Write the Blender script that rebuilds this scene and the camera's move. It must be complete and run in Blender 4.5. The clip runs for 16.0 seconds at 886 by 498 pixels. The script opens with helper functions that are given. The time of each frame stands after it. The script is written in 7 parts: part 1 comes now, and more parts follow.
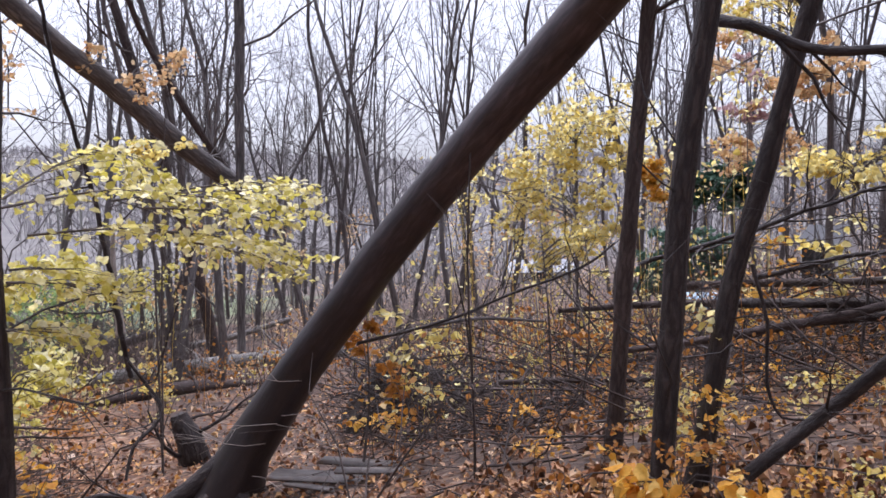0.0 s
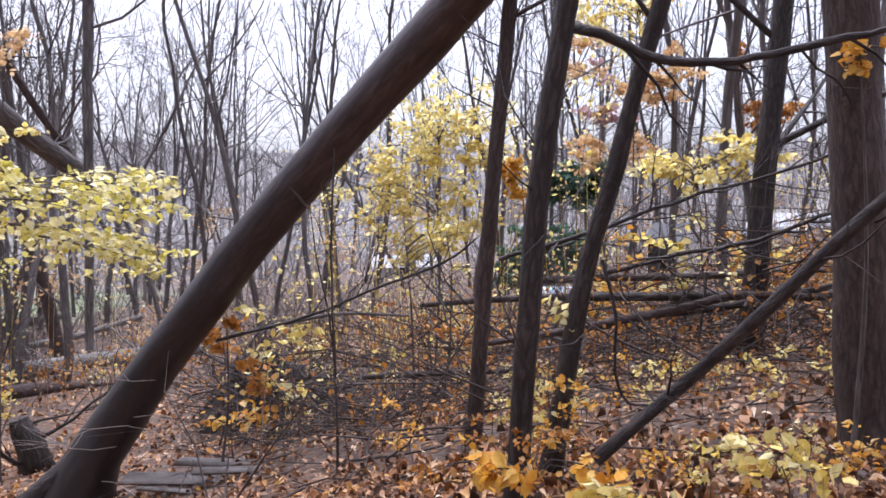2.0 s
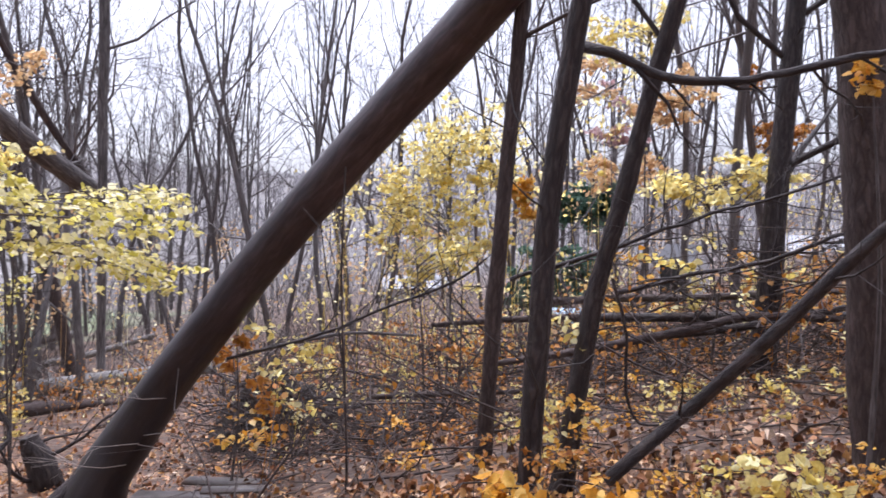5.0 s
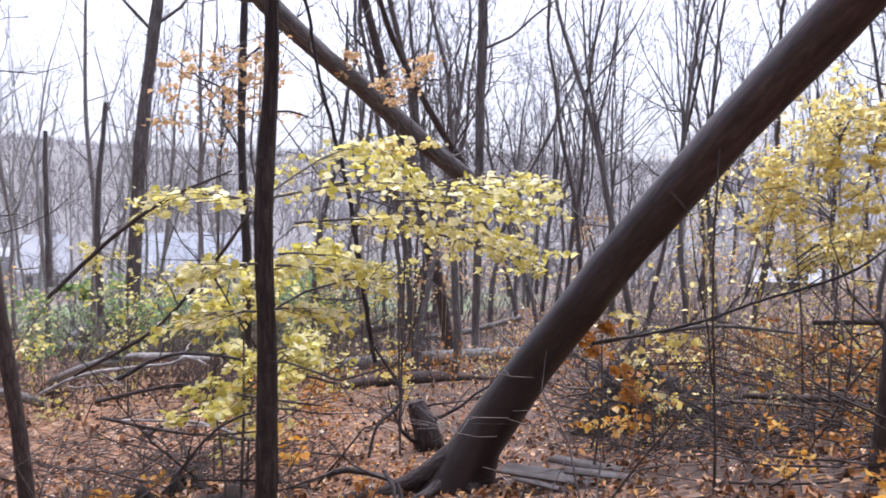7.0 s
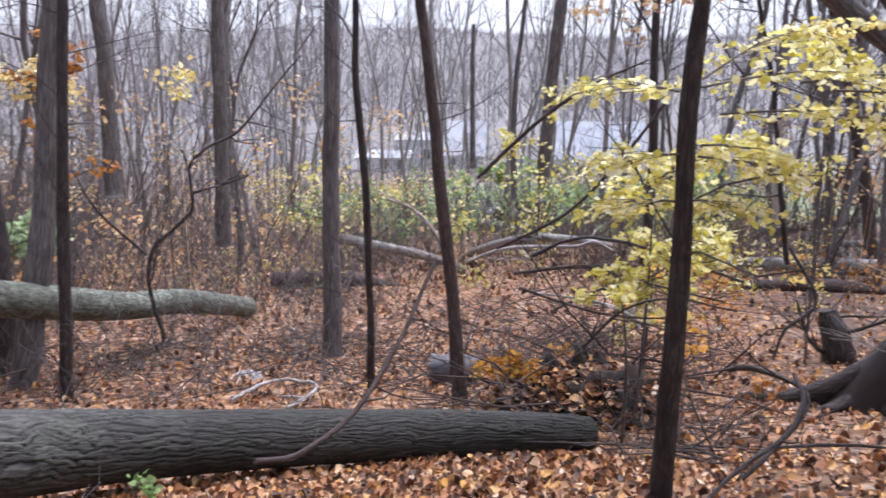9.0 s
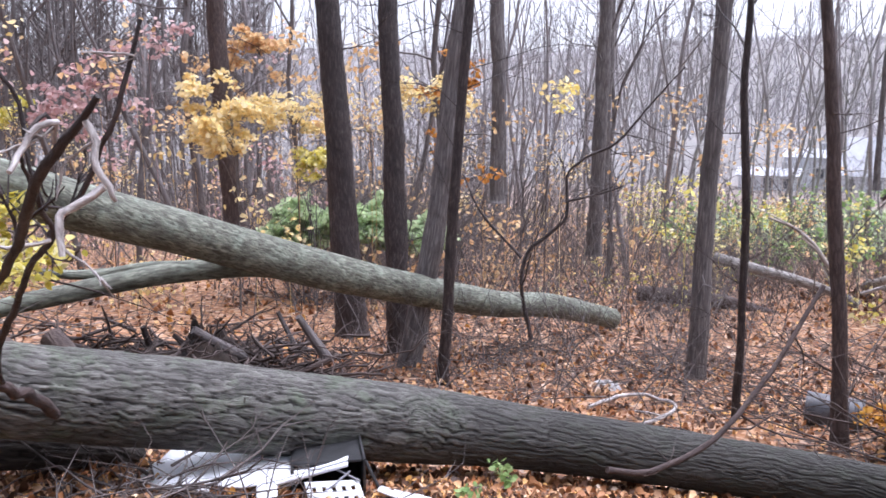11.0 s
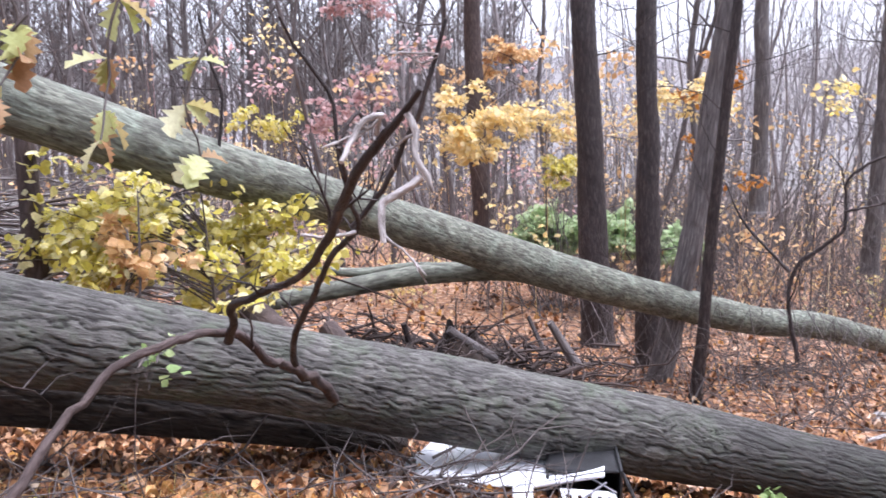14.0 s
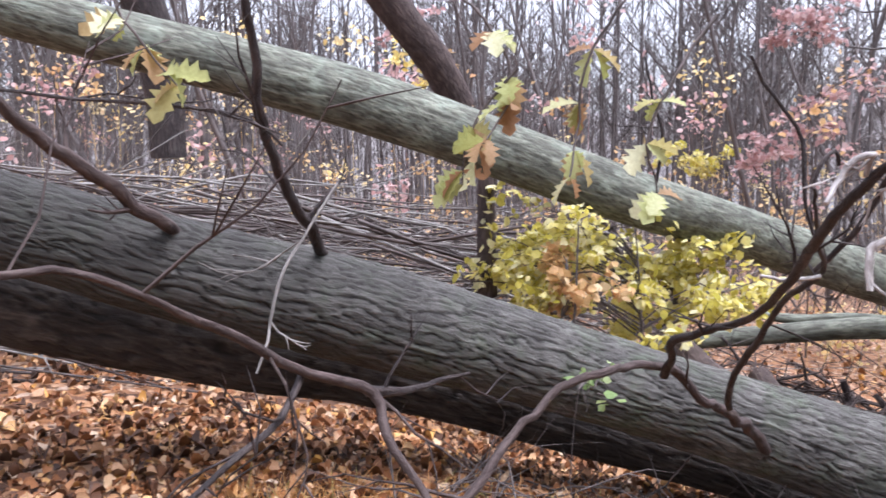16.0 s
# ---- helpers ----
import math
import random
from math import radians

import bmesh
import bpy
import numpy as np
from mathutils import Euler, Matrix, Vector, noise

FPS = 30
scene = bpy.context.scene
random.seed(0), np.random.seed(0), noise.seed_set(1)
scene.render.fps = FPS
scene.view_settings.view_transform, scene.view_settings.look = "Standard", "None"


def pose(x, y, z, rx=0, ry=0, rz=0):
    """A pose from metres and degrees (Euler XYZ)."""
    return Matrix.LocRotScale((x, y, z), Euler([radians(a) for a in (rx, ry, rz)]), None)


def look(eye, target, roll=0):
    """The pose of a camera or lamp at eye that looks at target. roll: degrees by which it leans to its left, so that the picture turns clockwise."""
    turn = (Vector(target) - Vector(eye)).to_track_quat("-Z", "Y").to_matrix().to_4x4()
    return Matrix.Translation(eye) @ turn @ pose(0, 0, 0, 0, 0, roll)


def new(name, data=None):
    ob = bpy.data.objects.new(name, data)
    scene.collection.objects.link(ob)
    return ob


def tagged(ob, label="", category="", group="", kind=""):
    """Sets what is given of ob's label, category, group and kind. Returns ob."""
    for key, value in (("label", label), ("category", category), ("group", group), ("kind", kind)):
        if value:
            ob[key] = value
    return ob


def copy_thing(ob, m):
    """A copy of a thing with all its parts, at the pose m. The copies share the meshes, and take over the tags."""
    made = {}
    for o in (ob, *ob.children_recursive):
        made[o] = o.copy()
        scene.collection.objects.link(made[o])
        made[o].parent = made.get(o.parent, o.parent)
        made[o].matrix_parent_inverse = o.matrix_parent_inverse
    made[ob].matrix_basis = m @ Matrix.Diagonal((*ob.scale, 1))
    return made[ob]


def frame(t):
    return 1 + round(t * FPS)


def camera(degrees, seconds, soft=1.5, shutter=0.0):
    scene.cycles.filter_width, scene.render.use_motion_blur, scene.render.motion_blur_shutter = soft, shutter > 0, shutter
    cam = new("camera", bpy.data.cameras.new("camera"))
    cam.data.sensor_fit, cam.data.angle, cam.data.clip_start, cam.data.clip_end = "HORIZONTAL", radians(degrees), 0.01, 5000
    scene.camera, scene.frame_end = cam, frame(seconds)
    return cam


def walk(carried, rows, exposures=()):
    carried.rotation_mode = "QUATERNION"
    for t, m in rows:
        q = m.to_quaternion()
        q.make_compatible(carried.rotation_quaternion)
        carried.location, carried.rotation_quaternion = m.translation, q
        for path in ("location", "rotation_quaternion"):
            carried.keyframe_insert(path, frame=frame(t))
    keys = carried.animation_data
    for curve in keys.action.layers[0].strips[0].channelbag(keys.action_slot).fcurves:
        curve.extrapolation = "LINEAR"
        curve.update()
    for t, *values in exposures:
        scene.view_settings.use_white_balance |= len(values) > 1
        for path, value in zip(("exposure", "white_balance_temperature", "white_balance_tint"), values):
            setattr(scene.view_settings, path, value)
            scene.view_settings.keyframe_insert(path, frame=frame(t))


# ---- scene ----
# ---------------------------------------------------------------- camera
cam = camera(57.48, 16.0, soft=1.6, shutter=0.2)
PATH = [
    (0, (-0.000, 0.000, 1.600), (-0.004, 4.992, 1.323), -1.07),
    (0.5, (-0.006, -0.014, 1.597), (0.092, 4.973, 1.246), -1.06),
    (1, (-0.007, -0.033, 1.597), (0.341, 4.937, 1.173), -0.82),
    (1.5, (-0.005, -0.045, 1.599), (0.586, 4.903, 1.187), -0.47),
    (2, (-0.007, -0.038, 1.603), (0.829, 4.882, 1.286), -0.23),
    (2.5, (-0.002, -0.031, 1.610), (1.075, 4.848, 1.423), -0.02),
    (3, (0.000, -0.058, 1.612), (1.319, 4.764, 1.564), 0.27),
    (3.2, (-0.001, -0.066, 1.612), (1.416, 4.729, 1.619), 0.28),
    (3.6, (-0.001, -0.067, 1.609), (1.521, 4.695, 1.673), 0.27),
    (4, (-0.000, -0.062, 1.602), (1.466, 4.718, 1.640), 0.20),
    (4.4, (0.001, -0.052, 1.593), (1.272, 4.783, 1.552), 0.11),
    (4.8, (0.001, -0.042, 1.586), (0.962, 4.863, 1.445), 0.02),
    (5.3, (-0.002, -0.030, 1.580), (0.443, 4.944, 1.336), -0.05),
    (5.5, (-0.010, -0.018, 1.577), (0.208, 4.969, 1.304), -0.06),
    (6, (-0.045, 0.036, 1.565), (-0.380, 5.017, 1.283), -0.14),
    (6.5, (-0.066, 0.077, 1.558), (-0.921, 4.997, 1.309), -0.22),
    (7, (-0.049, 0.024, 1.563), (-1.459, 4.815, 1.311), -0.16),
    (7.5, (-0.002, -0.076, 1.567), (-1.868, 4.533, 1.043), 0.09),
    (8, (0.003, -0.166, 1.574), (-2.226, 4.245, 0.819), 0.45),
    (8.5, (-0.065, -0.159, 1.573), (-2.812, 3.927, 0.705), 0.54),
    (9, (-0.072, -0.145, 1.567), (-3.498, 3.378, 0.645), 0.20),
    (9.5, (-0.062, -0.133, 1.562), (-3.996, 2.809, 0.632), -0.14),
    (10, (-0.047, -0.132, 1.560), (-4.324, 2.302, 0.675), 0.02),
    (10.2, (-0.048, -0.134, 1.558), (-4.422, 2.127, 0.686), 0.19),
    (10.6, (-0.060, -0.136, 1.550), (-4.591, 1.799, 0.699), 0.32),
    (11, (-0.090, -0.139, 1.534), (-4.730, 1.521, 0.690), 0.12),
    (11.4, (-0.127, -0.145, 1.513), (-4.839, 1.293, 0.660), -0.26),
    (11.8, (-0.163, -0.156, 1.495), (-4.917, 1.114, 0.613), -0.65),
    (12.3, (-0.192, -0.178, 1.484), (-4.969, 0.955, 0.533), -0.90),
    (12.5, (-0.214, -0.213, 1.483), (-4.992, 0.880, 0.496), -0.91),
    (13, (-0.241, -0.266, 1.473), (-5.037, 0.707, 0.448), -1.24),
    (13.5, (-0.210, -0.260, 1.483), (-5.076, 0.407, 0.546), -1.34),
    (14, (-0.162, -0.264, 1.495), (-5.096, -0.042, 0.718), -0.96),
    (14.5, (-0.129, -0.282, 1.507), (-5.077, -0.657, 0.891), -0.21),
    (15, (-0.106, -0.312, 1.511), (-4.977, -1.311, 0.987), 0.13),
    (15.5, (-0.096, -0.342, 1.511), (-4.800, -1.957, 0.995), -0.31),
    (16, (-0.078, -0.358, 1.507), (-4.530, -2.574, 0.989), -1.11),
]

walk(cam, [(t, look(eye, target, roll)) for t, eye, target, roll in PATH],
     exposures=((0.0, 0.74, 5800, 20), (2.0, 1.04, 5800, 20), (3.0, 1.08, 5820, 20), (5.5, 1.04, 5800, 20), (7.0, 1.02, 5760, 20), (8.5, 1.0, 5730, 19), (10.0, 1.22, 5740, 19), (12.5, 1.43, 5690, 19), (14.0, 1.54, 5760, 20), (15.5, 1.43, 5800, 19), (16.0, 1.4, 5800, 18)))

# ---------------------------------------------------------------- light: bright overcast sky
SUN_EL, SUN_AZ = 70.0, 25.0
world = bpy.data.worlds.new("overcast_sky")
scene.world = world
world.use_nodes = True
wn, wl = world.node_tree.nodes, world.node_tree.links
wn.clear()
sky = wn.new("ShaderNodeTexSky")
sky.sky_type = "NISHITA"
sky.sun_disc = False
sky.sun_elevation, sky.sun_rotation = radians(SUN_EL), radians(-SUN_AZ)
sky.air_density, sky.dust_density, sky.ozone_density = 1.0, 4.0, 1.0
grey = wn.new("ShaderNodeHueSaturation")
grey.inputs["Saturation"].default_value = 0.22
bg = wn.new("ShaderNodeBackground")
bg.inputs["Strength"].default_value = 0.15
wo = wn.new("ShaderNodeOutputWorld")
wl.new(sky.outputs["Color"], grey.inputs["Color"])
wl.new(grey.outputs["Color"], bg.inputs["Color"])
wl.new(bg.outputs["Background"], wo.inputs["Surface"])

sun_data = bpy.data.lights.new("sun", "SUN")
sun_data.energy, sun_data.angle, sun_data.color = 1.9, radians(50), (1.0, 0.98, 0.96)
sun = new("sun", sun_data)
sun.matrix_world = look((0, 0, 30), (math.sin(radians(SUN_AZ)) * 30 * -1, -math.cos(radians(SUN_AZ)) * 30, 30 - 30 * math.tan(radians(SUN_EL))))

# ---------------------------------------------------------------- materials


def nodes_of(name):
    m = bpy.data.materials.new(name)
    m.use_nodes = True
    nt = m.node_tree
    nt.nodes.clear()
    out = nt.nodes.new("ShaderNodeOutputMaterial")
    return m, nt, out


def ramp_node(nt, stops):
    r = nt.nodes.new("ShaderNodeValToRGB")
    els = r.color_ramp.elements
    els[0].position, els[0].color = stops[0][0], (*stops[0][1], 1)
    els[1].position, els[1].color = stops[-1][0], (*stops[-1][1], 1)
    for p, c in stops[1:-1]:
        e = els.new(p)
        e.color = (*c, 1)
    return r


def noise_node(nt, vec, scale, detail=5.0, rough=0.6, distort=0.0):
    n = nt.nodes.new("ShaderNodeTexNoise")
    n.inputs["Scale"].default_value = scale
    n.inputs["Detail"].default_value = detail
    n.inputs["Roughness"].default_value = rough
    n.inputs["Distortion"].default_value = distort
    nt.links.new(vec, n.inputs["Vector"])
    return n


def mapped(nt, vec, sx, sy, sz=1.0):
    mp = nt.nodes.new("ShaderNodeMapping")
    mp.inputs["Scale"].default_value = (sx, sy, sz)
    nt.links.new(vec, mp.inputs["Vector"])
    return mp.outputs["Vector"]


def mix_colour(nt, fac, a, b, mode="MIX"):
    mx = nt.nodes.new("ShaderNodeMix")
    mx.data_type, mx.blend_type = "RGBA", mode
    for sock, val in ((mx.inputs[0], fac), (mx.inputs[6], a), (mx.inputs[7], b)):
        if isinstance(val, bpy.types.NodeSocket):
            nt.links.new(val, sock)
        elif isinstance(val, float):
            sock.default_value = val
        else:
            sock.default_value = (*val, 1)
    return mx.outputs[2]


def bark(name, dark, mid, light, across=26.0, along=5.0, bump=0.6, rough=0.75, lichen=None, lichen_amount=0.5, furrow=True, coat=0.0, crack=0.25, plate=(0.75, 0.55), edge=0.28, stops=(0.3, 0.5, 0.72), crack_shade=None, wet=None):
    """Bark on tubes whose UV runs in metres round and along the stem."""
    m, nt, out = nodes_of(name)
    uv = nt.nodes.new("ShaderNodeUVMap").outputs["UV"]
    obj = nt.nodes.new("ShaderNodeTexCoord").outputs["Object"]
    soft = noise_node(nt, mapped(nt, uv, across, along), 1.0, 6, 0.62, 0.9)
    bend = noise_node(nt, mapped(nt, uv, across * 0.4, along * 1.2), 1.0, 3, 0.5)
    warp = nt.nodes.new("ShaderNodeVectorMath")
    warp.operation = "MULTIPLY_ADD"
    warp.inputs[1].default_value = (1.5, 0.9, 0.0)
    nt.links.new(bend.outputs["Color"], warp.inputs[0])
    nt.links.new(mapped(nt, uv, across * plate[0], along * plate[1]), warp.inputs[2])
    plates = nt.nodes.new("ShaderNodeTexVoronoi")
    plates.feature = "DISTANCE_TO_EDGE"
    plates.inputs["Scale"].default_value = 1.0
    nt.links.new(warp.outputs["Vector"], plates.inputs["Vector"])
    pr = nt.nodes.new("ShaderNodeMapRange")
    pr.inputs["From Max"].default_value = edge
    nt.links.new(plates.outputs["Distance"], pr.inputs["Value"])
    grain = nt.nodes.new("ShaderNodeMix")
    grain.inputs[0].default_value = crack
    nt.links.new(soft.outputs["Fac"], grain.inputs[2])
    nt.links.new(pr.outputs["Result"], grain.inputs[3])
    blotch = noise_node(nt, obj, 2.3, 4, 0.6)
    fine = noise_node(nt, mapped(nt, uv, across * 5, along * 9), 1.0, 4, 0.65)
    r = ramp_node(nt, list(zip(stops, (dark, mid, light))))
    nt.links.new(grain.outputs[0], r.inputs["Fac"])
    col = mix_colour(nt, 0.5, r.outputs["Color"], blotch.outputs["Fac"], "SOFT_LIGHT")
    hs = nt.nodes.new("ShaderNodeHueSaturation")
    hs.inputs["Saturation"].default_value = 0.85
    nt.links.new(col, hs.inputs["Color"])
    col = hs.outputs["Color"]
    if lichen:
        ln = noise_node(nt, obj, 4.5, 6, 0.7)
        lr = ramp_node(nt, [(0.62 - 0.3 * lichen_amount, (0, 0, 0)), (0.8 - 0.3 * lichen_amount, (1, 1, 1))])
        nt.links.new(ln.outputs["Fac"], lr.inputs["Fac"])
        bw = nt.nodes.new("ShaderNodeMath")
        bw.operation = "MULTIPLY"
        bw.inputs[1].default_value = 0.75
        nt.links.new(lr.outputs["Color"], bw.inputs[0])
        col = mix_colour(nt, bw.outputs[0], col, lichen)
    if crack_shade:
        # weathered plates, each of its own tone; brown cracks between, their shade painted in
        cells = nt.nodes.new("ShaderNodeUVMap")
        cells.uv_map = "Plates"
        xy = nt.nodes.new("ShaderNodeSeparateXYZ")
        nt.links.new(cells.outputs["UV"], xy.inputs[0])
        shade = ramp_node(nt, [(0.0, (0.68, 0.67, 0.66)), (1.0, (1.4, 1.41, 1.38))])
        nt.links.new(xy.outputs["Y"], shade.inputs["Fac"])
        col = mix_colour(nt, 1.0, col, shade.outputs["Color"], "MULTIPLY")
        col = mix_colour(nt, xy.outputs["X"], crack_shade, col)
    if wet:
        # both ends blended darker: metres along the stem where the middle part begins and ends
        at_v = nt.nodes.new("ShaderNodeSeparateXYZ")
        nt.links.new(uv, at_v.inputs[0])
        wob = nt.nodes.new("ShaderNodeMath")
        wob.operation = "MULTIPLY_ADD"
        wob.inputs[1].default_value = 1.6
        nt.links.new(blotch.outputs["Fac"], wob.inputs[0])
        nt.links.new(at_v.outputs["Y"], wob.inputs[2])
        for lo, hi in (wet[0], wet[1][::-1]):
            dark_mask = nt.nodes.new("ShaderNodeMapRange")
            dark_mask.inputs["From Min"].default_value, dark_mask.inputs["From Max"].default_value = lo + 0.8, hi + 0.8
            dark_mask.inputs["To Min"].default_value, dark_mask.inputs["To Max"].default_value = wet[2], 0.0
            nt.links.new(wob.outputs[0], dark_mask.inputs["Value"])
            col = mix_colour(nt, dark_mask.outputs["Result"], col, wet[3])
    bsdf = nt.nodes.new("ShaderNodeBsdfPrincipled")
    bsdf.inputs["Roughness"].default_value = rough
    bsdf.inputs["Specular IOR Level"].default_value = 0.35
    bsdf.inputs["Coat Weight"].default_value = coat
    bsdf.inputs["Coat Roughness"].default_value = 0.35
    nt.links.new(col, bsdf.inputs["Base Color"])
    add = nt.nodes.new("ShaderNodeMath")
    add.operation = "MULTIPLY_ADD"
    add.inputs[1].default_value = 0.35
    nt.links.new(fine.outputs["Fac"], add.inputs[0])
    nt.links.new(grain.outputs[0], add.inputs[2])
    b = nt.nodes.new("ShaderNodeBump")
    b.inputs["Strength"].default_value = bump
    b.inputs["Distance"].default_value = 0.03 if furrow else 0.01
    nt.links.new(add.outputs[0], b.inputs["Height"])
    nt.links.new(b.outputs["Normal"], bsdf.inputs["Normal"])
    nt.links.new(bsdf.outputs["BSDF"], out.inputs["Surface"])
    return m


def leafy(name, stops, translucent=0.4, rough=0.55, single=False):
    """Leaves, each island with its own shade out of the given ones."""
    m, nt, out = nodes_of(name)
    geo = nt.nodes.new("ShaderNodeNewGeometry")
    obj = nt.nodes.new("ShaderNodeTexCoord").outputs["Object"]
    r = ramp_node(nt, stops)
    each = nt.nodes.new("ShaderNodeObjectInfo")
    nt.links.new(each.outputs["Random"] if single else geo.outputs["Random Per Island"], r.inputs["Fac"])
    n = noise_node(nt, obj, 60.0, 3, 0.6)
    nr = ramp_node(nt, [(0.3, (0.76, 0.73, 0.66)), (0.7, (1.0, 1.0, 1.0))])
    nt.links.new(n.outputs["Fac"], nr.inputs["Fac"])
    col = mix_colour(nt, 1.0, r.outputs["Color"], nr.outputs["Color"], "MULTIPLY")
    d = nt.nodes.new("ShaderNodeBsdfPrincipled")
    d.inputs["Roughness"].default_value = rough
    d.inputs["Specular IOR Level"].default_value = 0.3
    nt.links.new(col, d.inputs["Base Color"])
    t = nt.nodes.new("ShaderNodeBsdfTranslucent")
    nt.links.new(col, t.inputs["Color"])
    mx = nt.nodes.new("ShaderNodeMixShader")
    mx.inputs[0].default_value = translucent
    nt.links.new(d.outputs["BSDF"], mx.inputs[1])
    nt.links.new(t.outputs["BSDF"], mx.inputs[2])
    nt.links.new(mx.outputs["Shader"], out.inputs["Surface"])
    return m


def surface(name, c1, c2, scale=8.0, rough=0.7, metal=0.0, bump=0.15, detail_scale=60.0, dirt=None):
    """A plain worn surface: two shades by a broad noise, fine relief, and dirt."""
    m, nt, out = nodes_of(name)
    obj = nt.nodes.new("ShaderNodeTexCoord").outputs["Object"]
    n = noise_node(nt, obj, scale, 6, 0.65)
    r = ramp_node(nt, [(0.35, c1), (0.65, c2)])
    nt.links.new(n.outputs["Fac"], r.inputs["Fac"])
    col = r.outputs["Color"]
    f = noise_node(nt, obj, detail_scale, 4, 0.6)
    if dirt:
        dr = ramp_node(nt, [(0.52, (0, 0, 0)), (0.68, (1, 1, 1))])
        dn = noise_node(nt, obj, scale * 0.6, 8, 0.75)
        nt.links.new(dn.outputs["Fac"], dr.inputs["Fac"])
        col = mix_colour(nt, dr.outputs["Color"], col, dirt)
    b = nt.nodes.new("ShaderNodeBump")
    b.inputs["Strength"].default_value, b.inputs["Distance"].default_value = bump, 0.01
    nt.links.new(f.outputs["Fac"], b.inputs["Height"])
    p = nt.nodes.new("ShaderNodeBsdfPrincipled")
    p.inputs["Roughness"].default_value, p.inputs["Metallic"].default_value = rough, metal
    nt.links.new(col, p.inputs["Base Color"])
    nt.links.new(b.outputs["Normal"], p.inputs["Normal"])
    nt.links.new(p.outputs["BSDF"], out.inputs["Surface"])
    return m


def ground_material():
    m, nt, out = nodes_of("leaf_strewn_soil")
    pos = nt.nodes.new("ShaderNodeTexCoord").outputs["Object"]
    big = noise_node(nt, pos, 0.35, 5, 0.6)
    leaf = nt.nodes.new("ShaderNodeTexVoronoi")
    leaf.inputs["Scale"].default_value = 11.0
    nt.links.new(pos, leaf.inputs["Vector"])
    sep = nt.nodes.new("ShaderNodeSeparateColor")
    nt.links.new(leaf.outputs["Color"], sep.inputs["Color"])
    lr = ramp_node(nt, [(0.0, (0.08, 0.045, 0.03)), (0.35, (0.22, 0.1, 0.045)), (0.6, (0.36, 0.17, 0.065)), (0.85, (0.45, 0.28, 0.17)), (1.0, (0.58, 0.45, 0.34))])
    nt.links.new(sep.outputs["Red"], lr.inputs["Fac"])
    br = ramp_node(nt, [(0.35, (0.62, 0.6, 0.62)), (0.7, (1.0, 0.98, 0.95))])
    nt.links.new(big.outputs["Fac"], br.inputs["Fac"])
    near = mix_colour(nt, 1.0, lr.outputs["Color"], br.outputs["Color"], "MULTIPLY")
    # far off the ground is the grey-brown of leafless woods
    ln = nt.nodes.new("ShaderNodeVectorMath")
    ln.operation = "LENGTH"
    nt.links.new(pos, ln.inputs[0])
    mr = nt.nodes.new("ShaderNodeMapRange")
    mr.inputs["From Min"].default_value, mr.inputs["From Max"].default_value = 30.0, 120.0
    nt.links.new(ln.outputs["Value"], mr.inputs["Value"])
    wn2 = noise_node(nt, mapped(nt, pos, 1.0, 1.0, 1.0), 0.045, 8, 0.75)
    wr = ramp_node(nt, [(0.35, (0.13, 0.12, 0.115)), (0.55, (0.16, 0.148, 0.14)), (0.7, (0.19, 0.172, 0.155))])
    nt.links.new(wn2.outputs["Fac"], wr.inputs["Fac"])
    # damp bare soil shows through the leaves round the leaning tree
    xyz = nt.nodes.new("ShaderNodeSeparateXYZ")
    nt.links.new(pos, xyz.inputs[0])
    lane = nt.nodes.new("ShaderNodeMath")
    lane.operation = "MULTIPLY_ADD"
    lane.inputs[1].default_value = 0.5
    nt.links.new(xyz.outputs["Y"], lane.inputs[0])
    nt.links.new(xyz.outputs["X"], lane.inputs[2])
    wide = nt.nodes.new("ShaderNodeMapRange")
    wide.inputs["From Min"].default_value, wide.inputs["From Max"].default_value = 0.3, 2.5
    nt.links.new(lane.outputs[0], wide.inputs["Value"])
    bare = noise_node(nt, pos, 0.9, 5, 0.65)
    patch = ramp_node(nt, [(0.38, (0.4, 0.4, 0.4)), (0.55, (0.85, 0.85, 0.85))])
    nt.links.new(bare.outputs["Fac"], patch.inputs["Fac"])
    dark_mask = nt.nodes.new("ShaderNodeMath")
    dark_mask.operation = "MULTIPLY"
    nt.links.new(wide.outputs["Result"], dark_mask.inputs[0])
    nt.links.new(patch.outputs["Color"], dark_mask.inputs[1])
    near = mix_colour(nt, dark_mask.outputs[0], near, (0.05, 0.034, 0.028))
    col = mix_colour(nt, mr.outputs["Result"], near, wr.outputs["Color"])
    # a mown lawn by the houses, with a ragged edge
    off = nt.nodes.new("ShaderNodeVectorMath")
    off.operation = "DISTANCE"
    off.inputs[1].default_value = (-22.0, 62.0, -7.0)
    ragged = noise_node(nt, pos, 0.12, 5, 0.6)
    nudge = nt.nodes.new("ShaderNodeVectorMath")
    nudge.operation = "MULTIPLY_ADD"
    nudge.inputs[1].default_value = (22.0, 22.0, 0.0)
    nt.links.new(ragged.outputs["Color"], nudge.inputs[0])
    nt.links.new(pos, nudge.inputs[2])
    nt.links.new(nudge.outputs["Vector"], off.inputs[0])
    lawn = nt.nodes.new("ShaderNodeMapRange")
    lawn.inputs["From Min"].default_value, lawn.inputs["From Max"].default_value = 26.0, 21.0
    nt.links.new(off.outputs["Value"], lawn.inputs["Value"])
    blades = noise_node(nt, pos, 1.5, 6, 0.7)
    gr = ramp_node(nt, [(0.35, (0.13, 0.17, 0.08)), (0.65, (0.24, 0.27, 0.15))])
    nt.links.new(blades.outputs["Fac"], gr.inputs["Fac"])
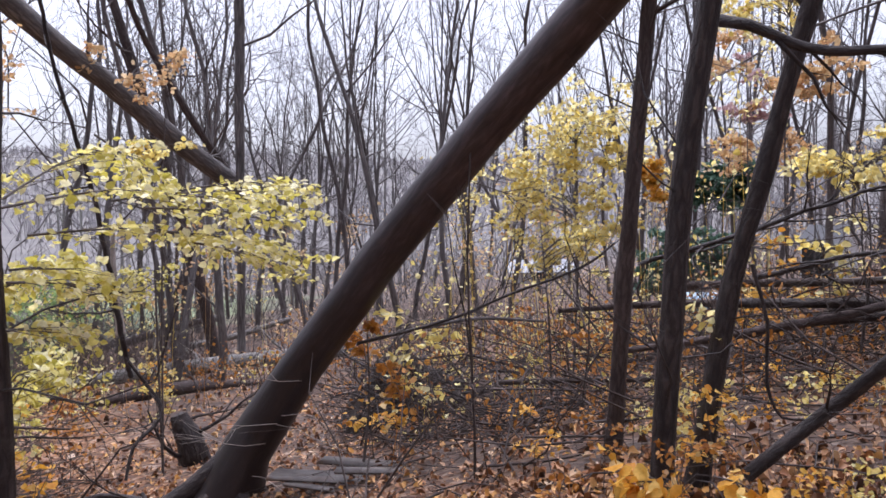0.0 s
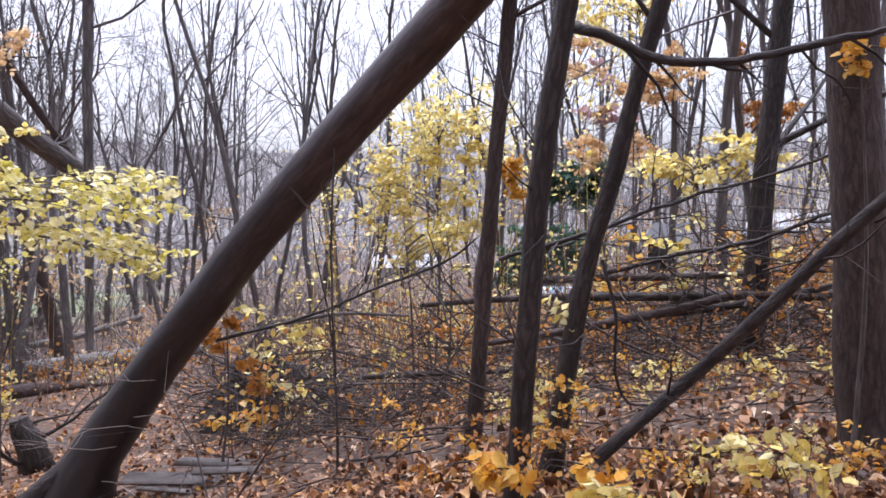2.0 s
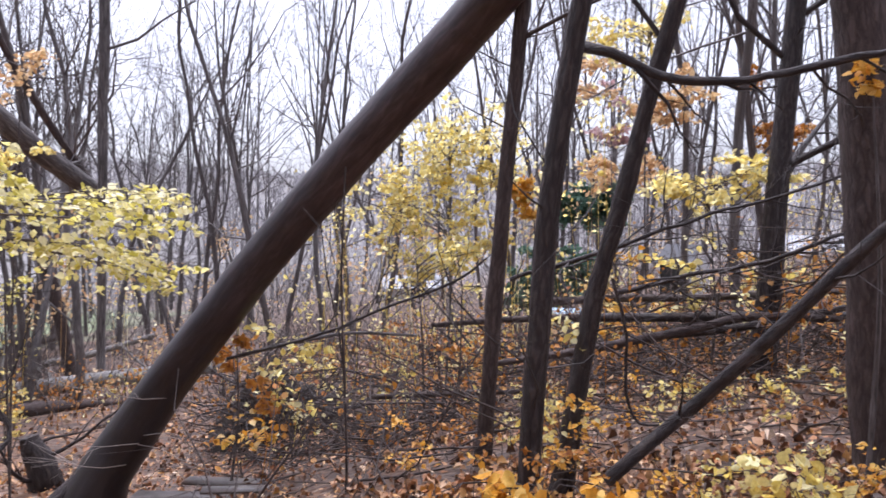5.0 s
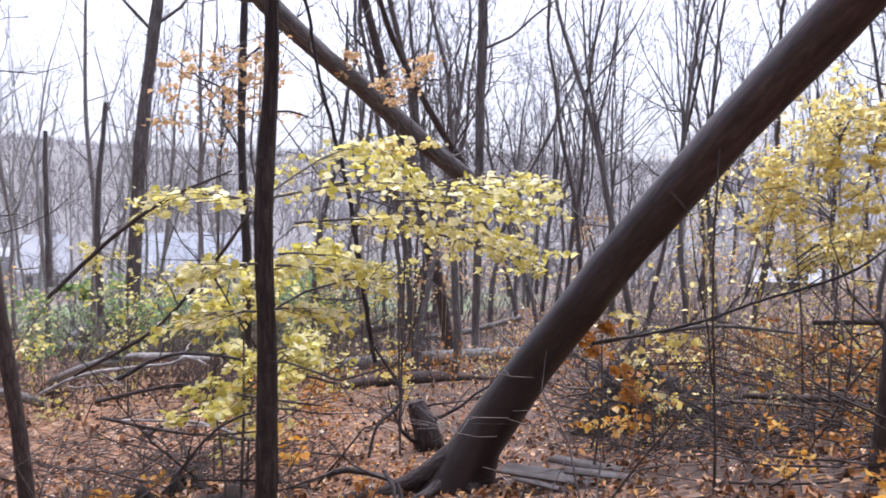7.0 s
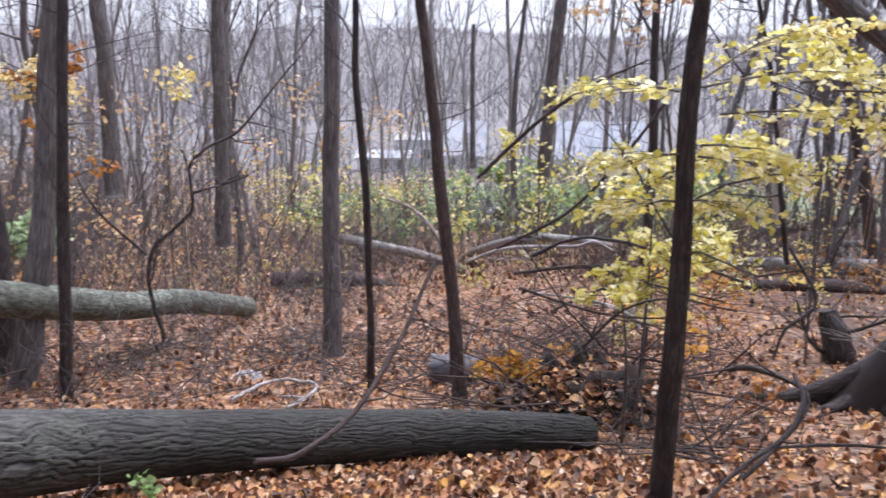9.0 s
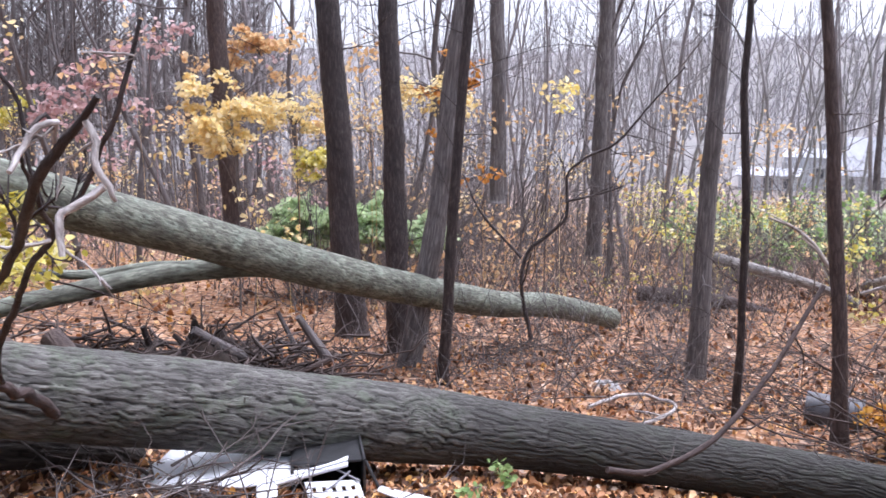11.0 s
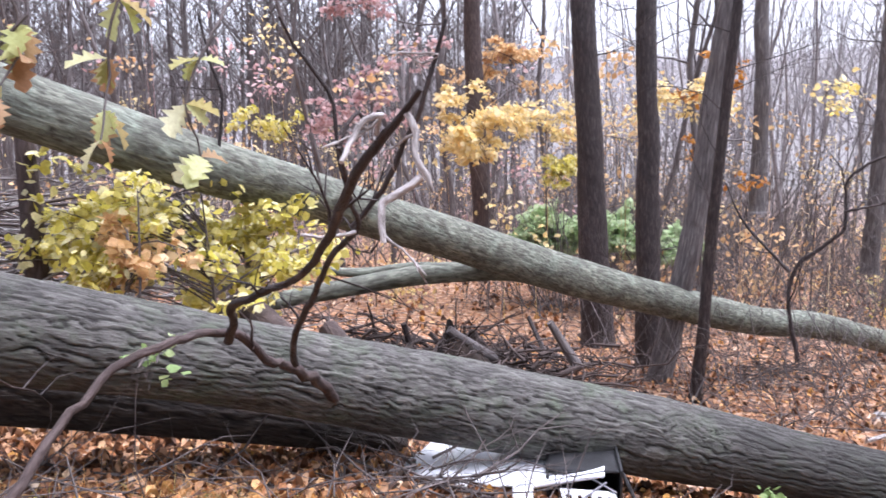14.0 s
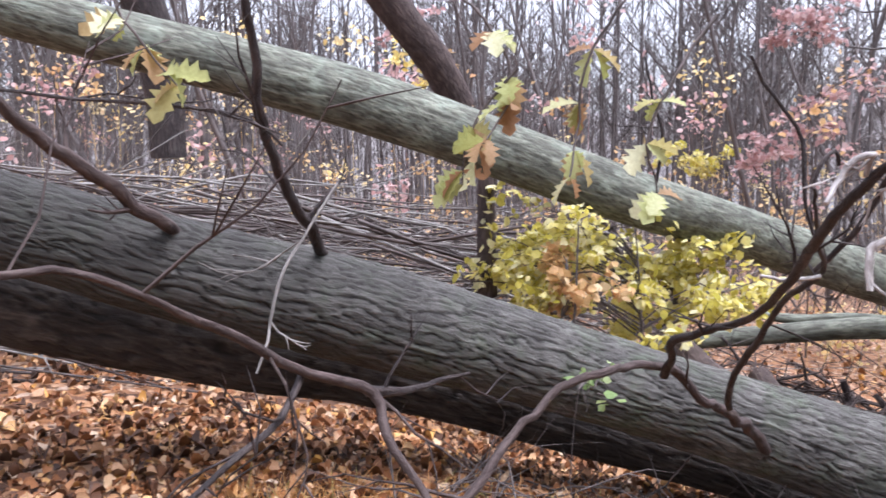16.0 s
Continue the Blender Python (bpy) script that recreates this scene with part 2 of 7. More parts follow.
    col = mix_colour(nt, lawn.outputs["Result"], col, gr.outputs["Color"])
    b = nt.nodes.new("ShaderNodeBump")
    b.inputs["Strength"].default_value, b.inputs["Distance"].default_value = 0.6, 0.04
    nt.links.new(leaf.outputs["Distance"], b.inputs["Height"])
    p = nt.nodes.new("ShaderNodeBsdfPrincipled")
    p.inputs["Roughness"].default_value = 0.85
    nt.links.new(col, p.inputs["Base Color"])
    nt.links.new(b.outputs["Normal"], p.inputs["Normal"])
    nt.links.new(p.outputs["BSDF"], out.inputs["Surface"])
    return m


GROUND = ground_material()
# the leaning trunk's bark turns darker towards its foot
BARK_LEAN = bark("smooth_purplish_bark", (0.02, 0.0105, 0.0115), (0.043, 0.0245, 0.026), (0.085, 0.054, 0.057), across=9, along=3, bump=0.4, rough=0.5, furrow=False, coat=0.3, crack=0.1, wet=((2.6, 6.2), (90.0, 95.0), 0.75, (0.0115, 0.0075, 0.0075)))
BARK_DARK = bark("wet_dark_bark", (0.016, 0.0102, 0.01), (0.034, 0.0222, 0.0207), (0.07, 0.05, 0.046), across=24, along=8, bump=0.8, rough=0.6, lichen=(0.1, 0.088, 0.08), lichen_amount=0.1)
BARK_BROWN = bark("brown_bark", (0.035, 0.0205, 0.0175), (0.061, 0.0385, 0.0335), (0.097, 0.066, 0.058), across=24, along=9, bump=0.6)
BARK_GREY = bark("grey_bark", (0.06, 0.05, 0.049), (0.115, 0.099, 0.096), (0.19, 0.167, 0.162), across=24, along=4, bump=0.5)
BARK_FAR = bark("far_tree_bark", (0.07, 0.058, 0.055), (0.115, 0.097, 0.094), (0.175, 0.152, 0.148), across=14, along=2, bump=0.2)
# distance haze put into the bark colour, for trees far off
BARK_HAZED = bark("haze_paled_far_bark", (0.18, 0.162, 0.162), (0.255, 0.232, 0.232), (0.34, 0.312, 0.312), across=14, along=2, bump=0.2)
# log barks: the shade inside the furrows is put into the crack colour
BARK_LOG = bark("furrowed_log_bark", (0.045, 0.04, 0.036), (0.085, 0.08, 0.072), (0.16, 0.154, 0.14), across=46, along=9, bump=0.8, crack=0.1, rough=0.65, lichen=(0.072, 0.09, 0.058), lichen_amount=0.45, crack_shade=(0.014, 0.011, 0.01), wet=((24.4, 26.4), (29.6, 31.2), 0.72, (0.022, 0.02, 0.017)))
# second trunk: its shade beneath the big one is put into darker bark
BARK_SHADELOG = bark("shaded_brown_log_bark", (0.02, 0.015, 0.012), (0.042, 0.032, 0.026), (0.075, 0.06, 0.05), across=40, along=8, bump=0.6, crack=0.15, crack_shade=(0.01, 0.008, 0.007))
BARK_GREEN = bark("grey_green_bark", (0.05, 0.05, 0.038), (0.12, 0.125, 0.095), (0.21, 0.222, 0.17), across=36, along=8, bump=0.4, crack=0.1, crack_shade=(0.045, 0.043, 0.033), lichen=(0.22, 0.255, 0.205), lichen_amount=0.4)
BARK_DEAD = bark("weathered_dead_wood", (0.2, 0.165, 0.14), (0.33, 0.28, 0.245), (0.5, 0.45, 0.41), across=50, along=4, bump=0.4)
BARK_BRUSH = bark("reddish_brown_dead_wood", (0.03, 0.019, 0.016), (0.062, 0.042, 0.036), (0.115, 0.085, 0.075), across=40, along=6, bump=0.4)
BARK_HOOK = bark("half_bare_twig_wood", (0.15, 0.13, 0.12), (0.37, 0.335, 0.315), (0.62, 0.59, 0.57), across=40, along=12, bump=0.5)
BARK_OLD = bark("weathered_grey_log_bark", (0.12, 0.11, 0.1), (0.23, 0.212, 0.195), (0.36, 0.338, 0.315), across=26, along=6, bump=0.5)
BARK_TWIG = bark("twig_bark", (0.045, 0.034, 0.031), (0.09, 0.07, 0.064), (0.15, 0.122, 0.115), across=40, along=6, bump=0.3)
# hillside woods: the haze of distance is painted in as pale grey
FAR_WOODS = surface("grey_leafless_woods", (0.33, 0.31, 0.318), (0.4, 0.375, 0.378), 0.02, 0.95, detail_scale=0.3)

LITTER = leafy("fallen_leaves", [(0.0, (0.055, 0.03, 0.021)), (0.3, (0.13, 0.055, 0.026)), (0.52, (0.33, 0.135, 0.05)), (0.68, (0.45, 0.24, 0.12)), (0.82, (0.55, 0.35, 0.22)), (0.92, (0.66, 0.35, 0.08)), (1.0, (0.72, 0.58, 0.46))], 0.12, 0.5)
LEAF_YELLOWGREEN = leafy("yellow_green_leaves", [(0.0, (0.54, 0.49, 0.08)), (0.3, (0.74, 0.66, 0.15)), (0.65, (0.86, 0.8, 0.34)), (1.0, (0.92, 0.9, 0.64))], 0.62)
LEAF_PALEYG = leafy("pale_yellow_green_leaves", [(0.0, (0.56, 0.5, 0.08)), (0.3, (0.78, 0.7, 0.2)), (0.6, (0.88, 0.81, 0.38)), (1.0, (0.94, 0.91, 0.68))], 0.62)
LEAF_YELLOW = leafy("yellow_leaves", [(0.0, (0.78, 0.6, 0.14)), (0.35, (0.88, 0.74, 0.25)), (0.7, (0.92, 0.83, 0.42)), (1.0, (0.9, 0.87, 0.55))], 0.72)
LEAF_GOLD = leafy("golden_orange_leaves", [(0.0, (0.62, 0.27, 0.03)), (0.4, (0.78, 0.42, 0.05)), (0.8, (0.84, 0.55, 0.12)), (1.0, (0.82, 0.62, 0.3))], 0.45)
LEAF_RUST = leafy("rusty_gold_leaves", [(0.0, (0.34, 0.13, 0.02)), (0.5, (0.56, 0.27, 0.035)), (1.0, (0.72, 0.45, 0.08))], 0.45)
LEAF_ORANGE = leafy("orange_brown_leaves", [(0.0, (0.3, 0.11, 0.025)), (0.4, (0.5, 0.21, 0.035)), (0.8, (0.62, 0.3, 0.06)), (1.0, (0.58, 0.38, 0.2))], 0.4)
LEAF_PINK = leafy("pinkish_red_leaves", [(0.0, (0.46, 0.26, 0.26)), (0.5, (0.62, 0.42, 0.42)), (1.0, (0.75, 0.6, 0.6))], 0.5)
LEAF_GREEN = leafy("green_leaves", [(0.0, (0.18, 0.3, 0.1)), (0.5, (0.3, 0.44, 0.17)), (1.0, (0.46, 0.57, 0.28))], 0.45)
LEAF_FERN = leafy("pale_green_leaves", [(0.0, (0.42, 0.58, 0.32)), (0.5, (0.55, 0.7, 0.42)), (1.0, (0.7, 0.8, 0.55))], 0.55)
LEAF_PEACH = leafy("pale_orange_leaves", [(0.0, (0.6, 0.35, 0.17)), (0.5, (0.76, 0.52, 0.26)), (1.0, (0.86, 0.69, 0.44))], 0.5)
LEAF_PALEGOLD = leafy("pale_gold_leaves", [(0.0, (0.82, 0.62, 0.24)), (0.5, (0.9, 0.75, 0.38)), (1.0, (0.93, 0.84, 0.58))], 0.58)
LEAF_OAK = leafy("browning_oak_leaves", [(0.0, (0.36, 0.2, 0.11)), (0.25, (0.5, 0.36, 0.2)), (0.4, (0.42, 0.45, 0.16)), (0.75, (0.58, 0.62, 0.3)), (1.0, (0.74, 0.74, 0.5))], 0.5, single=True)
NEEDLES = leafy("dark_green_needles", [(0.0, (0.07, 0.15, 0.11)), (0.6, (0.12, 0.22, 0.16)), (1.0, (0.18, 0.29, 0.2))], 0.35)
GRASS = leafy("dry_grass", [(0.0, (0.52, 0.24, 0.08)), (0.5, (0.72, 0.4, 0.15)), (0.85, (0.8, 0.57, 0.32)), (1.0, (0.42, 0.44, 0.14))], 0.5)

SIDING = surface("white_siding", (0.56, 0.57, 0.6), (0.68, 0.69, 0.71), 0.6, 0.6, detail_scale=6.0)
ROOF_PALE = surface("pale_grey_roof", (0.31, 0.32, 0.345), (0.41, 0.42, 0.445), 0.7, 0.7, detail_scale=9.0)
ROOF_BLUE = surface("bluish_grey_roof", (0.27, 0.29, 0.33), (0.36, 0.38, 0.42), 0.7, 0.7, detail_scale=9.0)
ROOF_DARK = surface("dark_grey_roof", (0.12, 0.12, 0.13), (0.18, 0.18, 0.19), 0.9, 0.8, detail_scale=9.0)
GLASS_DARK = surface("dark_window_glass", (0.03, 0.035, 0.045), (0.06, 0.065, 0.08), 0.5, 0.1)
TRIM = surface("grey_trim", (0.35, 0.35, 0.36), (0.45, 0.45, 0.46), 2.0, 0.6)
ENAMEL = surface("white_enamelled_sheet", (0.68, 0.7, 0.74), (0.82, 0.84, 0.87), 4.0, 0.3, dirt=(0.42, 0.39, 0.36))
BLACK = surface("black_enamel", (0.012, 0.012, 0.013), (0.03, 0.03, 0.032), 9.0, 0.4)
BLACK_PLASTIC = surface("black_plastic", (0.012, 0.012, 0.014), (0.03, 0.03, 0.035), 9.0, 0.38, bump=1.0, detail_scale=14.0)
GREY_METAL = surface("dull_grey_metal", (0.13, 0.13, 0.15), (0.24, 0.24, 0.27), 7.0, 0.5, metal=0.15, dirt=(0.06, 0.048, 0.042))
DRUM_METAL = surface("sooty_metal", (0.05, 0.05, 0.056), (0.11, 0.11, 0.12), 9.0, 0.5, metal=0.1, dirt=(0.035, 0.028, 0.025))
BOARD = surface("weathered_grey_board", (0.075, 0.062, 0.058), (0.15, 0.13, 0.122), 7.0, 0.45, dirt=(0.1, 0.06, 0.04))
TARP = surface("pale_blue_paint", (0.34, 0.5, 0.62), (0.42, 0.58, 0.7), 2.0, 0.4)
SOIL = surface("dark_rooty_soil", (0.014, 0.01, 0.008), (0.042, 0.028, 0.021), 9.0, 0.95, bump=0.7, detail_scale=30.0)
CAR_PAINT = surface("silver_grey_paint", (0.5, 0.52, 0.55), (0.56, 0.58, 0.61), 1.0, 0.25)
STONE = surface("grey_field_stone", (0.24, 0.23, 0.23), (0.4, 0.39, 0.38), 6.0, 0.85, bump=0.5, detail_scale=25.0)

# ---------------------------------------------------------------- geometry helpers


class Geo:
    """Vertices, faces and metre UVs gathered in arrays, then made into one mesh."""

    def __init__(self):
        self.v, self.f, self.uv, self.n = [], [], [], 0
        self.plates = []
        self.sticks = {}

    def add(self, verts, faces, uvs=None, plates=None):
        verts, faces = np.asarray(verts, float), np.asarray(faces, int)
        self.v.append(verts)
        self.f.append(faces + self.n)
        if uvs is None:
            uvs = verts[faces][..., :2]
        self.uv.append(np.asarray(uvs, float).reshape(-1, 2))
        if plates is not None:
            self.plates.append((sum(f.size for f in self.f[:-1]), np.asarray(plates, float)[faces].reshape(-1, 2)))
        self.n += len(verts)
        return self

    def stick(self, pts, radii, seg=3):
        """Keeps a thin polyline for one joint pass over all of its kind."""
        self.sticks.setdefault((len(pts), seg), []).append((np.asarray(pts, float), np.asarray(radii, float)))

    def flush(self):
        for (k, seg), some in self.sticks.items():
            batch_tubes(self, np.array([q[0] for q in some]), np.array([q[1] for q in some]), seg)
        self.sticks = {}

    def mesh(self, name, origin=(0, 0, 0)):
        self.flush()
        me = bpy.data.meshes.new(name)
        v = np.concatenate(self.v) - np.asarray(origin, float)
        loops = np.concatenate([f.ravel() for f in self.f])
        sizes = np.concatenate([np.full(len(f), f.shape[1]) for f in self.f])
        me.vertices.add(len(v))
        me.vertices.foreach_set("co", v.ravel())
        me.loops.add(len(loops))
        me.loops.foreach_set("vertex_index", loops.astype(np.int32))
        me.polygons.add(len(sizes))
        me.polygons.foreach_set("loop_start", np.concatenate([[0], np.cumsum(sizes)[:-1]]).astype(np.int32))
        me.uv_layers.new(name="UVMap")
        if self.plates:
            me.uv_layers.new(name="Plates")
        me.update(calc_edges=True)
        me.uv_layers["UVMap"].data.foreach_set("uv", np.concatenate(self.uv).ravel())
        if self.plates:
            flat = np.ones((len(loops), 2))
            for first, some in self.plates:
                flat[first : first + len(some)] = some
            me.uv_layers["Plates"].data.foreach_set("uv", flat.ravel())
        me.validate()
        return me


def thing(name, origin, label, category, group="", kind=""):
    ob = new(name)
    ob.empty_display_size = 0.2
    ob.location = origin
    return tagged(ob, label, category, group, kind)


def part(name, geo, material, parent, label="", smooth=True, kind=""):
    origin = parent.location if parent.parent is None else parent.parent.location
    if isinstance(geo, Geo):
        me = geo.mesh(name, origin)
    else:
        me = bpy.data.meshes.new(name)
        geo.transform(Matrix.Translation(-Vector(origin)))
        geo.to_mesh(me)
        geo.free()
    me.materials.append(material)
    if smooth:
        me.shade_smooth()
    ob = new(name, me)
    ob.parent = parent
    return tagged(ob, label, kind=kind)


def solo(name, geo, material, label, category, group="", kind="", smooth=True):
    """A thing that is one mesh."""
    if isinstance(geo, Geo):
        me = geo.mesh(name)
    else:
        me = bpy.data.meshes.new(name)
        geo.to_mesh(me)
        geo.free()
    me.materials.append(material)
    if smooth:
        me.shade_smooth()
    return tagged(new(name, me), label, category, group, kind)


def unit(a):
    a = np.asarray(a, float)
    return a / np.maximum(np.linalg.norm(a, axis=-1, keepdims=True), 1e-9)


def vnoise(u, v, seed, period):
    """Smooth value noise on a grid, periodic in u."""
    rs = np.random.RandomState(seed)
    tab = rs.rand(period, 256)
    iu, iv = np.floor(u).astype(int), np.floor(v).astype(int)
    fu, fv = u - iu, v - iv
    fu, fv = fu * fu * (3 - 2 * fu), fv * fv * (3 - 2 * fv)
    a, b = iu % period, (iu + 1) % period
    c, d = iv % 256, (iv + 1) % 256
    return (tab[a, c] * (1 - fu) + tab[b, c] * fu) * (1 - fv) + (tab[a, d] * (1 - fu) + tab[b, d] * fu) * fv


def batch_tubes(g, P, R, seg=3):
    """Many thin stems at once: P is (count, points, 3), R (count, points)."""
    n, k = P.shape[:2]
    tan = unit(np.gradient(P, axis=1))
    ref = np.where(np.abs(tan[:, :1, 2:3]) < 0.9, [[[0.0, 0.0, 1.0]]], [[[1.0, 0.0, 0.0]]])
    A = unit(np.cross(tan, ref))
    B = np.cross(tan, A)
    th = np.arange(seg) * 2 * np.pi / seg
    v = P[:, :, None] + R[:, :, None, None] * (np.cos(th)[:, None] * A[:, :, None] + np.sin(th)[:, None] * B[:, :, None])
    idx = np.arange(n * k * seg).reshape(n, k, seg)
    nx = np.roll(idx, -1, 2)
    faces = np.stack([idx[:, :-1], nx[:, :-1], nx[:, 1:], idx[:, 1:]], -1)
    along = np.concatenate([np.zeros((n, 1)), np.cumsum(np.linalg.norm(np.diff(P, axis=1), axis=-1), 1)], 1)
    uv = np.zeros((n, k - 1, seg, 4, 2))
    w = R.max(1)[:, None, None] * 2 * np.pi / seg
    uv[..., 0, 0] = uv[..., 3, 0] = np.arange(seg) * w + np.arange(n)[:, None, None] * 0.13
    uv[..., 1, 0] = uv[..., 2, 0] = (np.arange(seg) + 1) * w + np.arange(n)[:, None, None] * 0.13
    uv[..., 0, 1] = uv[..., 1, 1] = along[:, :-1, None]
    uv[..., 2, 1] = uv[..., 3, 1] = along[:, 1:, None]
    g.add(v.reshape(-1, 3), faces.reshape(-1, 4), uv)


def smooth_line(pts, radii, step):
    """Catmull-Rom through the points, at about even steps; the radii with it."""
    p, r = np.asarray(pts, float), np.asarray(radii, float)
    if len(p) == 2:
        n = max(2, int(np.linalg.norm(p[1] - p[0]) / step) + 1)
        s = np.linspace(0, 1, n)[:, None]
        return p[0] + (p[1] - p[0]) * s, r[0] + (r[1] - r[0]) * s[:, 0]
    q = np.vstack([2 * p[0] - p[1], p, 2 * p[-1] - p[-2]])
    outp, outr = [], []
    for i in range(len(p) - 1):
        a, b, c, d = q[i : i + 4]
        n = max(1, int(round(np.linalg.norm(c - b) / step)))
        for s in np.arange(n) / n:
            outp.append(0.5 * (2 * b + (c - a) * s + (2 * a - 5 * b + 4 * c - d) * s**2 + (3 * b - a - 3 * c + d) * s**3))
            outr.append(r[i] + (r[i + 1] - r[i]) * s)
    outp.append(p[-1])
    outr.append(r[-1])
    return np.array(outp), np.array(outr)


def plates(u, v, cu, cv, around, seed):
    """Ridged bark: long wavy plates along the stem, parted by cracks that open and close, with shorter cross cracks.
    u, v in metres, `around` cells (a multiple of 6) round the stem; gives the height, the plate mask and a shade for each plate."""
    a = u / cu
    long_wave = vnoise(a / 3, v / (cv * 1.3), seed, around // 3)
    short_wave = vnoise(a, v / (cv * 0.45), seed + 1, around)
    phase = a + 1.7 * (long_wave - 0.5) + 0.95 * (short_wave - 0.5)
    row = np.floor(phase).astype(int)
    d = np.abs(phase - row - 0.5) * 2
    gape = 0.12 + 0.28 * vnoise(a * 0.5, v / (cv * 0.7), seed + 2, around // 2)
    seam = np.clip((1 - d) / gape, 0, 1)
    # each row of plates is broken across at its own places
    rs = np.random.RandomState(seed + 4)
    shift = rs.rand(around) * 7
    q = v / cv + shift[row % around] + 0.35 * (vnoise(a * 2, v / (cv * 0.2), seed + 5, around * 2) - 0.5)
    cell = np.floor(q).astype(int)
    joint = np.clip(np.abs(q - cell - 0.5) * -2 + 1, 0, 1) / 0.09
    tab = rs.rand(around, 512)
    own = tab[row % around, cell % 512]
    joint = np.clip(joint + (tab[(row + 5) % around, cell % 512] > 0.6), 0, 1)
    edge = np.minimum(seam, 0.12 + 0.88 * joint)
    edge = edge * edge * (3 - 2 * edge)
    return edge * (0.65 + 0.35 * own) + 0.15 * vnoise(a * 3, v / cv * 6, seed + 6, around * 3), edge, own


def tube(g, pts, radii, seg=8, step=0.2, rough=0.0, furrow=0.0, seed=0, cap=True, cell=0.06, wobble=0.0, plate=None):
    """A tapered, slightly uneven stem through the points. furrow: depth in metres of ridged bark."""
    p, r = smooth_line(pts, radii, step)
    n = len(p)
    tan = unit(np.gradient(p, axis=0))
    if wobble:
        rs = np.random.RandomState(seed + 5)
        off = np.cumsum(rs.normal(0, wobble, (n, 3)), axis=0)
        off -= np.linspace(0, 1, n)[:, None] * off[-1]
        p = p + off
    up = np.array([0.0, 0.0, 1.0]) if abs(tan[0][2]) < 0.9 else np.array([1.0, 0.0, 0.0])
    a = unit(np.cross(tan[0], up))
    frames = []
    for i in range(n):
        a = unit(a - tan[i] * (a @ tan[i]))
        frames.append((a, np.cross(tan[i], a)))
    A, B = np.array([f[0] for f in frames]), np.array([f[1] for f in frames])
    along = np.concatenate([[0], np.cumsum(np.linalg.norm(np.diff(p, axis=0), axis=1))])
    th = np.arange(seg) * 2 * np.pi / seg
    rr, cells = np.repeat(r[:, None], seg, 1), None
    tt, vv = np.meshgrid(th, along)
    if rough:
        rr = rr * (1 + rough * (vnoise(tt / (2 * np.pi) * 5, vv / (0.25 + 4 * r.mean()), seed, 5) - 0.5) * 2)
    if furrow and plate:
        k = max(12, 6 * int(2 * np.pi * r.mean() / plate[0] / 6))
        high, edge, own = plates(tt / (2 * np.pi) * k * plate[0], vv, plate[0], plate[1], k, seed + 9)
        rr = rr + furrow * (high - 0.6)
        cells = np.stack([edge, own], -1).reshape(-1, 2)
    elif furrow:
        k = max(8, int(2 * np.pi * r.mean() / cell))
        warp = vnoise(tt / (2 * np.pi) * 12, vv * 3.1, seed + 1, 12) * 1.7
        ridge = vnoise(tt / (2 * np.pi) * k + warp, vv / (cell * 3.0), seed + 2, k)
        ridge2 = vnoise(tt / (2 * np.pi) * k * 2 + warp, vv / (cell * 1.6), seed + 3, k * 2)
        cut = np.clip((0.55 * ridge + 0.45 * ridge2 - 0.36) / 0.14, 0, 1)
        rr = rr + furrow * (cut * cut * (3 - 2 * cut) - 0.6 + 0.35 * ridge2)
    verts = p[:, None] + rr[..., None] * (np.cos(tt)[..., None] * A[:, None] + np.sin(tt)[..., None] * B[:, None])
    idx = np.arange(n * seg).reshape(n, seg)
    nx = np.roll(idx, -1, 1)
    faces = np.stack([idx[:-1], nx[:-1], nx[1:], idx[1:]], -1).reshape(-1, 4)
    circ = 2 * np.pi * max(r.max(), 1e-4)
    u0 = np.arange(seg) / seg * circ
    u1 = (np.arange(seg) + 1) / seg * circ
    uv = np.zeros((n - 1, seg, 4, 2))
    uv[..., 0, 0] = uv[..., 3, 0] = u0
    uv[..., 1, 0] = uv[..., 2, 0] = u1
    uv[..., 0, 1] = uv[..., 1, 1] = along[:-1, None]
    uv[..., 2, 1] = uv[..., 3, 1] = along[1:, None]
    g.add(verts.reshape(-1, 3), faces, uv + seed * 0.37, cells)
    if cap:
        for ring, c, flip in ((verts[0], p[0], True), (verts[-1], p[-1], False)):
            i = np.arange(seg)
            tri = np.stack([i, (i + 1) % seg, np.full(seg, seg)], -1)
            g.add(np.vstack([ring, c]), tri[:, ::-1] if flip else tri)
    return p, r


def leaves(g, centre, ahead, normal, size, rs, narrow=0.72, fold=0.25):
    """Small folded six-sided leaves, one island each."""
    centre, ahead = np.asarray(centre, float), unit(ahead)
    side = unit(np.cross(normal, ahead))
    nor = np.cross(ahead, side)
    n = len(centre)
    size = np.broadcast_to(size, n)[:, None]
    w = size * narrow * (0.8 + 0.4 * rs.rand(n, 1))
    f = fold * (rs.rand(n, 1) * 1.6 - 0.3)
    curl = (rs.rand(n, 1) - 0.5) * 0.5
    base = centre - ahead * size * 0.5
    tip = centre + ahead * size * 0.5 + nor * size * curl
    l1 = base + ahead * size * 0.3 + side * w * 0.5 + nor * w * f
    l2 = base + ahead * size * 0.66 + side * w * 0.42 + nor * w * f
    r1 = base + ahead * size * 0.3 - side * w * 0.5 + nor * w * f
    r2 = base + ahead * size * 0.66 - side * w * 0.42 + nor * w * f
    v = np.stack([base, l1, l2, tip, r2, r1], 1).reshape(-1, 3)
    i = np.arange(n)[:, None] * 6
    g.add(v, np.concatenate([i + [0, 3, 2, 1], i + [0, 5, 4, 3]]))


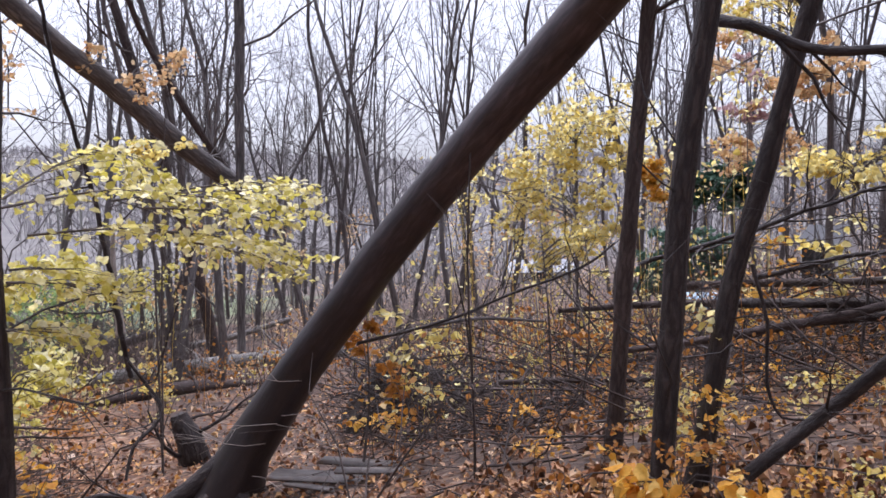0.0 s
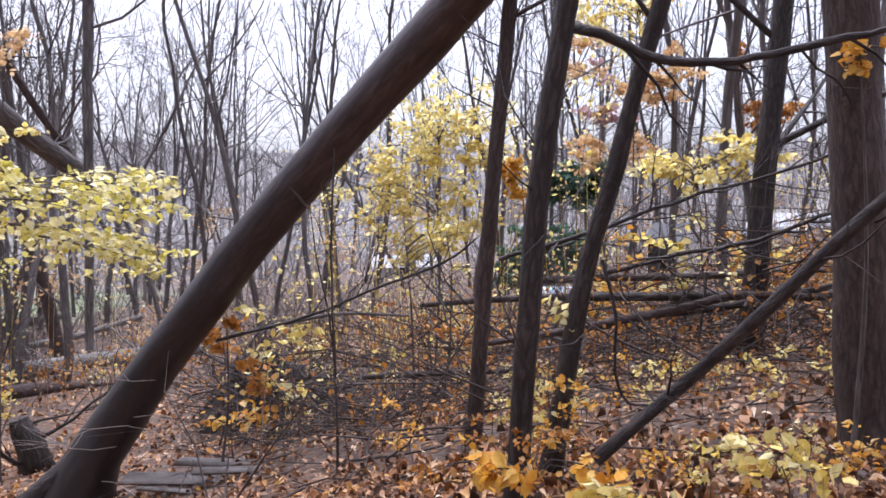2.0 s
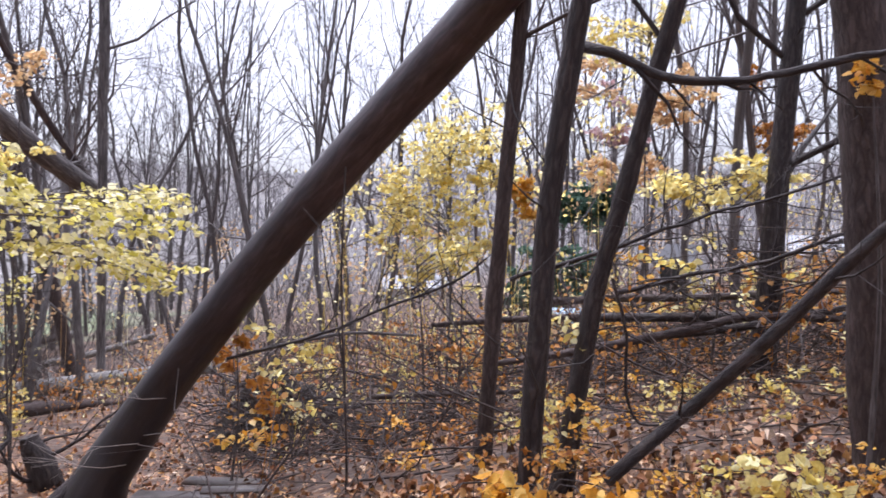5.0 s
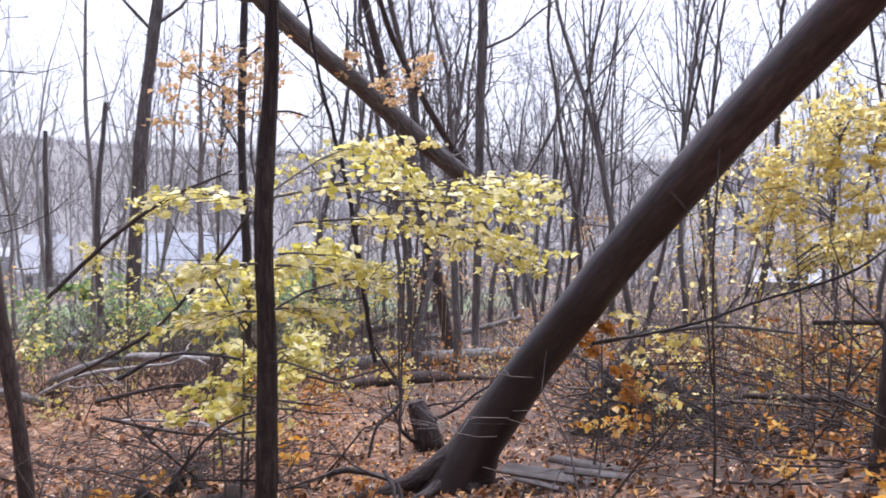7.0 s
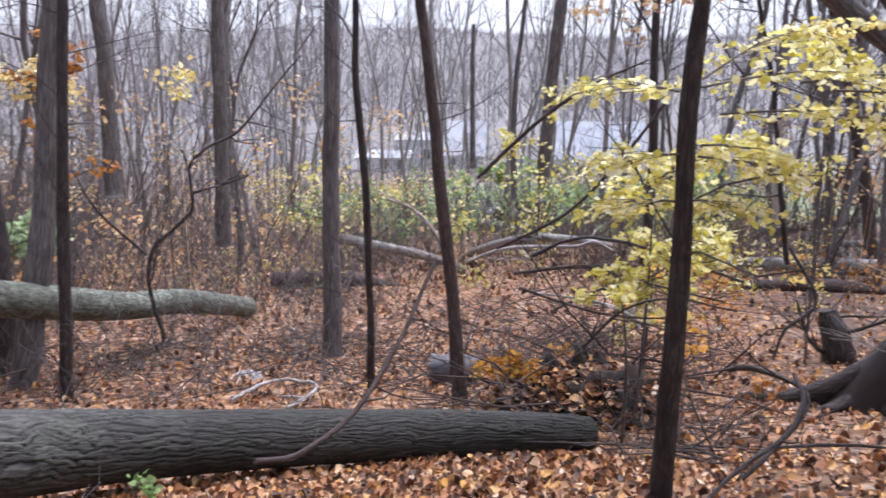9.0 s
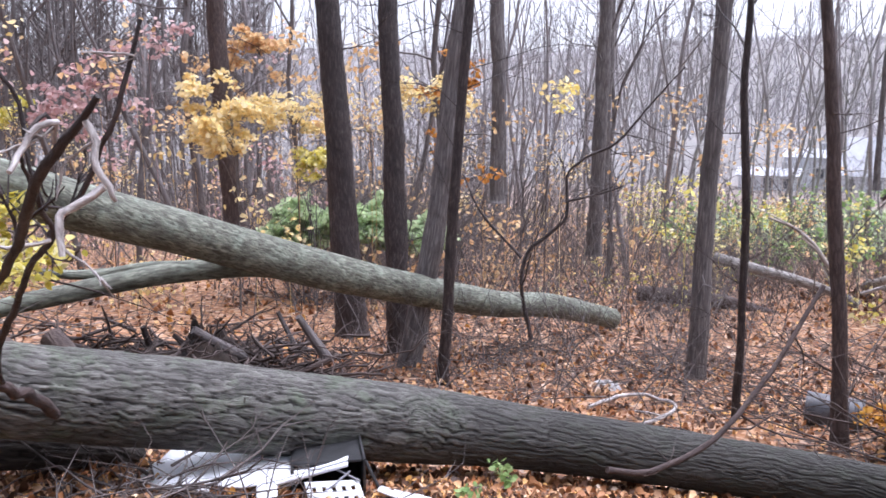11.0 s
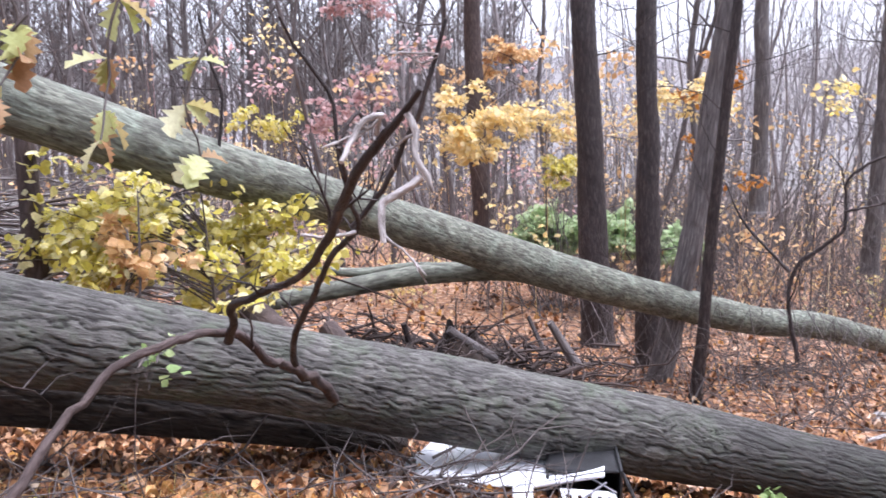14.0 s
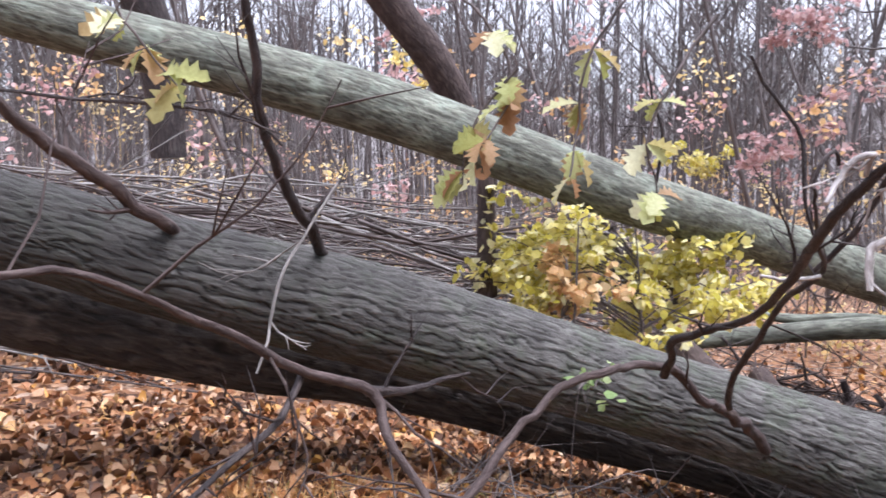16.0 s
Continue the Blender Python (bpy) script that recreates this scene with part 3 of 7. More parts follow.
def spray(gw, gl, rs, p0, p1, reach, twigs, leaf, per_twig, r0=0.012, sag=0.1, flat=0.35, gap=0.15, tilt=None):
    """A bough with side twigs to both sides, and leaves along them."""
    p0, p1 = np.asarray(p0, float), np.asarray(p1, float)
    length = np.linalg.norm(p1 - p0)
    mid = (p0 + p1) / 2 + [0, 0, sag * length]
    q = p0 + (p1 - p0) * 0.98
    line, _ = smooth_line([p0, mid, p1], [1, 1, 1], length / 30)
    gw.stick(smooth_line([p0, mid, q], [1, 1, 1], length / 4)[0][:5], np.linspace(r0, r0 * 0.3, 5)[: len(smooth_line([p0, mid, q], [1, 1, 1], length / 4)[0][:5])], 4)
    d = unit(p1 - p0)
    side = unit(np.cross(d, [0, 0, 1.0]) + 1e-6)
    c, a, nn = [], [], []
    for k in range(twigs):
        s = gap + (1 - gap) * (k + rs.rand()) / twigs
        o = line[min(int(s * (len(line) - 1)), len(line) - 1)]
        sg = 1 if k % 2 else -1
        w = unit(d * (0.55 + 0.5 * rs.rand()) + side * sg * (0.7 + 0.4 * rs.rand()) + [0, 0, rs.normal(0, flat)])
        ln = reach * (1.15 - 0.75 * s) * (0.6 + 0.6 * rs.rand())
        e = o + w * ln - [0, 0, 0.12 * ln]
        gw.stick([o, (o + e) / 2 + [0, 0, 0.05 * ln], e], [r0 * 0.4, r0 * 0.28, r0 * 0.12], 3)
        m = max(1, int(per_twig * (0.6 + 0.8 * rs.rand())))
        f = rs.rand(m, 1) ** 0.7
        pos = o + (e - o) * f + rs.normal(0, leaf * 0.55, (m, 3)) * [1, 1, 0.6]
        c.append(pos)
        a.append(unit(w + rs.normal(0, 0.6, (m, 3)) - [0, 0, 0.25]))
        nn.append(unit(np.array([0, 0, 1.0]) + rs.normal(0, tilt or flat + 0.15, (m, 3))))
    c, a, nn = np.vstack(c), np.vstack(a), np.vstack(nn)
    leaves(gl, c, a, nn, leaf * (0.65 + 0.6 * rs.rand(len(c))), rs)


def box_bm(bm, lo, hi, bevel=0.0):
    r = bmesh.ops.create_cube(bm, size=1.0)
    lo, hi = Vector(lo), Vector(hi)
    for v in r["verts"]:
        v.co = Vector(((v.co.x + 0.5) * (hi.x - lo.x) + lo.x, (v.co.y + 0.5) * (hi.y - lo.y) + lo.y, (v.co.z + 0.5) * (hi.z - lo.z) + lo.z))
    if bevel:
        es = list({e for v in r["verts"] for e in v.link_edges})
        bmesh.ops.bevel(bm, geom=es, offset=bevel, segments=2, affect="EDGES")
    return r["verts"]


# ---------------------------------------------------------------- the ground: a wooded bank that falls to a valley
FALL = radians(55)
PROFILE_U = (-60, -20, -6, 0, 2, 4, 6, 7.5, 10, 13, 20, 40, 70, 120, 260)
PROFILE_Z = (5, 2.2, 0.5, 0, -0.25, -0.75, -1.35, -1.7, -2.0, -2.35, -3.0, -4.8, -7, -8, -6)


def ground_z(x, y):
    x, y = np.asarray(x, float), np.asarray(y, float)
    z = np.interp(-x * math.sin(FALL) + y * math.cos(FALL), PROFILE_U, PROFILE_Z)
    r = np.hypot(x, y)
    far = np.clip((r - 250) / 650, 0, 1)
    z = z + far * far * (3 - 2 * far) * (62 + 9 * np.sin(np.arctan2(y, x) * 3.0 + 0.6) + 4 * np.sin(np.arctan2(y, x) * 11.0))
    return z + 0.035 * np.sin(1.9 * x + 0.7 * y) * np.sin(1.3 * y - 0.4 * x)


def build_ground():
    rings = np.concatenate([[0.0], np.geomspace(0.4, 3200, 170)])
    na = 360
    th = np.arange(na) * 2 * np.pi / na
    R, T = np.meshgrid(rings[1:], th, indexing="ij")
    x, y = R * np.cos(T), R * np.sin(T)
    v = np.vstack([[[0, 0, float(ground_z(0, 0))]], np.stack([x, y, ground_z(x, y)], -1).reshape(-1, 3)])
    idx = 1 + np.arange(len(rings[1:]) * na).reshape(-1, na)
    nx = np.roll(idx, -1, 1)
    g = Geo()
    g.add(v, np.stack([idx[:-1], idx[1:], nx[1:], nx[:-1]], -1).reshape(-1, 4))
    g.f.append(np.stack([np.zeros(na, int), idx[0], nx[0]], -1))
    g.uv.append(np.zeros((na * 3, 2)))
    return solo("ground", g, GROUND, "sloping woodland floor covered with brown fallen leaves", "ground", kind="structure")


build_ground()

# ---------------------------------------------------------------- trees


def limb(gw, rs, p, d, length, r, depth, seg=4, upward=0.25, tip=0.004, ends=2, wander=0.2):
    """One limb with its forks, drawn into gw."""
    pts = [np.asarray(p, float)]
    dd = unit(d)
    k = 4 if depth else ends
    for i in range(k):
        dd = unit(dd + rs.normal(0, wander, 3) + [0, 0, upward * 0.5])
        pts.append(pts[-1] + dd * length / k)
    rad = np.linspace(r, r * 0.3, len(pts))
    gw.stick(pts, rad, seg)
    if depth:
        for i in range(rs.randint(3, 6)):
            s = 0.25 + 0.75 * rs.rand()
            j = min(int(s * k), k - 1)
            o = pts[j] + (pts[j + 1] - pts[j]) * (s * k - j)
            side = unit(np.cross(unit(pts[j + 1] - pts[j]), rs.normal(0, 1, 3)))
            w = unit(unit(pts[j + 1] - pts[j]) + side * (0.5 + 0.6 * rs.rand()))
            limb(gw, rs, o, w, length * (0.3 + 0.3 * rs.rand()), max(r * 0.42 * (1.1 - s * 0.5), tip), depth - 1, 3, upward, tip, ends, wander)


def stem_tree(name, pts, radii, material, label, height=11.0, limbs=9, low=0.3, seed=1, seg=10, furrow=0.0, depth=2, group="", reach=0.22, limb_r=0.35):
    """A standing tree: the stem as given, carried on upward, with bare limbs."""
    rs = np.random.RandomState(seed)
    p = [np.asarray(q, float) for q in pts]
    r = list(radii)
    base = p[0].copy()
    p[0] = p[0] - [0, 0, 0.12]
    d = unit(p[-1] - p[-2])
    d = unit(d * [0.6, 0.6, 1.0])
    top = base[2] + height
    while p[-1][2] < top:
        d = unit(d + rs.normal(0, 0.05, 3) * [1, 1, 0.3])
        p.append(p[-1] + d * 2.0)
        r.append(max(r[-1] * 0.8, 0.02))
    foot = [p[0], p[0] + (p[1] - p[0]) * min(0.35 / max(np.linalg.norm(p[1] - p[0]), 0.4), 0.5)]
    pp = [foot[0], foot[1]] + p[1:]
    rr = [r[0] * 1.28, r[0]] + r[1:]
    ob = thing(name, base, label, "tree", group)
    g = Geo()
    line, lr = tube(g, pp, rr, seg, 0.22 if not furrow else 0.06, rough=0.14, furrow=furrow, seed=seed, cell=0.05, wobble=0.003 if r[0] < 0.12 else 0.0)
    part("trunk", g, material, ob)
    zs = line[:, 2]
    for i in range(limbs):
        s = low + (1 - low) * (i + rs.rand()) / limbs
        j = int(np.argmin(np.abs(zs - (base[2] + s * (zs[-1] - base[2])))))
        a = rs.rand() * 2 * np.pi
        w = unit([math.cos(a), math.sin(a), 0.45 + 0.7 * s])
        gl = Geo()
        limb(gl, rs, line[j], w, height * reach * (1.25 - s) * (0.6 + 0.6 * rs.rand()) + 0.4, max(lr[j] * limb_r, 0.009), depth, 5)
        part("limb", gl, material, ob)
    if limbs:
        gt = Geo()
        for i in range(9):
            j = int(np.argmin(np.abs(zs - (base[2] + (0.06 + 0.4 * rs.rand()) * (zs[-1] - base[2])))))
            a = rs.rand() * 6.283
            limb(gt, rs, line[j], [math.cos(a), math.sin(a), 0.2 + 0.5 * rs.rand()], 0.4 + 0.9 * rs.rand() + 2 * r[0], 0.006 + 0.03 * r[0], 1, 3, 0.1, 0.003, 2, 0.3)
        part("twig_spray", gt, material, ob, kind="stuff")
    return ob


TREES = "trees of the wood"
lean_pts, lean_r = [(-2.34, 8.63, -1.42), (-2.18, 8.61, -1.04), (-1.98, 8.61, -0.74), (-1.52, 8.50, -0.07), (-1.00, 8.27, 0.59), (-0.50, 8.01, 1.23), (0.33, 7.31, 2.19), (1.03, 6.54, 2.94), (1.44, 5.84, 3.39)], [0.303, 0.263, 0.249, 0.229, 0.216, 0.207, 0.201, 0.199, 0.187]
base = np.array(lean_pts[0])
ob = thing("leaning_tree", base, "thick bare smooth-barked trunk leaning steeply over the slope", "tree")
g = Geo()
d = unit(np.array(lean_pts[-1]) - np.array(lean_pts[-2]))
ext = [tuple(np.array(lean_pts[-1]) + d * k) for k in (1.2, 2.6, 4.2)]
foot = np.array(lean_pts[0]) - unit(np.array(lean_pts[1]) - np.array(lean_pts[0])) * 0.35
tube(g, [tuple(foot)] + lean_pts + ext, [lean_r[0] * 1.45, lean_r[0] * 1.15] + lean_r[1:] + [lean_r[-1] * 0.95, lean_r[-1] * 0.85, lean_r[-1] * 0.7], 40, 0.07, rough=0.05, furrow=0.004, seed=3, cell=0.09)
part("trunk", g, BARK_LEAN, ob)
rs = np.random.RandomState(12)
for k, (dx, dy, ln, rr) in enumerate(((-1.0, -0.25, 1.5, 0.13), (-0.75, 0.55, 1.0, 0.1), (0.45, -0.75, 0.55, 0.12), (0.75, 0.3, 0.45, 0.12), (-0.6, -0.75, 0.8, 0.09))):
    g = Geo()
    e = base + np.array([dx, dy, 0]) * ln
    m = base + np.array([dx, dy, 0]) * ln * 0.45
    tube(g, [base + [0, 0, 0.28], (m[0], m[1], float(ground_z(m[0], m[1])) + 0.1), (e[0], e[1], float(ground_z(e[0], e[1])) - 0.02)], [rr * 1.35, rr, rr * 0.35], 10, 0.08, rough=0.2, furrow=0.006, seed=20 + k)
    part("root", g, BARK_DARK, ob)
g = Geo()
for k, s in enumerate((0.14, 0.4, 0.55, 0.56, 0.62, 0.9)):
    o = np.array(lean_pts[0]) + (np.array(lean_pts[3]) - np.array(lean_pts[0])) * s
    limb(g, rs, o + [0.1, -0.2, 0], [1.0 - 2 * (k % 2) * 0.8, -0.4, -0.05], 0.9, 0.006, 1, 3, 0.05)
part("twig_spray", g, BARK_DEAD, ob, "thin pale dead twigs", kind="stuff")

STEMS = (
    # name of stem, bark, label, height, limbs, low
    ([(1.27, 6.19, -0.38), (1.38, 6.12, 1.03), (1.47, 6.05, 2.03), (1.54, 5.99, 2.95), (1.59, 5.93, 3.75)], [0.068, 0.063, 0.058, 0.054, 0.050], BARK_BROWN, "slim brown-barked young tree with bare limbs", 9, 8, 0.3, 31),
    ([(1.14, 4.33, -0.20), (1.21, 4.26, 0.98), (1.28, 4.20, 1.81), (1.38, 4.12, 2.54), (1.44, 4.05, 3.09)], [0.068, 0.063, 0.059, 0.055, 0.052], BARK_DARK, "slim dark wet-barked tree with a sagging limb", 8, 6, 0.5, 32),
    ([(1.51, 4.91, -0.20), (1.71, 4.80, 1.07), (1.88, 4.69, 1.80), (2.00, 4.59, 2.39), (2.13, 4.49, 2.89), (2.24, 4.39, 3.53)], [0.066, 0.061, 0.057, 0.054, 0.051, 0.047], BARK_DARK, "slim dark tree leaning over, with crooked twigs", 8, 9, 0.3, 33),
    ([(3.48, 4.45, 0.02), (3.39, 4.46, 1.35), (3.25, 4.51, 3.19), (3.15, 4.52, 4.28)], [0.178, 0.168, 0.159, 0.15], BARK_BROWN, "stout straight brown trunk with rough bark", 14, 7, 0.5, 34),
    ([(4.71, 7.97, -0.09), (4.81, 7.85, 2.10), (4.94, 7.71, 4.25), (4.96, 7.64, 5.74)], [0.138, 0.118, 0.098, 0.079], BARK_DARK, "straight dark tree with many thin side branches", 12, 22, 0.12, 35),
    ([(-3.69, 14.54, -0.87), (-3.62, 14.56, 2.29), (-3.54, 14.58, 5.29), (-3.50, 14.59, 7.74)], [0.072, 0.081, 0.090, 0.099], BARK_GREY, "tall grey tree that a broken stem leans on", 14, 10, 0.35, 36),
    ([(-6.67, 23.36, -2.90), (-7.14, 23.26, -0.15), (-7.71, 23.12, 2.06), (-8.42, 22.91, 4.92), (-9.12, 22.69, 7.75), (-9.81, 22.44, 10.20)], [0.171, 0.160, 0.149, 0.138, 0.127, 0.117], BARK_BROWN, "slender leaning tree with bare limbs", 15, 8, 0.4, 37),
    ([(-2.22, 3.88, -0.76), (-2.15, 3.81, -0.06), (-2.09, 3.74, 0.76), (-2.05, 3.65, 1.50), (-1.98, 3.59, 2.03), (-1.92, 3.51, 2.39), (-1.86, 3.43, 2.72)], [0.066, 0.060, 0.054, 0.048, 0.043, 0.039, 0.035], BARK_DARK, "slim dark tree with yellow-green leafy boughs", 10, 6, 0.4, 38),
    ([(-8.88, 15.08, -2.62), (-8.81, 15.17, 0.01), (-8.90, 15.17, 2.98), (-8.82, 15.27, 5.92), (-8.80, 15.33, 7.68)], [0.108, 0.098, 0.089, 0.080, 0.071], BARK_DARK, "thin straight dark tree behind the brush", 13, 9, 0.35, 39),
    ([(-9.16, 6.88, -2.17), (-9.11, 6.89, 0.57), (-9.05, 6.92, 2.85), (-8.99, 6.95, 4.62)], [0.141, 0.122, 0.104, 0.088], BARK_GREY, "straight grey-brown tree on the leafy slope", 14, 9, 0.4, 40),
    ([(-7.18, 5.93, -1.92), (-7.17, 5.88, 0.56), (-7.20, 5.79, 1.70), (-7.17, 5.77, 2.61), (-7.17, 5.72, 3.48)], [0.048, 0.043, 0.040, 0.036, 0.033], BARK_DARK, "very thin dark sapling stem", 9, 8, 0.35, 41),
    ([(-5.90, 6.15, -1.81), (-5.96, 6.01, -0.09), (-6.04, 5.86, 1.52), (-6.08, 5.75, 2.53), (-6.10, 5.65, 3.32)], [0.082, 0.071, 0.061, 0.052, 0.044], BARK_BROWN, "slim brown tree with crooked upper limbs", 10, 9, 0.4, 42),
    ([(-10.55, 3.08, -2.05), (-10.45, 3.46, -0.00), (-10.36, 3.78, 2.69), (-10.32, 3.93, 4.28)], [0.163, 0.151, 0.137, 0.125], BARK_GREY, "leaning grey-brown trunk with yellow leaves near", 15, 7, 0.45, 43),
    ([(-9.54, 3.24, -1.97), (-9.50, 3.39, 0.75), (-9.47, 3.52, 2.60), (-9.46, 3.61, 3.49)], [0.080, 0.068, 0.058, 0.049], BARK_DARK, "thin dark trunk with a broken pale stub", 10, 7, 0.4, 44),
    ([(-13.24, 2.91, -2.30), (-13.43, 2.84, 0.12), (-13.62, 2.71, 2.87), (-13.80, 2.68, 5.05)], [0.267, 0.237, 0.207, 0.181], BARK_DARK, "thick dark wet trunk beyond the fallen log", 16, 8, 0.4, 45),
    ([(-11.67, 3.29, -2.17), (-11.83, 3.28, 0.67), (-11.99, 3.25, 2.71), (-12.14, 3.25, 4.66)], [0.183, 0.161, 0.143, 0.125], BARK_DARK, "dark wet trunk beside a thicker one", 15, 8, 0.4, 46),
    ([(-18.13, 1.47, -0.84), (-18.15, 1.35, 1.20), (-18.15, 1.26, 3.32), (-18.16, 1.22, 5.56)], [0.226, 0.204, 0.183, 0.163], BARK_BROWN, "dark brown tree with golden leafy boughs", 14, 7, 0.4, 49),
    ([(-22.14, 9.54, -0.80), (-22.15, 9.52, 1.46), (-22.18, 9.45, 3.79), (-22.22, 9.37, 6.03)], [0.214, 0.194, 0.174, 0.155], BARK_FAR, "straight grey tree in the wood", 16, 9, 0.4, 50),
    ([(-12.83, 16.69, -0.49), (-12.64, 16.89, 3.21), (-12.31, 17.20, 6.65), (-12.09, 17.41, 8.86)], [0.165, 0.151, 0.137, 0.124], BARK_GREY, "tall pale grey tree on the valley side", 17, 10, 0.3, 52),
    ([(-17.33, 9.96, -1.85), (-17.29, 10.02, 1.19), (-17.25, 10.05, 3.75), (-17.22, 10.08, 5.71)], [0.178, 0.164, 0.151, 0.140], BARK_GREY, "straight grey tree in the misty wood", 17, 9, 0.4, 53),
    ([(-17.50, 7.43, -0.49), (-17.50, 7.44, 2.16), (-17.55, 7.36, 3.55), (-17.54, 7.40, 5.33)], [0.173, 0.156, 0.142, 0.128], BARK_GREY, "straight grey tree in the misty wood", 17, 9, 0.4, 54),
    ([(-16.56, 20.11, -1.62), (-16.63, 20.11, 1.41), (-16.43, 20.34, 4.72)], [0.109, 0.088, 0.067], BARK_GREY, "broken-off bare snag without limbs", 1, 0, 0.4, 55),
    ([(-16.24, 17.74, -0.39), (-16.30, 17.76, 1.88), (-16.32, 17.81, 3.65)], [0.083, 0.072, 0.060], BARK_GREY, "broken-off bare snag without limbs", 1, 0, 0.4, 56),
    ([(-5.26, 13.02, -0.30), (-5.35, 13.03, 0.58), (-5.35, 13.07, 1.31)], [0.064, 0.047, 0.029], BARK_DEAD, "pale barkless splintered snag", 1, 0, 0.4, 57),
    ([(-19.05, 11.15, -1.17), (-19.06, 11.14, 1.42), (-19.03, 11.19, 3.48), (-19.04, 11.17, 5.47)], [0.220, 0.201, 0.183, 0.165], BARK_GREY, "straight grey tree in the wood", 16, 9, 0.4, 51),
)
stems = {}
for pts, radii, mat, label, height, limbs, low, seed in STEMS:
    stems[seed] = stem_tree("tree", pts, radii, mat, label, height, limbs, low, seed, seg=16 if radii[0] > 0.12 else 10, furrow=0.008 if radii[0] > 0.15 else 0.0, group=TREES)

# ---------------------------------------------------------------- fallen trunks and logs
LOGS = "fallen trunks"


def log(name, pts, radii, material, label, seg=20, step=0.1, furrow=0.0, rough=0.08, seed=1, stubs=0, cell=0.05, group=LOGS, stub_r=0.25, plate=None):
    ob = thing(name, pts[0], label, "log", group)
    g = Geo()
    line, lr = tube(g, pts, radii, seg, step, rough=rough, furrow=furrow, seed=seed, cell=cell, plate=plate)
    part("stem", g, material, ob)
    rs = np.random.RandomState(seed + 50)
    for k in range(stubs):
        j = int(len(line) * (0.15 + 0.8 * (k + rs.rand()) / stubs))
        j = min(j, len(line) - 2)
        g = Geo()
        limb(g, rs, line[j], unit(rs.normal(0, 1, 3) * [1, 1, 0.4] + [0, 0, 0.7]), 0.4 + 1.2 * rs.rand(), max(lr[j] * stub_r, 0.008), 1, 5, 0.1)
        part("branch", g, material, ob)
    return ob


big_pts, big_r = [(-1.93, -4.57, 1.62), (-2.37, -3.88, 1.34), (-2.93, -3.24, 1.04), (-3.63, -2.41, 0.71), (-4.49, -1.26, 0.22), (-5.11, -0.13, -0.24), (-5.41, 1.44, -0.69), (-5.21, 2.40, -0.86), (-4.59, 4.09, -1.13), (-3.83, 4.92, -1.14), (-3.64, 5.29, -1.21)], [0.202, 0.215, 0.238, 0.261, 0.241, 0.278, 0.282, 0.230, 0.195, 0.155, 0.14]
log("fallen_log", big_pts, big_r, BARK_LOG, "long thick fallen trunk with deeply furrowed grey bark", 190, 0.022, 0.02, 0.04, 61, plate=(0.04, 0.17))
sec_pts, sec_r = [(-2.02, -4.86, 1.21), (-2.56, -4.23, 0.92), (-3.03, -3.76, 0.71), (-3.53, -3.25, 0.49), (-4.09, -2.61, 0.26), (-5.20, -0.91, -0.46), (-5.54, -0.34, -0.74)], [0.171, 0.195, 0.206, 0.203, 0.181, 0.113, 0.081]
log("fallen_log", sec_pts, sec_r, BARK_SHADELOG, "second thick dark fallen trunk lying close beneath another", 84, 0.035, 0.02, 0.05, 62, plate=(0.045, 0.18))
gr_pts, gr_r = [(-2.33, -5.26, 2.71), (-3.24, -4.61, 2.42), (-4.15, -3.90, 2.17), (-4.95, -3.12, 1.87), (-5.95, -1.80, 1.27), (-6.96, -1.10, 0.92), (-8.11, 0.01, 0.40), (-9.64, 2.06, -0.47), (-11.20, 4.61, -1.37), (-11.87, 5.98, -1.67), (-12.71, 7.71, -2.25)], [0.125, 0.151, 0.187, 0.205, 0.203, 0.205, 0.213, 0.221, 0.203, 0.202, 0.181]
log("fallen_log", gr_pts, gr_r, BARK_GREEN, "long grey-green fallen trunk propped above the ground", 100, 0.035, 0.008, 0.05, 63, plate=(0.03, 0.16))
log("fallen_log", [(-9.07, 1.39, -0.26), (-8.96, 0.74, -0.15), (-8.71, -0.17, -0.13), (-8.48, -0.95, -0.21), (-8.18, -1.7, -0.28), (-7.85, -2.22, -0.35), (-7.52, -2.64, -0.43)], [0.115, 0.115, 0.107, 0.095, 0.085, 0.07, 0.04], BARK_GREEN, "grey-green limb lying under the propped trunk", 28, 0.06, 0.005, 0.06, 64, plate=(0.03, 0.15))
log("fallen_log", [(-9.19, 0.39, -0.15), (-9.11, -0.22, -0.11), (-8.89, -0.81, -0.12), (-8.75, -1.29, -0.04)], [0.05, 0.055, 0.05, 0.04], BARK_GREEN, "slim grey-green limb above another", 18, 0.08, 0.003, 0.08, 78, plate=(0.025, 0.12))
log("fallen_log", [(1.70, 7.96, 0.10), (2.76, 7.88, 0.25), (3.81, 7.65, 0.47), (4.36, 7.59, 0.59), (5.19, 7.30, 0.58)], [0.03, 0.045, 0.046, 0.042, 0.036], BARK_BROWN, "thin fallen stem resting above the leaves", 12, 0.15, 0, 0.08, 65, stubs=5)
log("fallen_log", [(1.46, 10.34, 0.20), (3.03, 10.52, 0.24), (5.43, 10.08, 0.25), (7.10, 9.62, 0.23), (8.35, 8.56, 0.37)], [0.03, 0.05, 0.052, 0.05, 0.044], BARK_BROWN, "thin fallen stem among the tangle of branches", 12, 0.15, 0, 0.08, 66, stubs=6)
log("fallen_log", [(3.71, 12.40, 0.27), (5.47, 12.28, 0.32), (6.61, 12.28, 0.30)], [0.064, 0.056, 0.048], BARK_BROWN, "thin fallen stem far in the tangle", 10, 0.15, 0, 0.08, 67, stubs=3)
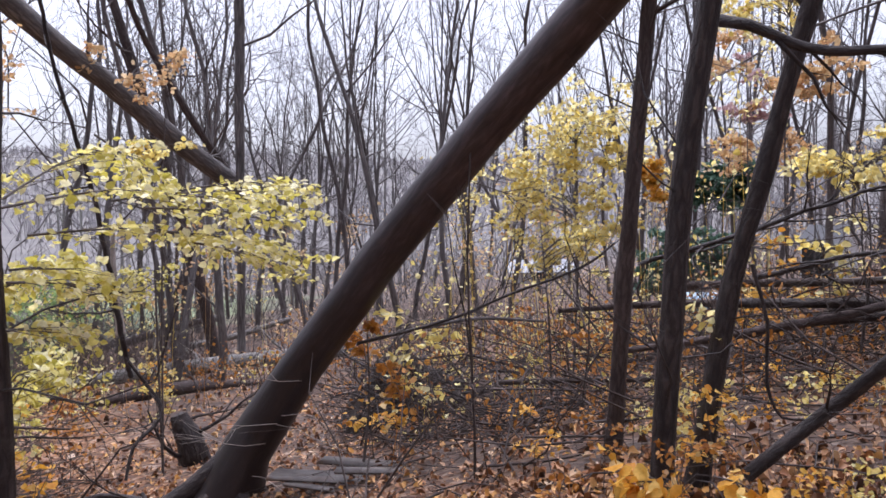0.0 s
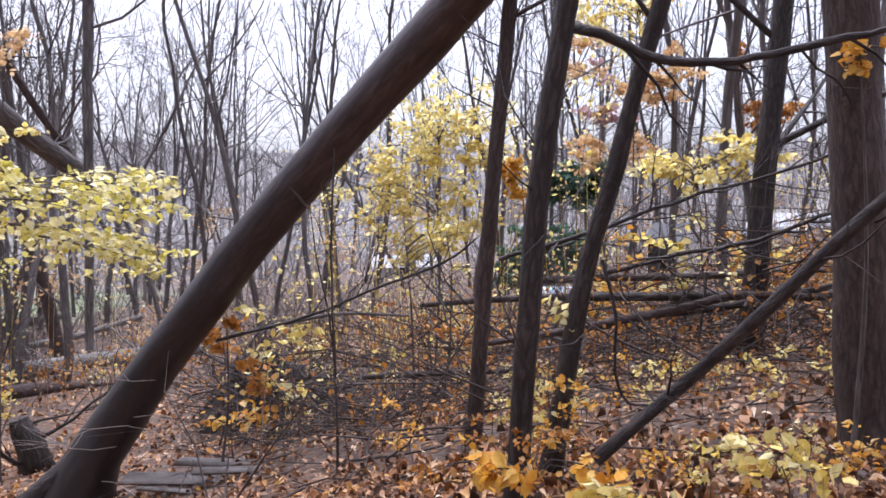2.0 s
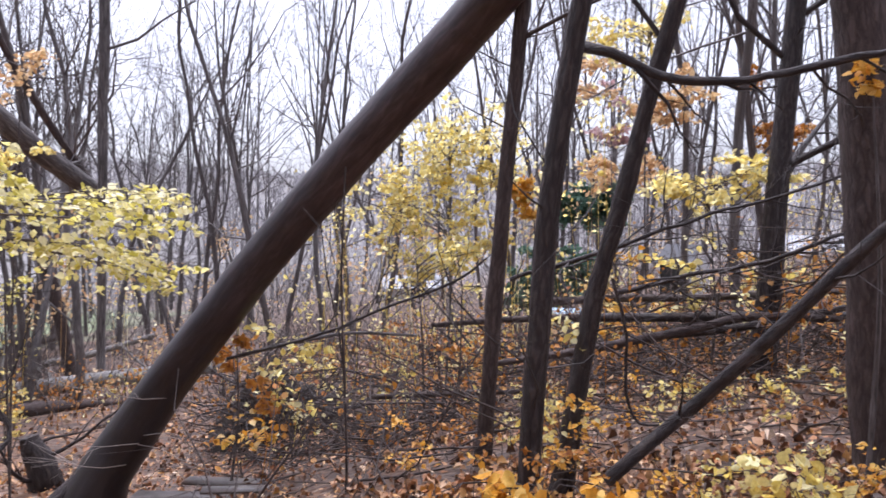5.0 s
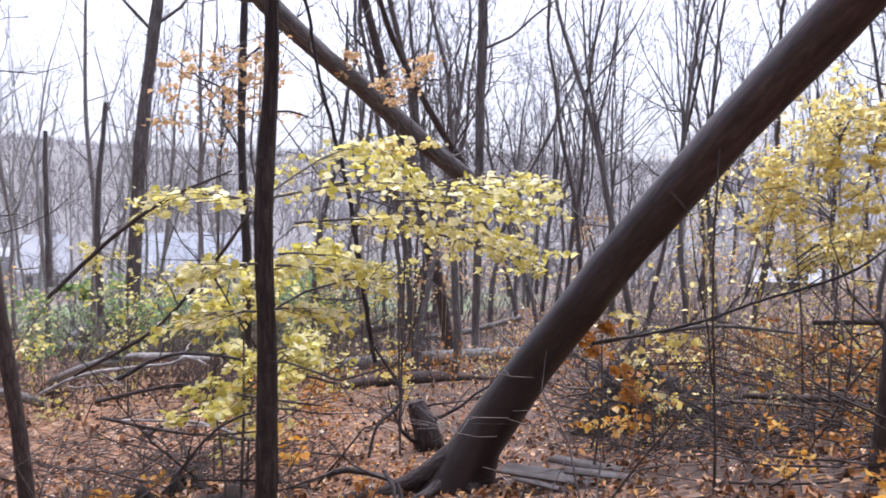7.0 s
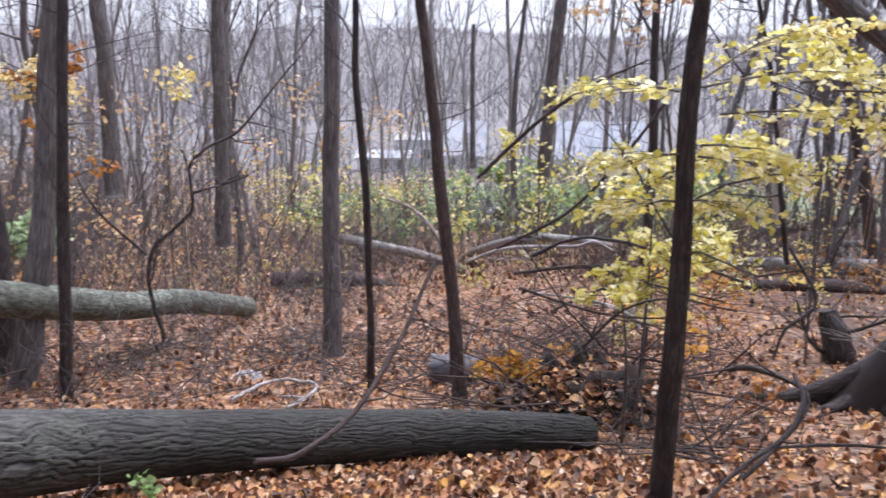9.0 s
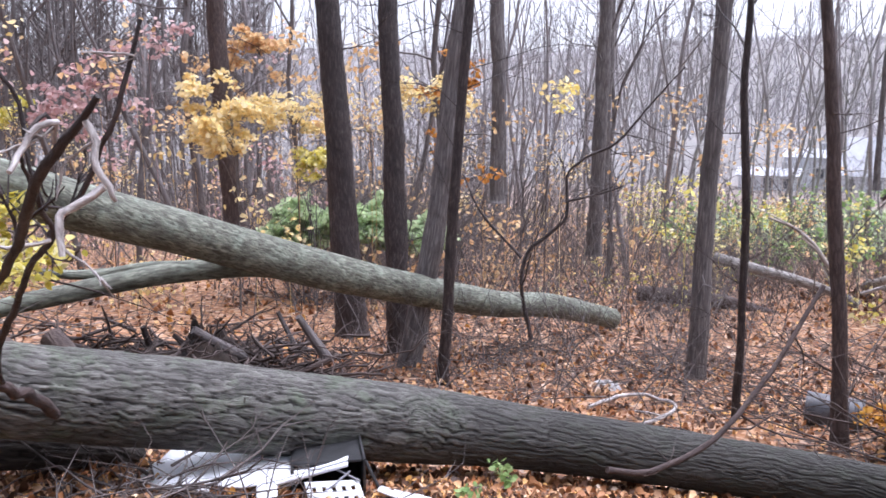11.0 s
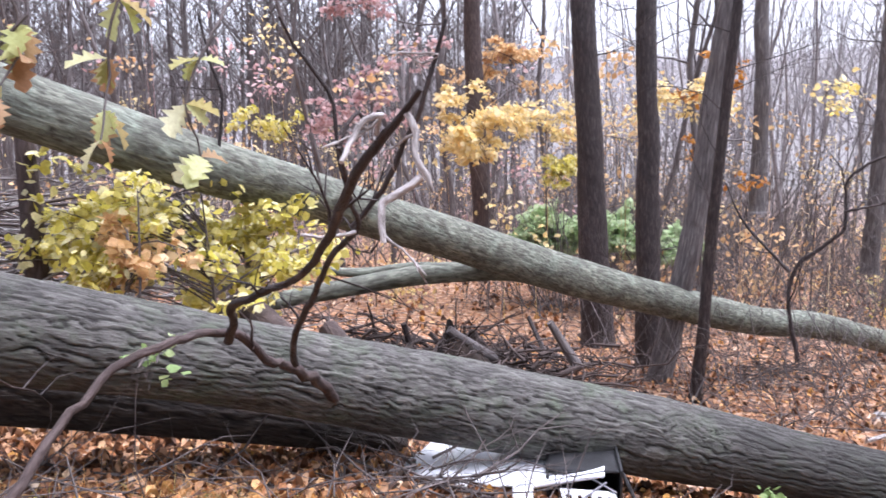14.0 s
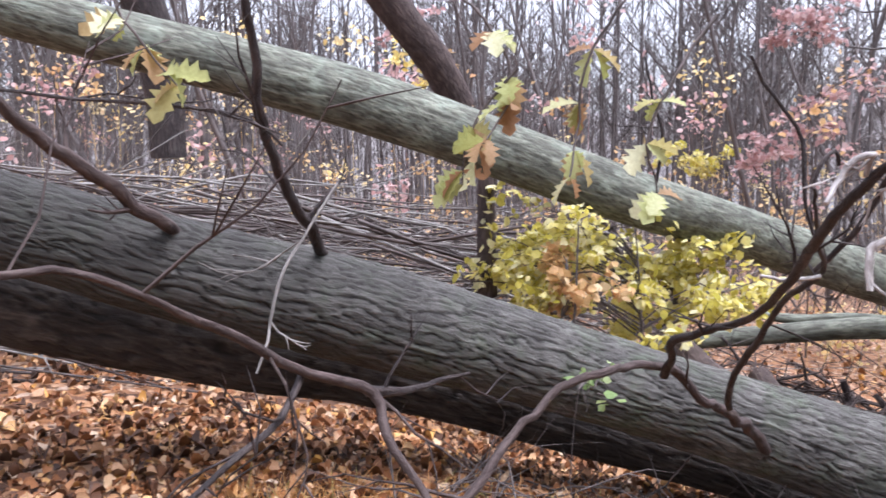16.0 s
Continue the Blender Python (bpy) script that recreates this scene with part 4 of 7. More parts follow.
log("fallen_log", [(-10.4, 19.9, -2.95), (-9.2, 20.3, -2.78), (-6.70, 21.25, -2.62), (-4.51, 21.85, -2.5), (-2.6, 22.3, -2.4)], [0.05, 0.2, 0.23, 0.22, 0.18], BARK_OLD, "mossy grey fallen log on the leaves", 22, 0.12, 0.01, 0.1, 68, stubs=3)
log("fallen_log", [(-8.3, 17.0, -2.75), (-7.05, 17.51, -2.52), (-5.69, 18.04, -2.44), (-4.2, 18.5, -2.48)], [0.03, 0.15, 0.17, 0.05], BARK_BROWN, "old brown fallen log on the leaves", 18, 0.12, 0.008, 0.12, 69)
log("fallen_log", [(-8.6, 24.9, -2.75), (-6.9, 25.3, -2.5), (-5.0, 25.9, -2.0)], [0.1, 0.1, 0.08], BARK_OLD, "thin fallen stem slanting up from the leaves", 12, 0.15, 0, 0.1, 79, stubs=2)
log("fallen_log", [(-12.81, 30.09, -3.46), (-11.13, 30.80, -3.16), (-8.95, 31.54, -2.67)], [0.160, 0.149, 0.138], BARK_OLD, "fallen grey log on the far slope", 14, 0.15, 0, 0.1, 70, stubs=2)
log("fallen_log", [(-13.73, 14.76, -2.80), (-14.44, 13.99, -2.40), (-15.82, 12.36, -1.91)], [0.107, 0.118, 0.129], BARK_OLD, "long pale fallen stem across the valley floor", 14, 0.2, 0, 0.1, 71, stubs=3)
log("fallen_log", [(-17.71, 23.68, -3.48), (-19.69, 21.98, -2.99)], [0.172, 0.175], BARK_OLD, "fallen grey stem in the brush", 14, 0.2, 0, 0.1, 72, stubs=3)
log("fallen_log", [(-15.98, 10.38, -2.66), (-14.86, 11.87, -2.74), (-13.94, 12.87, -3.03)], [0.174, 0.156, 0.137], BARK_BROWN, "decaying dark log among the leaves", 14, 0.2, 0, 0.1, 73)
log("fallen_log", [(-16.48, 17.95, -3.15), (-8.56, 10.27, -0.79), (-7.96, 10.86, -0.76), (-7.40, 11.48, -0.89)], [0.118, 0.070, 0.067, 0.044], BARK_OLD, "pale crooked fallen stem over the brush", 12, 0.2, 0, 0.12, 411, stubs=4)
log("fallen_log", [(-22.20, 25.46, -3.96), (-20.52, 26.66, -3.94), (-18.73, 27.78, -4.13)], [0.117, 0.130, 0.107], BARK_OLD, "thin fallen grey stem in the brush", 10, 0.2, 0, 0.1, 412, stubs=2)
log("fallen_log", [(-12.10, 29.63, -3.40), (-10.79, 29.97, -3.00), (-9.18, 30.33, -2.61)], [0.148, 0.146, 0.111], BARK_BROWN, "fallen brown stem on the far leaves", 12, 0.2, 0, 0.1, 413, stubs=2)
log("fallen_log", [(0.60, 9.14, -0.45), (1.63, 9.02, -0.41), (2.67, 8.87, -0.39), (3.61, 8.64, -0.38)], [0.032, 0.036, 0.033, 0.023], BARK_BRUSH, "long dead stem across the tangle", 10, 0.15, 0, 0.1, 414, stubs=5)
log("fallen_log", [(3.39, 9.37, 0.00), (4.25, 9.01, 0.24), (5.04, 8.60, 0.47), (5.92, 8.02, 0.52)], [0.069, 0.068, 0.059, 0.044], BARK_DARK, "long dead stem across the tangle", 10, 0.15, 0, 0.1, 415, stubs=5)
log("fallen_log", [(-1.05, 9.41, -0.03), (-0.42, 9.45, 0.12), (0.37, 9.56, 0.23), (1.18, 9.59, 0.18)], [0.018, 0.023, 0.022, 0.016], BARK_GREY, "thin pale dead stem on the leaves", 10, 0.15, 0, 0.1, 416, stubs=3)
log("fallen_log", [(3.79, 10.27, 0.52), (4.87, 9.81, 0.56), (5.76, 9.32, 0.65), (6.39, 8.89, 0.70)], [0.050, 0.053, 0.048, 0.033], BARK_BRUSH, "long dead stem across the tangle", 10, 0.15, 0, 0.1, 417, stubs=4)
log("fallen_log", [(3.22, 9.41, 0.38), (4.36, 8.94, 0.42), (5.45, 8.33, 0.49), (6.25, 7.75, 0.52)], [0.059, 0.062, 0.057, 0.042], BARK_DARK, "long dark fallen stem behind the tangle", 12, 0.15, 0, 0.1, 418, stubs=3)
log("fallen_log", [(3.37, 8.29, 0.29), (4.20, 7.90, 0.41), (4.95, 7.46, 0.61), (5.36, 7.17, 0.76)], [0.044, 0.043, 0.039, 0.026], BARK_DARK, "slanting dead stem in the tangle", 10, 0.15, 0, 0.1, 419, stubs=4)
log("fallen_log", [(-3.78, 15.07, 1.98), (-4.37, 13.87, 2.64), (-4.99, 12.70, 3.42), (-5.34, 11.68, 3.88), (-5.79, 10.56, 4.55), (-6.00, 9.87, 5.00)], [0.162, 0.161, 0.160, 0.158, 0.154, 0.153], BARK_GREY, "broken trunk that leans against a standing tree", 18, 0.2, 0.006, 0.1, 74, stubs=3)
log("fallen_log", [(-3.88, 15.15, 2.09), (-4.42, 14.37, 3.20), (-4.93, 13.68, 4.45), (-5.07, 13.09, 5.30)], [0.076, 0.064, 0.053, 0.043], BARK_BROWN, "thin broken stem that leans against a tree", 10, 0.2, 0, 0.08, 75, stubs=3)
log("fallen_log", [(1.73, 4.63, -0.02), (2.17, 4.56, 0.37), (2.56, 4.23, 0.90), (2.90, 3.90, 1.42), (3.18, 3.53, 1.88), (3.26, 3.32, 2.16), (3.41, 3.03, 2.62)], [0.043, 0.042, 0.039, 0.036, 0.033, 0.031, 0.028], BARK_DARK, "slanting fallen stem propped up across the view", 16, 0.12, 0, 0.1, 76, stubs=4)
log("fallen_log", [(-7.33, -3.74, 2.06), (-7.04, -3.87, 2.48), (-6.70, -4.09, 2.92), (-6.33, -4.32, 3.46)], [0.15, 0.165, 0.165, 0.155], BARK_BROWN, "dark trunk leaning steeply behind the green log", 20, 0.12, 0.008, 0.06, 77)

BRANCHES = "loose branches"


def branch(pts, radii, material, label, seed, twigs=5, seg=8, step=0.12, tw_len=0.6, name="branch"):
    ob = thing(name, pts[0], label, "branch", BRANCHES)
    g = Geo()
    line, lr = tube(g, pts, np.array(radii) * 0.82, seg, step, rough=0.2, seed=seed, wobble=0.0025 if radii[0] < 0.03 else 0.009)
    part("stem", g, material, ob)
    rs = np.random.RandomState(seed)
    if twigs:
        g = Geo()
        for k in range(twigs):
            j = min(int(len(line) * (0.1 + 0.88 * (k + rs.rand()) / twigs)), len(line) - 2)
            w = unit(unit(line[j + 1] - line[j]) + rs.normal(0, 0.7, 3))
            limb(g, rs, line[j], w, tw_len * (0.5 + rs.rand()), max(lr[j] * 0.5, 0.004), 1, 4, 0.1)
        part("twig_spray", g, material, ob, kind="stuff")
    return ob


branch([(1.50, 4.40, 2.55), (1.64, 4.24, 2.50), (1.82, 4.17, 2.40), (2.06, 4.06, 2.33), (2.40, 3.98, 2.37), (2.81, 3.84, 2.42), (3.14, 3.70, 2.45), (3.53, 3.48, 2.36)], [0.043, 0.039, 0.035, 0.032, 0.029, 0.026, 0.023, 0.020], BARK_DARK, "long dark sagging limb reaching out sideways", 81, 10, 8, 0.1, 0.5)
branch([(1.88, 7.72, 0.98), (2.62, 7.50, 1.28), (3.21, 7.05, 1.55), (3.76, 6.55, 1.74), (4.26, 5.99, 1.95)], [0.03, 0.027, 0.022, 0.018, 0.012], BARK_DARK, "thin dark branch rising out of the tangle", 82, 14, tw_len=0.8)
branch([(-0.90, 8.19, 0.19), (0.04, 8.14, 0.42), (0.68, 7.91, 0.71), (1.30, 7.63, 0.97), (1.57, 7.38, 1.22)], [0.022, 0.02, 0.018, 0.015, 0.01], BARK_DARK, "forked dead branch rising from the brush pile", 83, 16, tw_len=0.8)
branch([(3.10, 7.96, 0.82), (3.72, 7.48, 1.03), (4.29, 6.93, 1.22), (4.73, 6.40, 1.48), (5.56, 5.69, 1.67)], [0.034, 0.03, 0.026, 0.021, 0.015], BARK_DARK, "thin dark branch in the tangle", 84, 16, tw_len=0.9)
branch([(-3.16, 8.04, -0.07), (-3.25, 7.79, 0.97), (-3.34, 7.53, 1.90), (-3.41, 7.29, 2.66), (-3.43, 7.05, 3.31), (-3.46, 6.82, 3.87)], [0.033, 0.030, 0.027, 0.024, 0.021, 0.018], BARK_DARK, "thin dark hanging stem by the leaning tree", 85, 6)
branch([(-3.79, 2.17, -0.45), (-3.83, 2.48, -0.52), (-3.87, 2.93, -0.41), (-3.92, 3.34, -0.10), (-4.00, 3.83, 0.44)], [0.023, 0.022, 0.021, 0.020, 0.019], BARK_BROWN, "long curved bare branch rising over the log", 86, 4)
branch([(-4.64, -0.68, -0.07), (-3.92, -0.82, 0.32), (-3.65, -0.93, 0.48), (-3.47, -1.02, 0.60), (-3.03, -1.12, 0.71), (-2.84, -1.25, 0.68), (-2.65, -1.33, 0.59), (-2.46, -1.40, 0.48), (-2.32, -1.46, 0.40), (-2.20, -1.48, 0.31)], [0.036, 0.03, 0.025, 0.023, 0.021, 0.021, 0.020, 0.020, 0.019, 0.018], BARK_BROWN, "crooked limb growing out of the fallen trunk", 87, 2, 10, 0.06, 0.3)
branch([(-3.47, -1.02, 0.60), (-3.33, -0.97, 0.72), (-3.18, -0.95, 0.82), (-2.96, -0.79, 0.91), (-2.69, -0.61, 1.02), (-2.40, -0.50, 1.17), (-2.20, -0.44, 1.28), (-1.96, -0.37, 1.40), (-1.86, -0.31, 1.47), (-1.76, -0.23, 1.56)], [0.023, 0.020, 0.021, 0.019, 0.015, 0.014, 0.015, 0.014, 0.014, 0.009], BARK_DARK, "crooked dark branch standing up from the trunk", 88, 3, 10, 0.04, 0.25)
branch([(-3.77, -0.79, 0.41), (-3.57, -0.76, 0.57), (-3.28, -0.66, 0.80), (-2.90, -0.52, 1.04), (-2.50, -0.41, 1.19), (-2.30, -0.42, 1.32), (-2.10, -0.42, 1.44)], [0.021, 0.019, 0.018, 0.014, 0.010, 0.008, 0.005], BARK_DARK, "thin crooked dark branch standing up from the trunk", 89, 3, 8, 0.04, 0.25)
for k, (pts, radii) in enumerate((([(-1.86, -0.32, 1.47), (-1.83, -0.32, 1.51), (-1.81, -0.35, 1.50), (-1.79, -0.38, 1.45), (-1.76, -0.39, 1.42)], [0.008, 0.008, 0.008, 0.007, 0.006]), ([(-1.81, -0.26, 1.52), (-1.79, -0.24, 1.48), (-1.77, -0.24, 1.43), (-1.76, -0.22, 1.39), (-1.76, -0.21, 1.36)], [0.009, 0.010, 0.009, 0.009, 0.005]), ([(-1.77, -0.23, 1.39), (-1.77, -0.27, 1.36), (-1.76, -0.31, 1.33), (-1.75, -0.31, 1.26)], [0.009, 0.009, 0.009, 0.007]), ([(-2.39, -0.56, 1.19), (-2.40, -0.48, 1.19), (-2.45, -0.41, 1.19)], [0.006, 0.007, 0.008]))):
    branch(pts, radii, BARK_HOOK, "short pale half-barkless hooked twig", 90 + k, 1 if k < 3 else 0, 8, 0.02, 0.1)
branch([(-2.57, -0.43, 1.19), (-2.51, -0.34, 1.31), (-2.43, -0.27, 1.45), (-2.38, -0.22, 1.54), (-2.33, -0.15, 1.76)], [0.010, 0.010, 0.009, 0.009, 0.007], BARK_DARK, "dark crooked limb rising past the trunk", 121, 1, 8, 0.05, 0.2)
branch([(-2.52, -0.42, 1.26), (-2.52, -0.45, 1.38), (-2.52, -0.46, 1.55), (-2.50, -0.50, 1.63), (-2.46, -0.56, 1.71), (-2.40, -0.59, 1.78)], [0.006, 0.007, 0.007, 0.007, 0.006, 0.004], BARK_DARK, "thin dark crooked twig rising past the trunk", 122, 1, 7, 0.05, 0.2)
branch([(-5.98, -1.58, 1.33), (-5.94, -1.52, 1.68), (-5.88, -1.58, 1.94), (-5.86, -1.63, 2.23)], [0.015, 0.015, 0.013, 0.009], BARK_DARK, "thin bent twig standing on the green trunk", 123, 4, 6, 0.06, 0.4)
branch([(-2.37, -0.30, 1.68), (-2.36, -0.24, 1.68), (-2.33, -0.17, 1.67)], [0.004, 0.005, 0.004], BARK_HOOK, "short pale side twig", 124, 1, 6, 0.03, 0.12)
branch([(-2.33, -0.37, 1.49), (-2.31, -0.38, 1.53), (-2.28, -0.41, 1.50), (-2.27, -0.43, 1.44), (-2.27, -0.42, 1.42)], [0.006, 0.007, 0.007, 0.006, 0.005], BARK_DARK, "short crooked dark twig", 125, 0, 6, 0.03, 0.15)
branch([(-0.92, -1.89, 1.32), (-1.16, -1.92, 1.29), (-1.33, -1.92, 1.27), (-1.54, -1.86, 1.17), (-1.78, -1.83, 1.04), (-1.99, -1.81, 0.92), (-2.20, -1.67, 0.80), (-2.14, -1.58, 0.69), (-2.02, -1.38, 0.56)], [0.011, 0.012, 0.013, 0.014, 0.016, 0.019, 0.021, 0.019, 0.017], BARK_BROWN, "long crooked branch arching over the bank", 95, 4, 10, 0.06, 0.5)
branch([(-2.20, -1.69, 0.80), (-2.34, -1.65, 0.77), (-2.53, -1.61, 0.76), (-2.67, -1.55, 0.76)], [0.021, 0.017, 0.012, 0.005], BARK_DARK, "dark side branch over the bank", 96, 2, 8, 0.06, 0.4)
branch([(-2.04, -1.82, 0.88), (-1.88, -1.79, 0.79), (-1.69, -1.78, 0.74), (-1.53, -1.81, 0.68)], [0.016, 0.015, 0.012, 0.010], BARK_DARK, "thin dark branch lying on the leafy bank", 97, 3, 8, 0.06, 0.4)
branch([(-3.47, -2.67, 0.98), (-3.04, -2.58, 1.27), (-2.85, -2.58, 1.48), (-2.71, -2.51, 1.69), (-2.62, -2.46, 1.90), (-2.53, -2.41, 2.14), (-2.44, -2.36, 2.35)], [0.034, 0.031, 0.029, 0.025, 0.024, 0.021, 0.018], BARK_DARK, "dark upright limb growing from the trunk", 98, 4, 9, 0.06, 0.5)
branch([(-3.05, -3.18, 1.17), (-2.67, -3.07, 1.34), (-2.29, -3.07, 1.59), (-1.99, -3.05, 1.77), (-1.67, -3.02, 1.95)], [0.041, 0.037, 0.033, 0.026, 0.021], BARK_BROWN, "brown limb slanting down onto the trunk", 99, 3, 9, 0.06, 0.4)
branch([(-2.49, -1.97, 1.45), (-2.39, -2.03, 1.30), (-2.28, -2.08, 1.12), (-2.22, -2.09, 0.93), (-2.15, -2.09, 0.83)], [0.006, 0.006, 0.007, 0.006, 0.005], BARK_OLD, "thin pale bare twig in front of the trunk", 100, 2, 6, 0.06, 0.3)
branch([(-1.54, -2.51, 1.75), (-1.74, -2.36, 1.71), (-1.92, -2.19, 1.70), (-2.12, -2.05, 1.66), (-2.22, -2.00, 1.58)], [0.007, 0.007, 0.008, 0.008, 0.007], BARK_DARK, "thin vine-like twig across the view", 101, 2, 6, 0.06, 0.3)
branch([(-6.13, 6.64, 0.68), (-5.81, 6.79, 1.02), (-5.41, 6.86, 1.35), (-4.92, 6.96, 1.67), (-4.30, 7.11, 1.94)], [0.025, 0.028, 0.027, 0.020, 0.011], BARK_BROWN, "long thin bare branch slanting over the brush", 102, 4)
branch([(-5.63, 6.41, -0.04), (-4.90, 6.61, 0.39), (-4.29, 6.65, 1.00), (-3.90, 6.76, 1.54)], [0.018, 0.020, 0.022, 0.021], BARK_BROWN, "long thin bare branch slanting over the brush", 103, 4)
branch([(-6.96, 7.38, -0.51), (-6.45, 7.56, -0.29), (-5.63, 7.93, -0.20), (-5.43, 7.94, -0.11), (-5.17, 7.99, -0.21)], [0.021, 0.024, 0.026, 0.023, 0.013], BARK_HOOK, "pale barkless branch lying over the brush", 104, 4)
branch([(-5.22, 6.49, -0.47), (-4.53, 6.74, -0.49), (-4.11, 6.76, -0.59), (-4.08, 6.78, -0.69)], [0.015, 0.020, 0.025, 0.022], BARK_HOOK, "pale barkless branch lying over the brush", 105, 3)
branch([(-7.82, 4.4, -1.81), (-8.02, 4.91, -1.81), (-7.97, 5.22, -1.81), (-7.51, 5.31, -1.78), (-7.1, 4.9, -1.71), (-7.06, 4.61, -1.75)], [0.03, 0.028, 0.027, 0.024, 0.028, 0.026], BARK_HOOK, "pale broken stick bent over the leaves", 107, 0)
branch([(-7.55, 4.82, -1.81), (-7.35, 4.88, -1.77), (-7.11, 4.92, -1.73)], [0.016, 0.02, 0.018], BARK_HOOK, "short pale barkless stick on the leaves", 136, 0)
branch([(-7.75, 7.72, -0.40), (-7.99, 7.48, -0.01), (-8.27, 7.17, 0.21)], [0.038, 0.030, 0.019], BARK_DEAD, "pale bare stick propped over the slope", 108, 2)
branch([(-9.32, 4.37, -1.42), (-9.47, 4.31, -0.35), (-9.32, 4.81, 0.25), (-9.38, 4.89, 0.84), (-9.12, 5.49, 1.25), (-8.75, 6.15, 2.08)], [0.036, 0.032, 0.028, 0.024, 0.021, 0.010], BARK_DARK, "dead crooked sapling with bare forked limbs", 109, 8, 8, 0.1, 0.7, "dead_sapling")
branch([(-9.13, 4.74, 0.40), (-9.00, 5.15, 0.50), (-8.91, 5.43, 0.60)], [0.024, 0.017, 0.010], BARK_DARK, "crooked bare side limb of a dead sapling", 110, 4, 6, 0.1, 0.5)
branch([(-9.38, 4.26, -0.33), (-9.69, 3.84, 0.22), (-9.89, 3.65, 0.71)], [0.025, 0.018, 0.011], BARK_DARK, "bare side limb of a dead sapling", 111, 4, 6, 0.1, 0.5)
branch([(-2.10, 4.42, -0.90), (-1.95, 4.70, -0.69), (-1.86, 5.06, -0.48), (-1.89, 5.15, -0.32), (-2.32, 5.31, -0.31), (-2.50, 5.34, -0.38)], [0.014, 0.021, 0.022, 0.019, 0.028, 0.025], BARK_DARK, "thin crooked twig on the leafy slope", 106, 3)

branch([(0.19, 6.56, -1.35), (0.23, 6.56, -0.47), (0.21, 6.56, 0.48), (0.2, 6.56, 1.32), (0.23, 6.56, 2.01)], [0.016, 0.014, 0.013, 0.011, 0.008], BARK_BRUSH, "thin straight reddish sapling stem", 131, 7, 7, 0.12, 0.5, "bare_sapling")
branch([(1.63, 4.27, 1.24), (1.7, 4.24, 0.93), (1.7, 4.24, 0.61), (1.77, 4.21, 0.44), (1.87, 4.17, 0.44)], [0.012, 0.012, 0.012, 0.01, 0.008], BARK_DARK, "thin dark twig hanging in a loop", 132, 3, 7, 0.06, 0.35)
branch([(-2.6, 6.56, 0.36), (-2.38, 6.64, -0.02), (-2.4, 6.53, -0.16), (-2.51, 6.38, -0.29), (-2.54, 6.26, -0.53)], [0.018, 0.02, 0.02, 0.018, 0.015], BARK_DARK, "crooked dark branch hanging down to the leaves", 133, 3, 8, 0.08, 0.3)
branch([(-1.75, 4.53, -0.02), (-1.62, 4.37, -0.11), (-1.62, 4.15, -0.25), (-1.7, 3.8, -0.33), (-1.73, 3.46, -0.41)], [0.014, 0.016, 0.016, 0.014, 0.012], BARK_DARK, "curved dark twig rising from the leaves", 134, 2, 8, 0.06, 0.3)
branch([(-1.64, 4.04, -0.29), (-1.4, 4.33, -0.29), (-1.17, 4.7, -0.36)], [0.012, 0.012, 0.008], BARK_DARK, "thin dark side twig over the leaves", 135, 2, 6, 0.06, 0.3)

branch([(-5.4, 6.7, -0.11), (-5.06, 6.96, 0.07), (-4.69, 7.21, 0.08), (-4.11, 7.44, -0.09), (-3.43, 7.66, -0.25)], [0.03, 0.026, 0.022, 0.019, 0.015], BARK_DARK, "long dead branch lying across the brush", 141, 7, 8, 0.12, 0.8)
branch([(-5.22, 6.19, -0.21), (-4.66, 6.63, -0.12), (-4.14, 6.96, -0.26), (-3.46, 7.32, -0.4)], [0.024, 0.02, 0.016, 0.012], BARK_BRUSH, "long dead branch lying across the brush", 142, 7, 8, 0.12, 0.8)
branch([(-4.59, 6.06, -0.46), (-4.29, 6.4, -0.25), (-3.99, 6.82, -0.14), (-3.78, 7.16, 0.12)], [0.02, 0.017, 0.013, 0.01], BARK_DARK, "long dead branch lying across the brush", 143, 7, 8, 0.12, 0.8)
branch([(-4.55, 5.45, -0.12), (-3.99, 5.87, -0.33), (-3.49, 6.3, -0.38)], [0.02, 0.015, 0.01], BARK_BRUSH, "long dead branch lying across the brush", 144, 7, 8, 0.12, 0.8)
branch([(-3.75, 5.31, -0.49), (-3.55, 5.57, -0.18), (-3.29, 5.95, -0.09), (-2.91, 6.36, -0.21)], [0.018, 0.015, 0.012, 0.009], BARK_DARK, "long dead branch lying across the brush", 145, 7, 8, 0.12, 0.8)

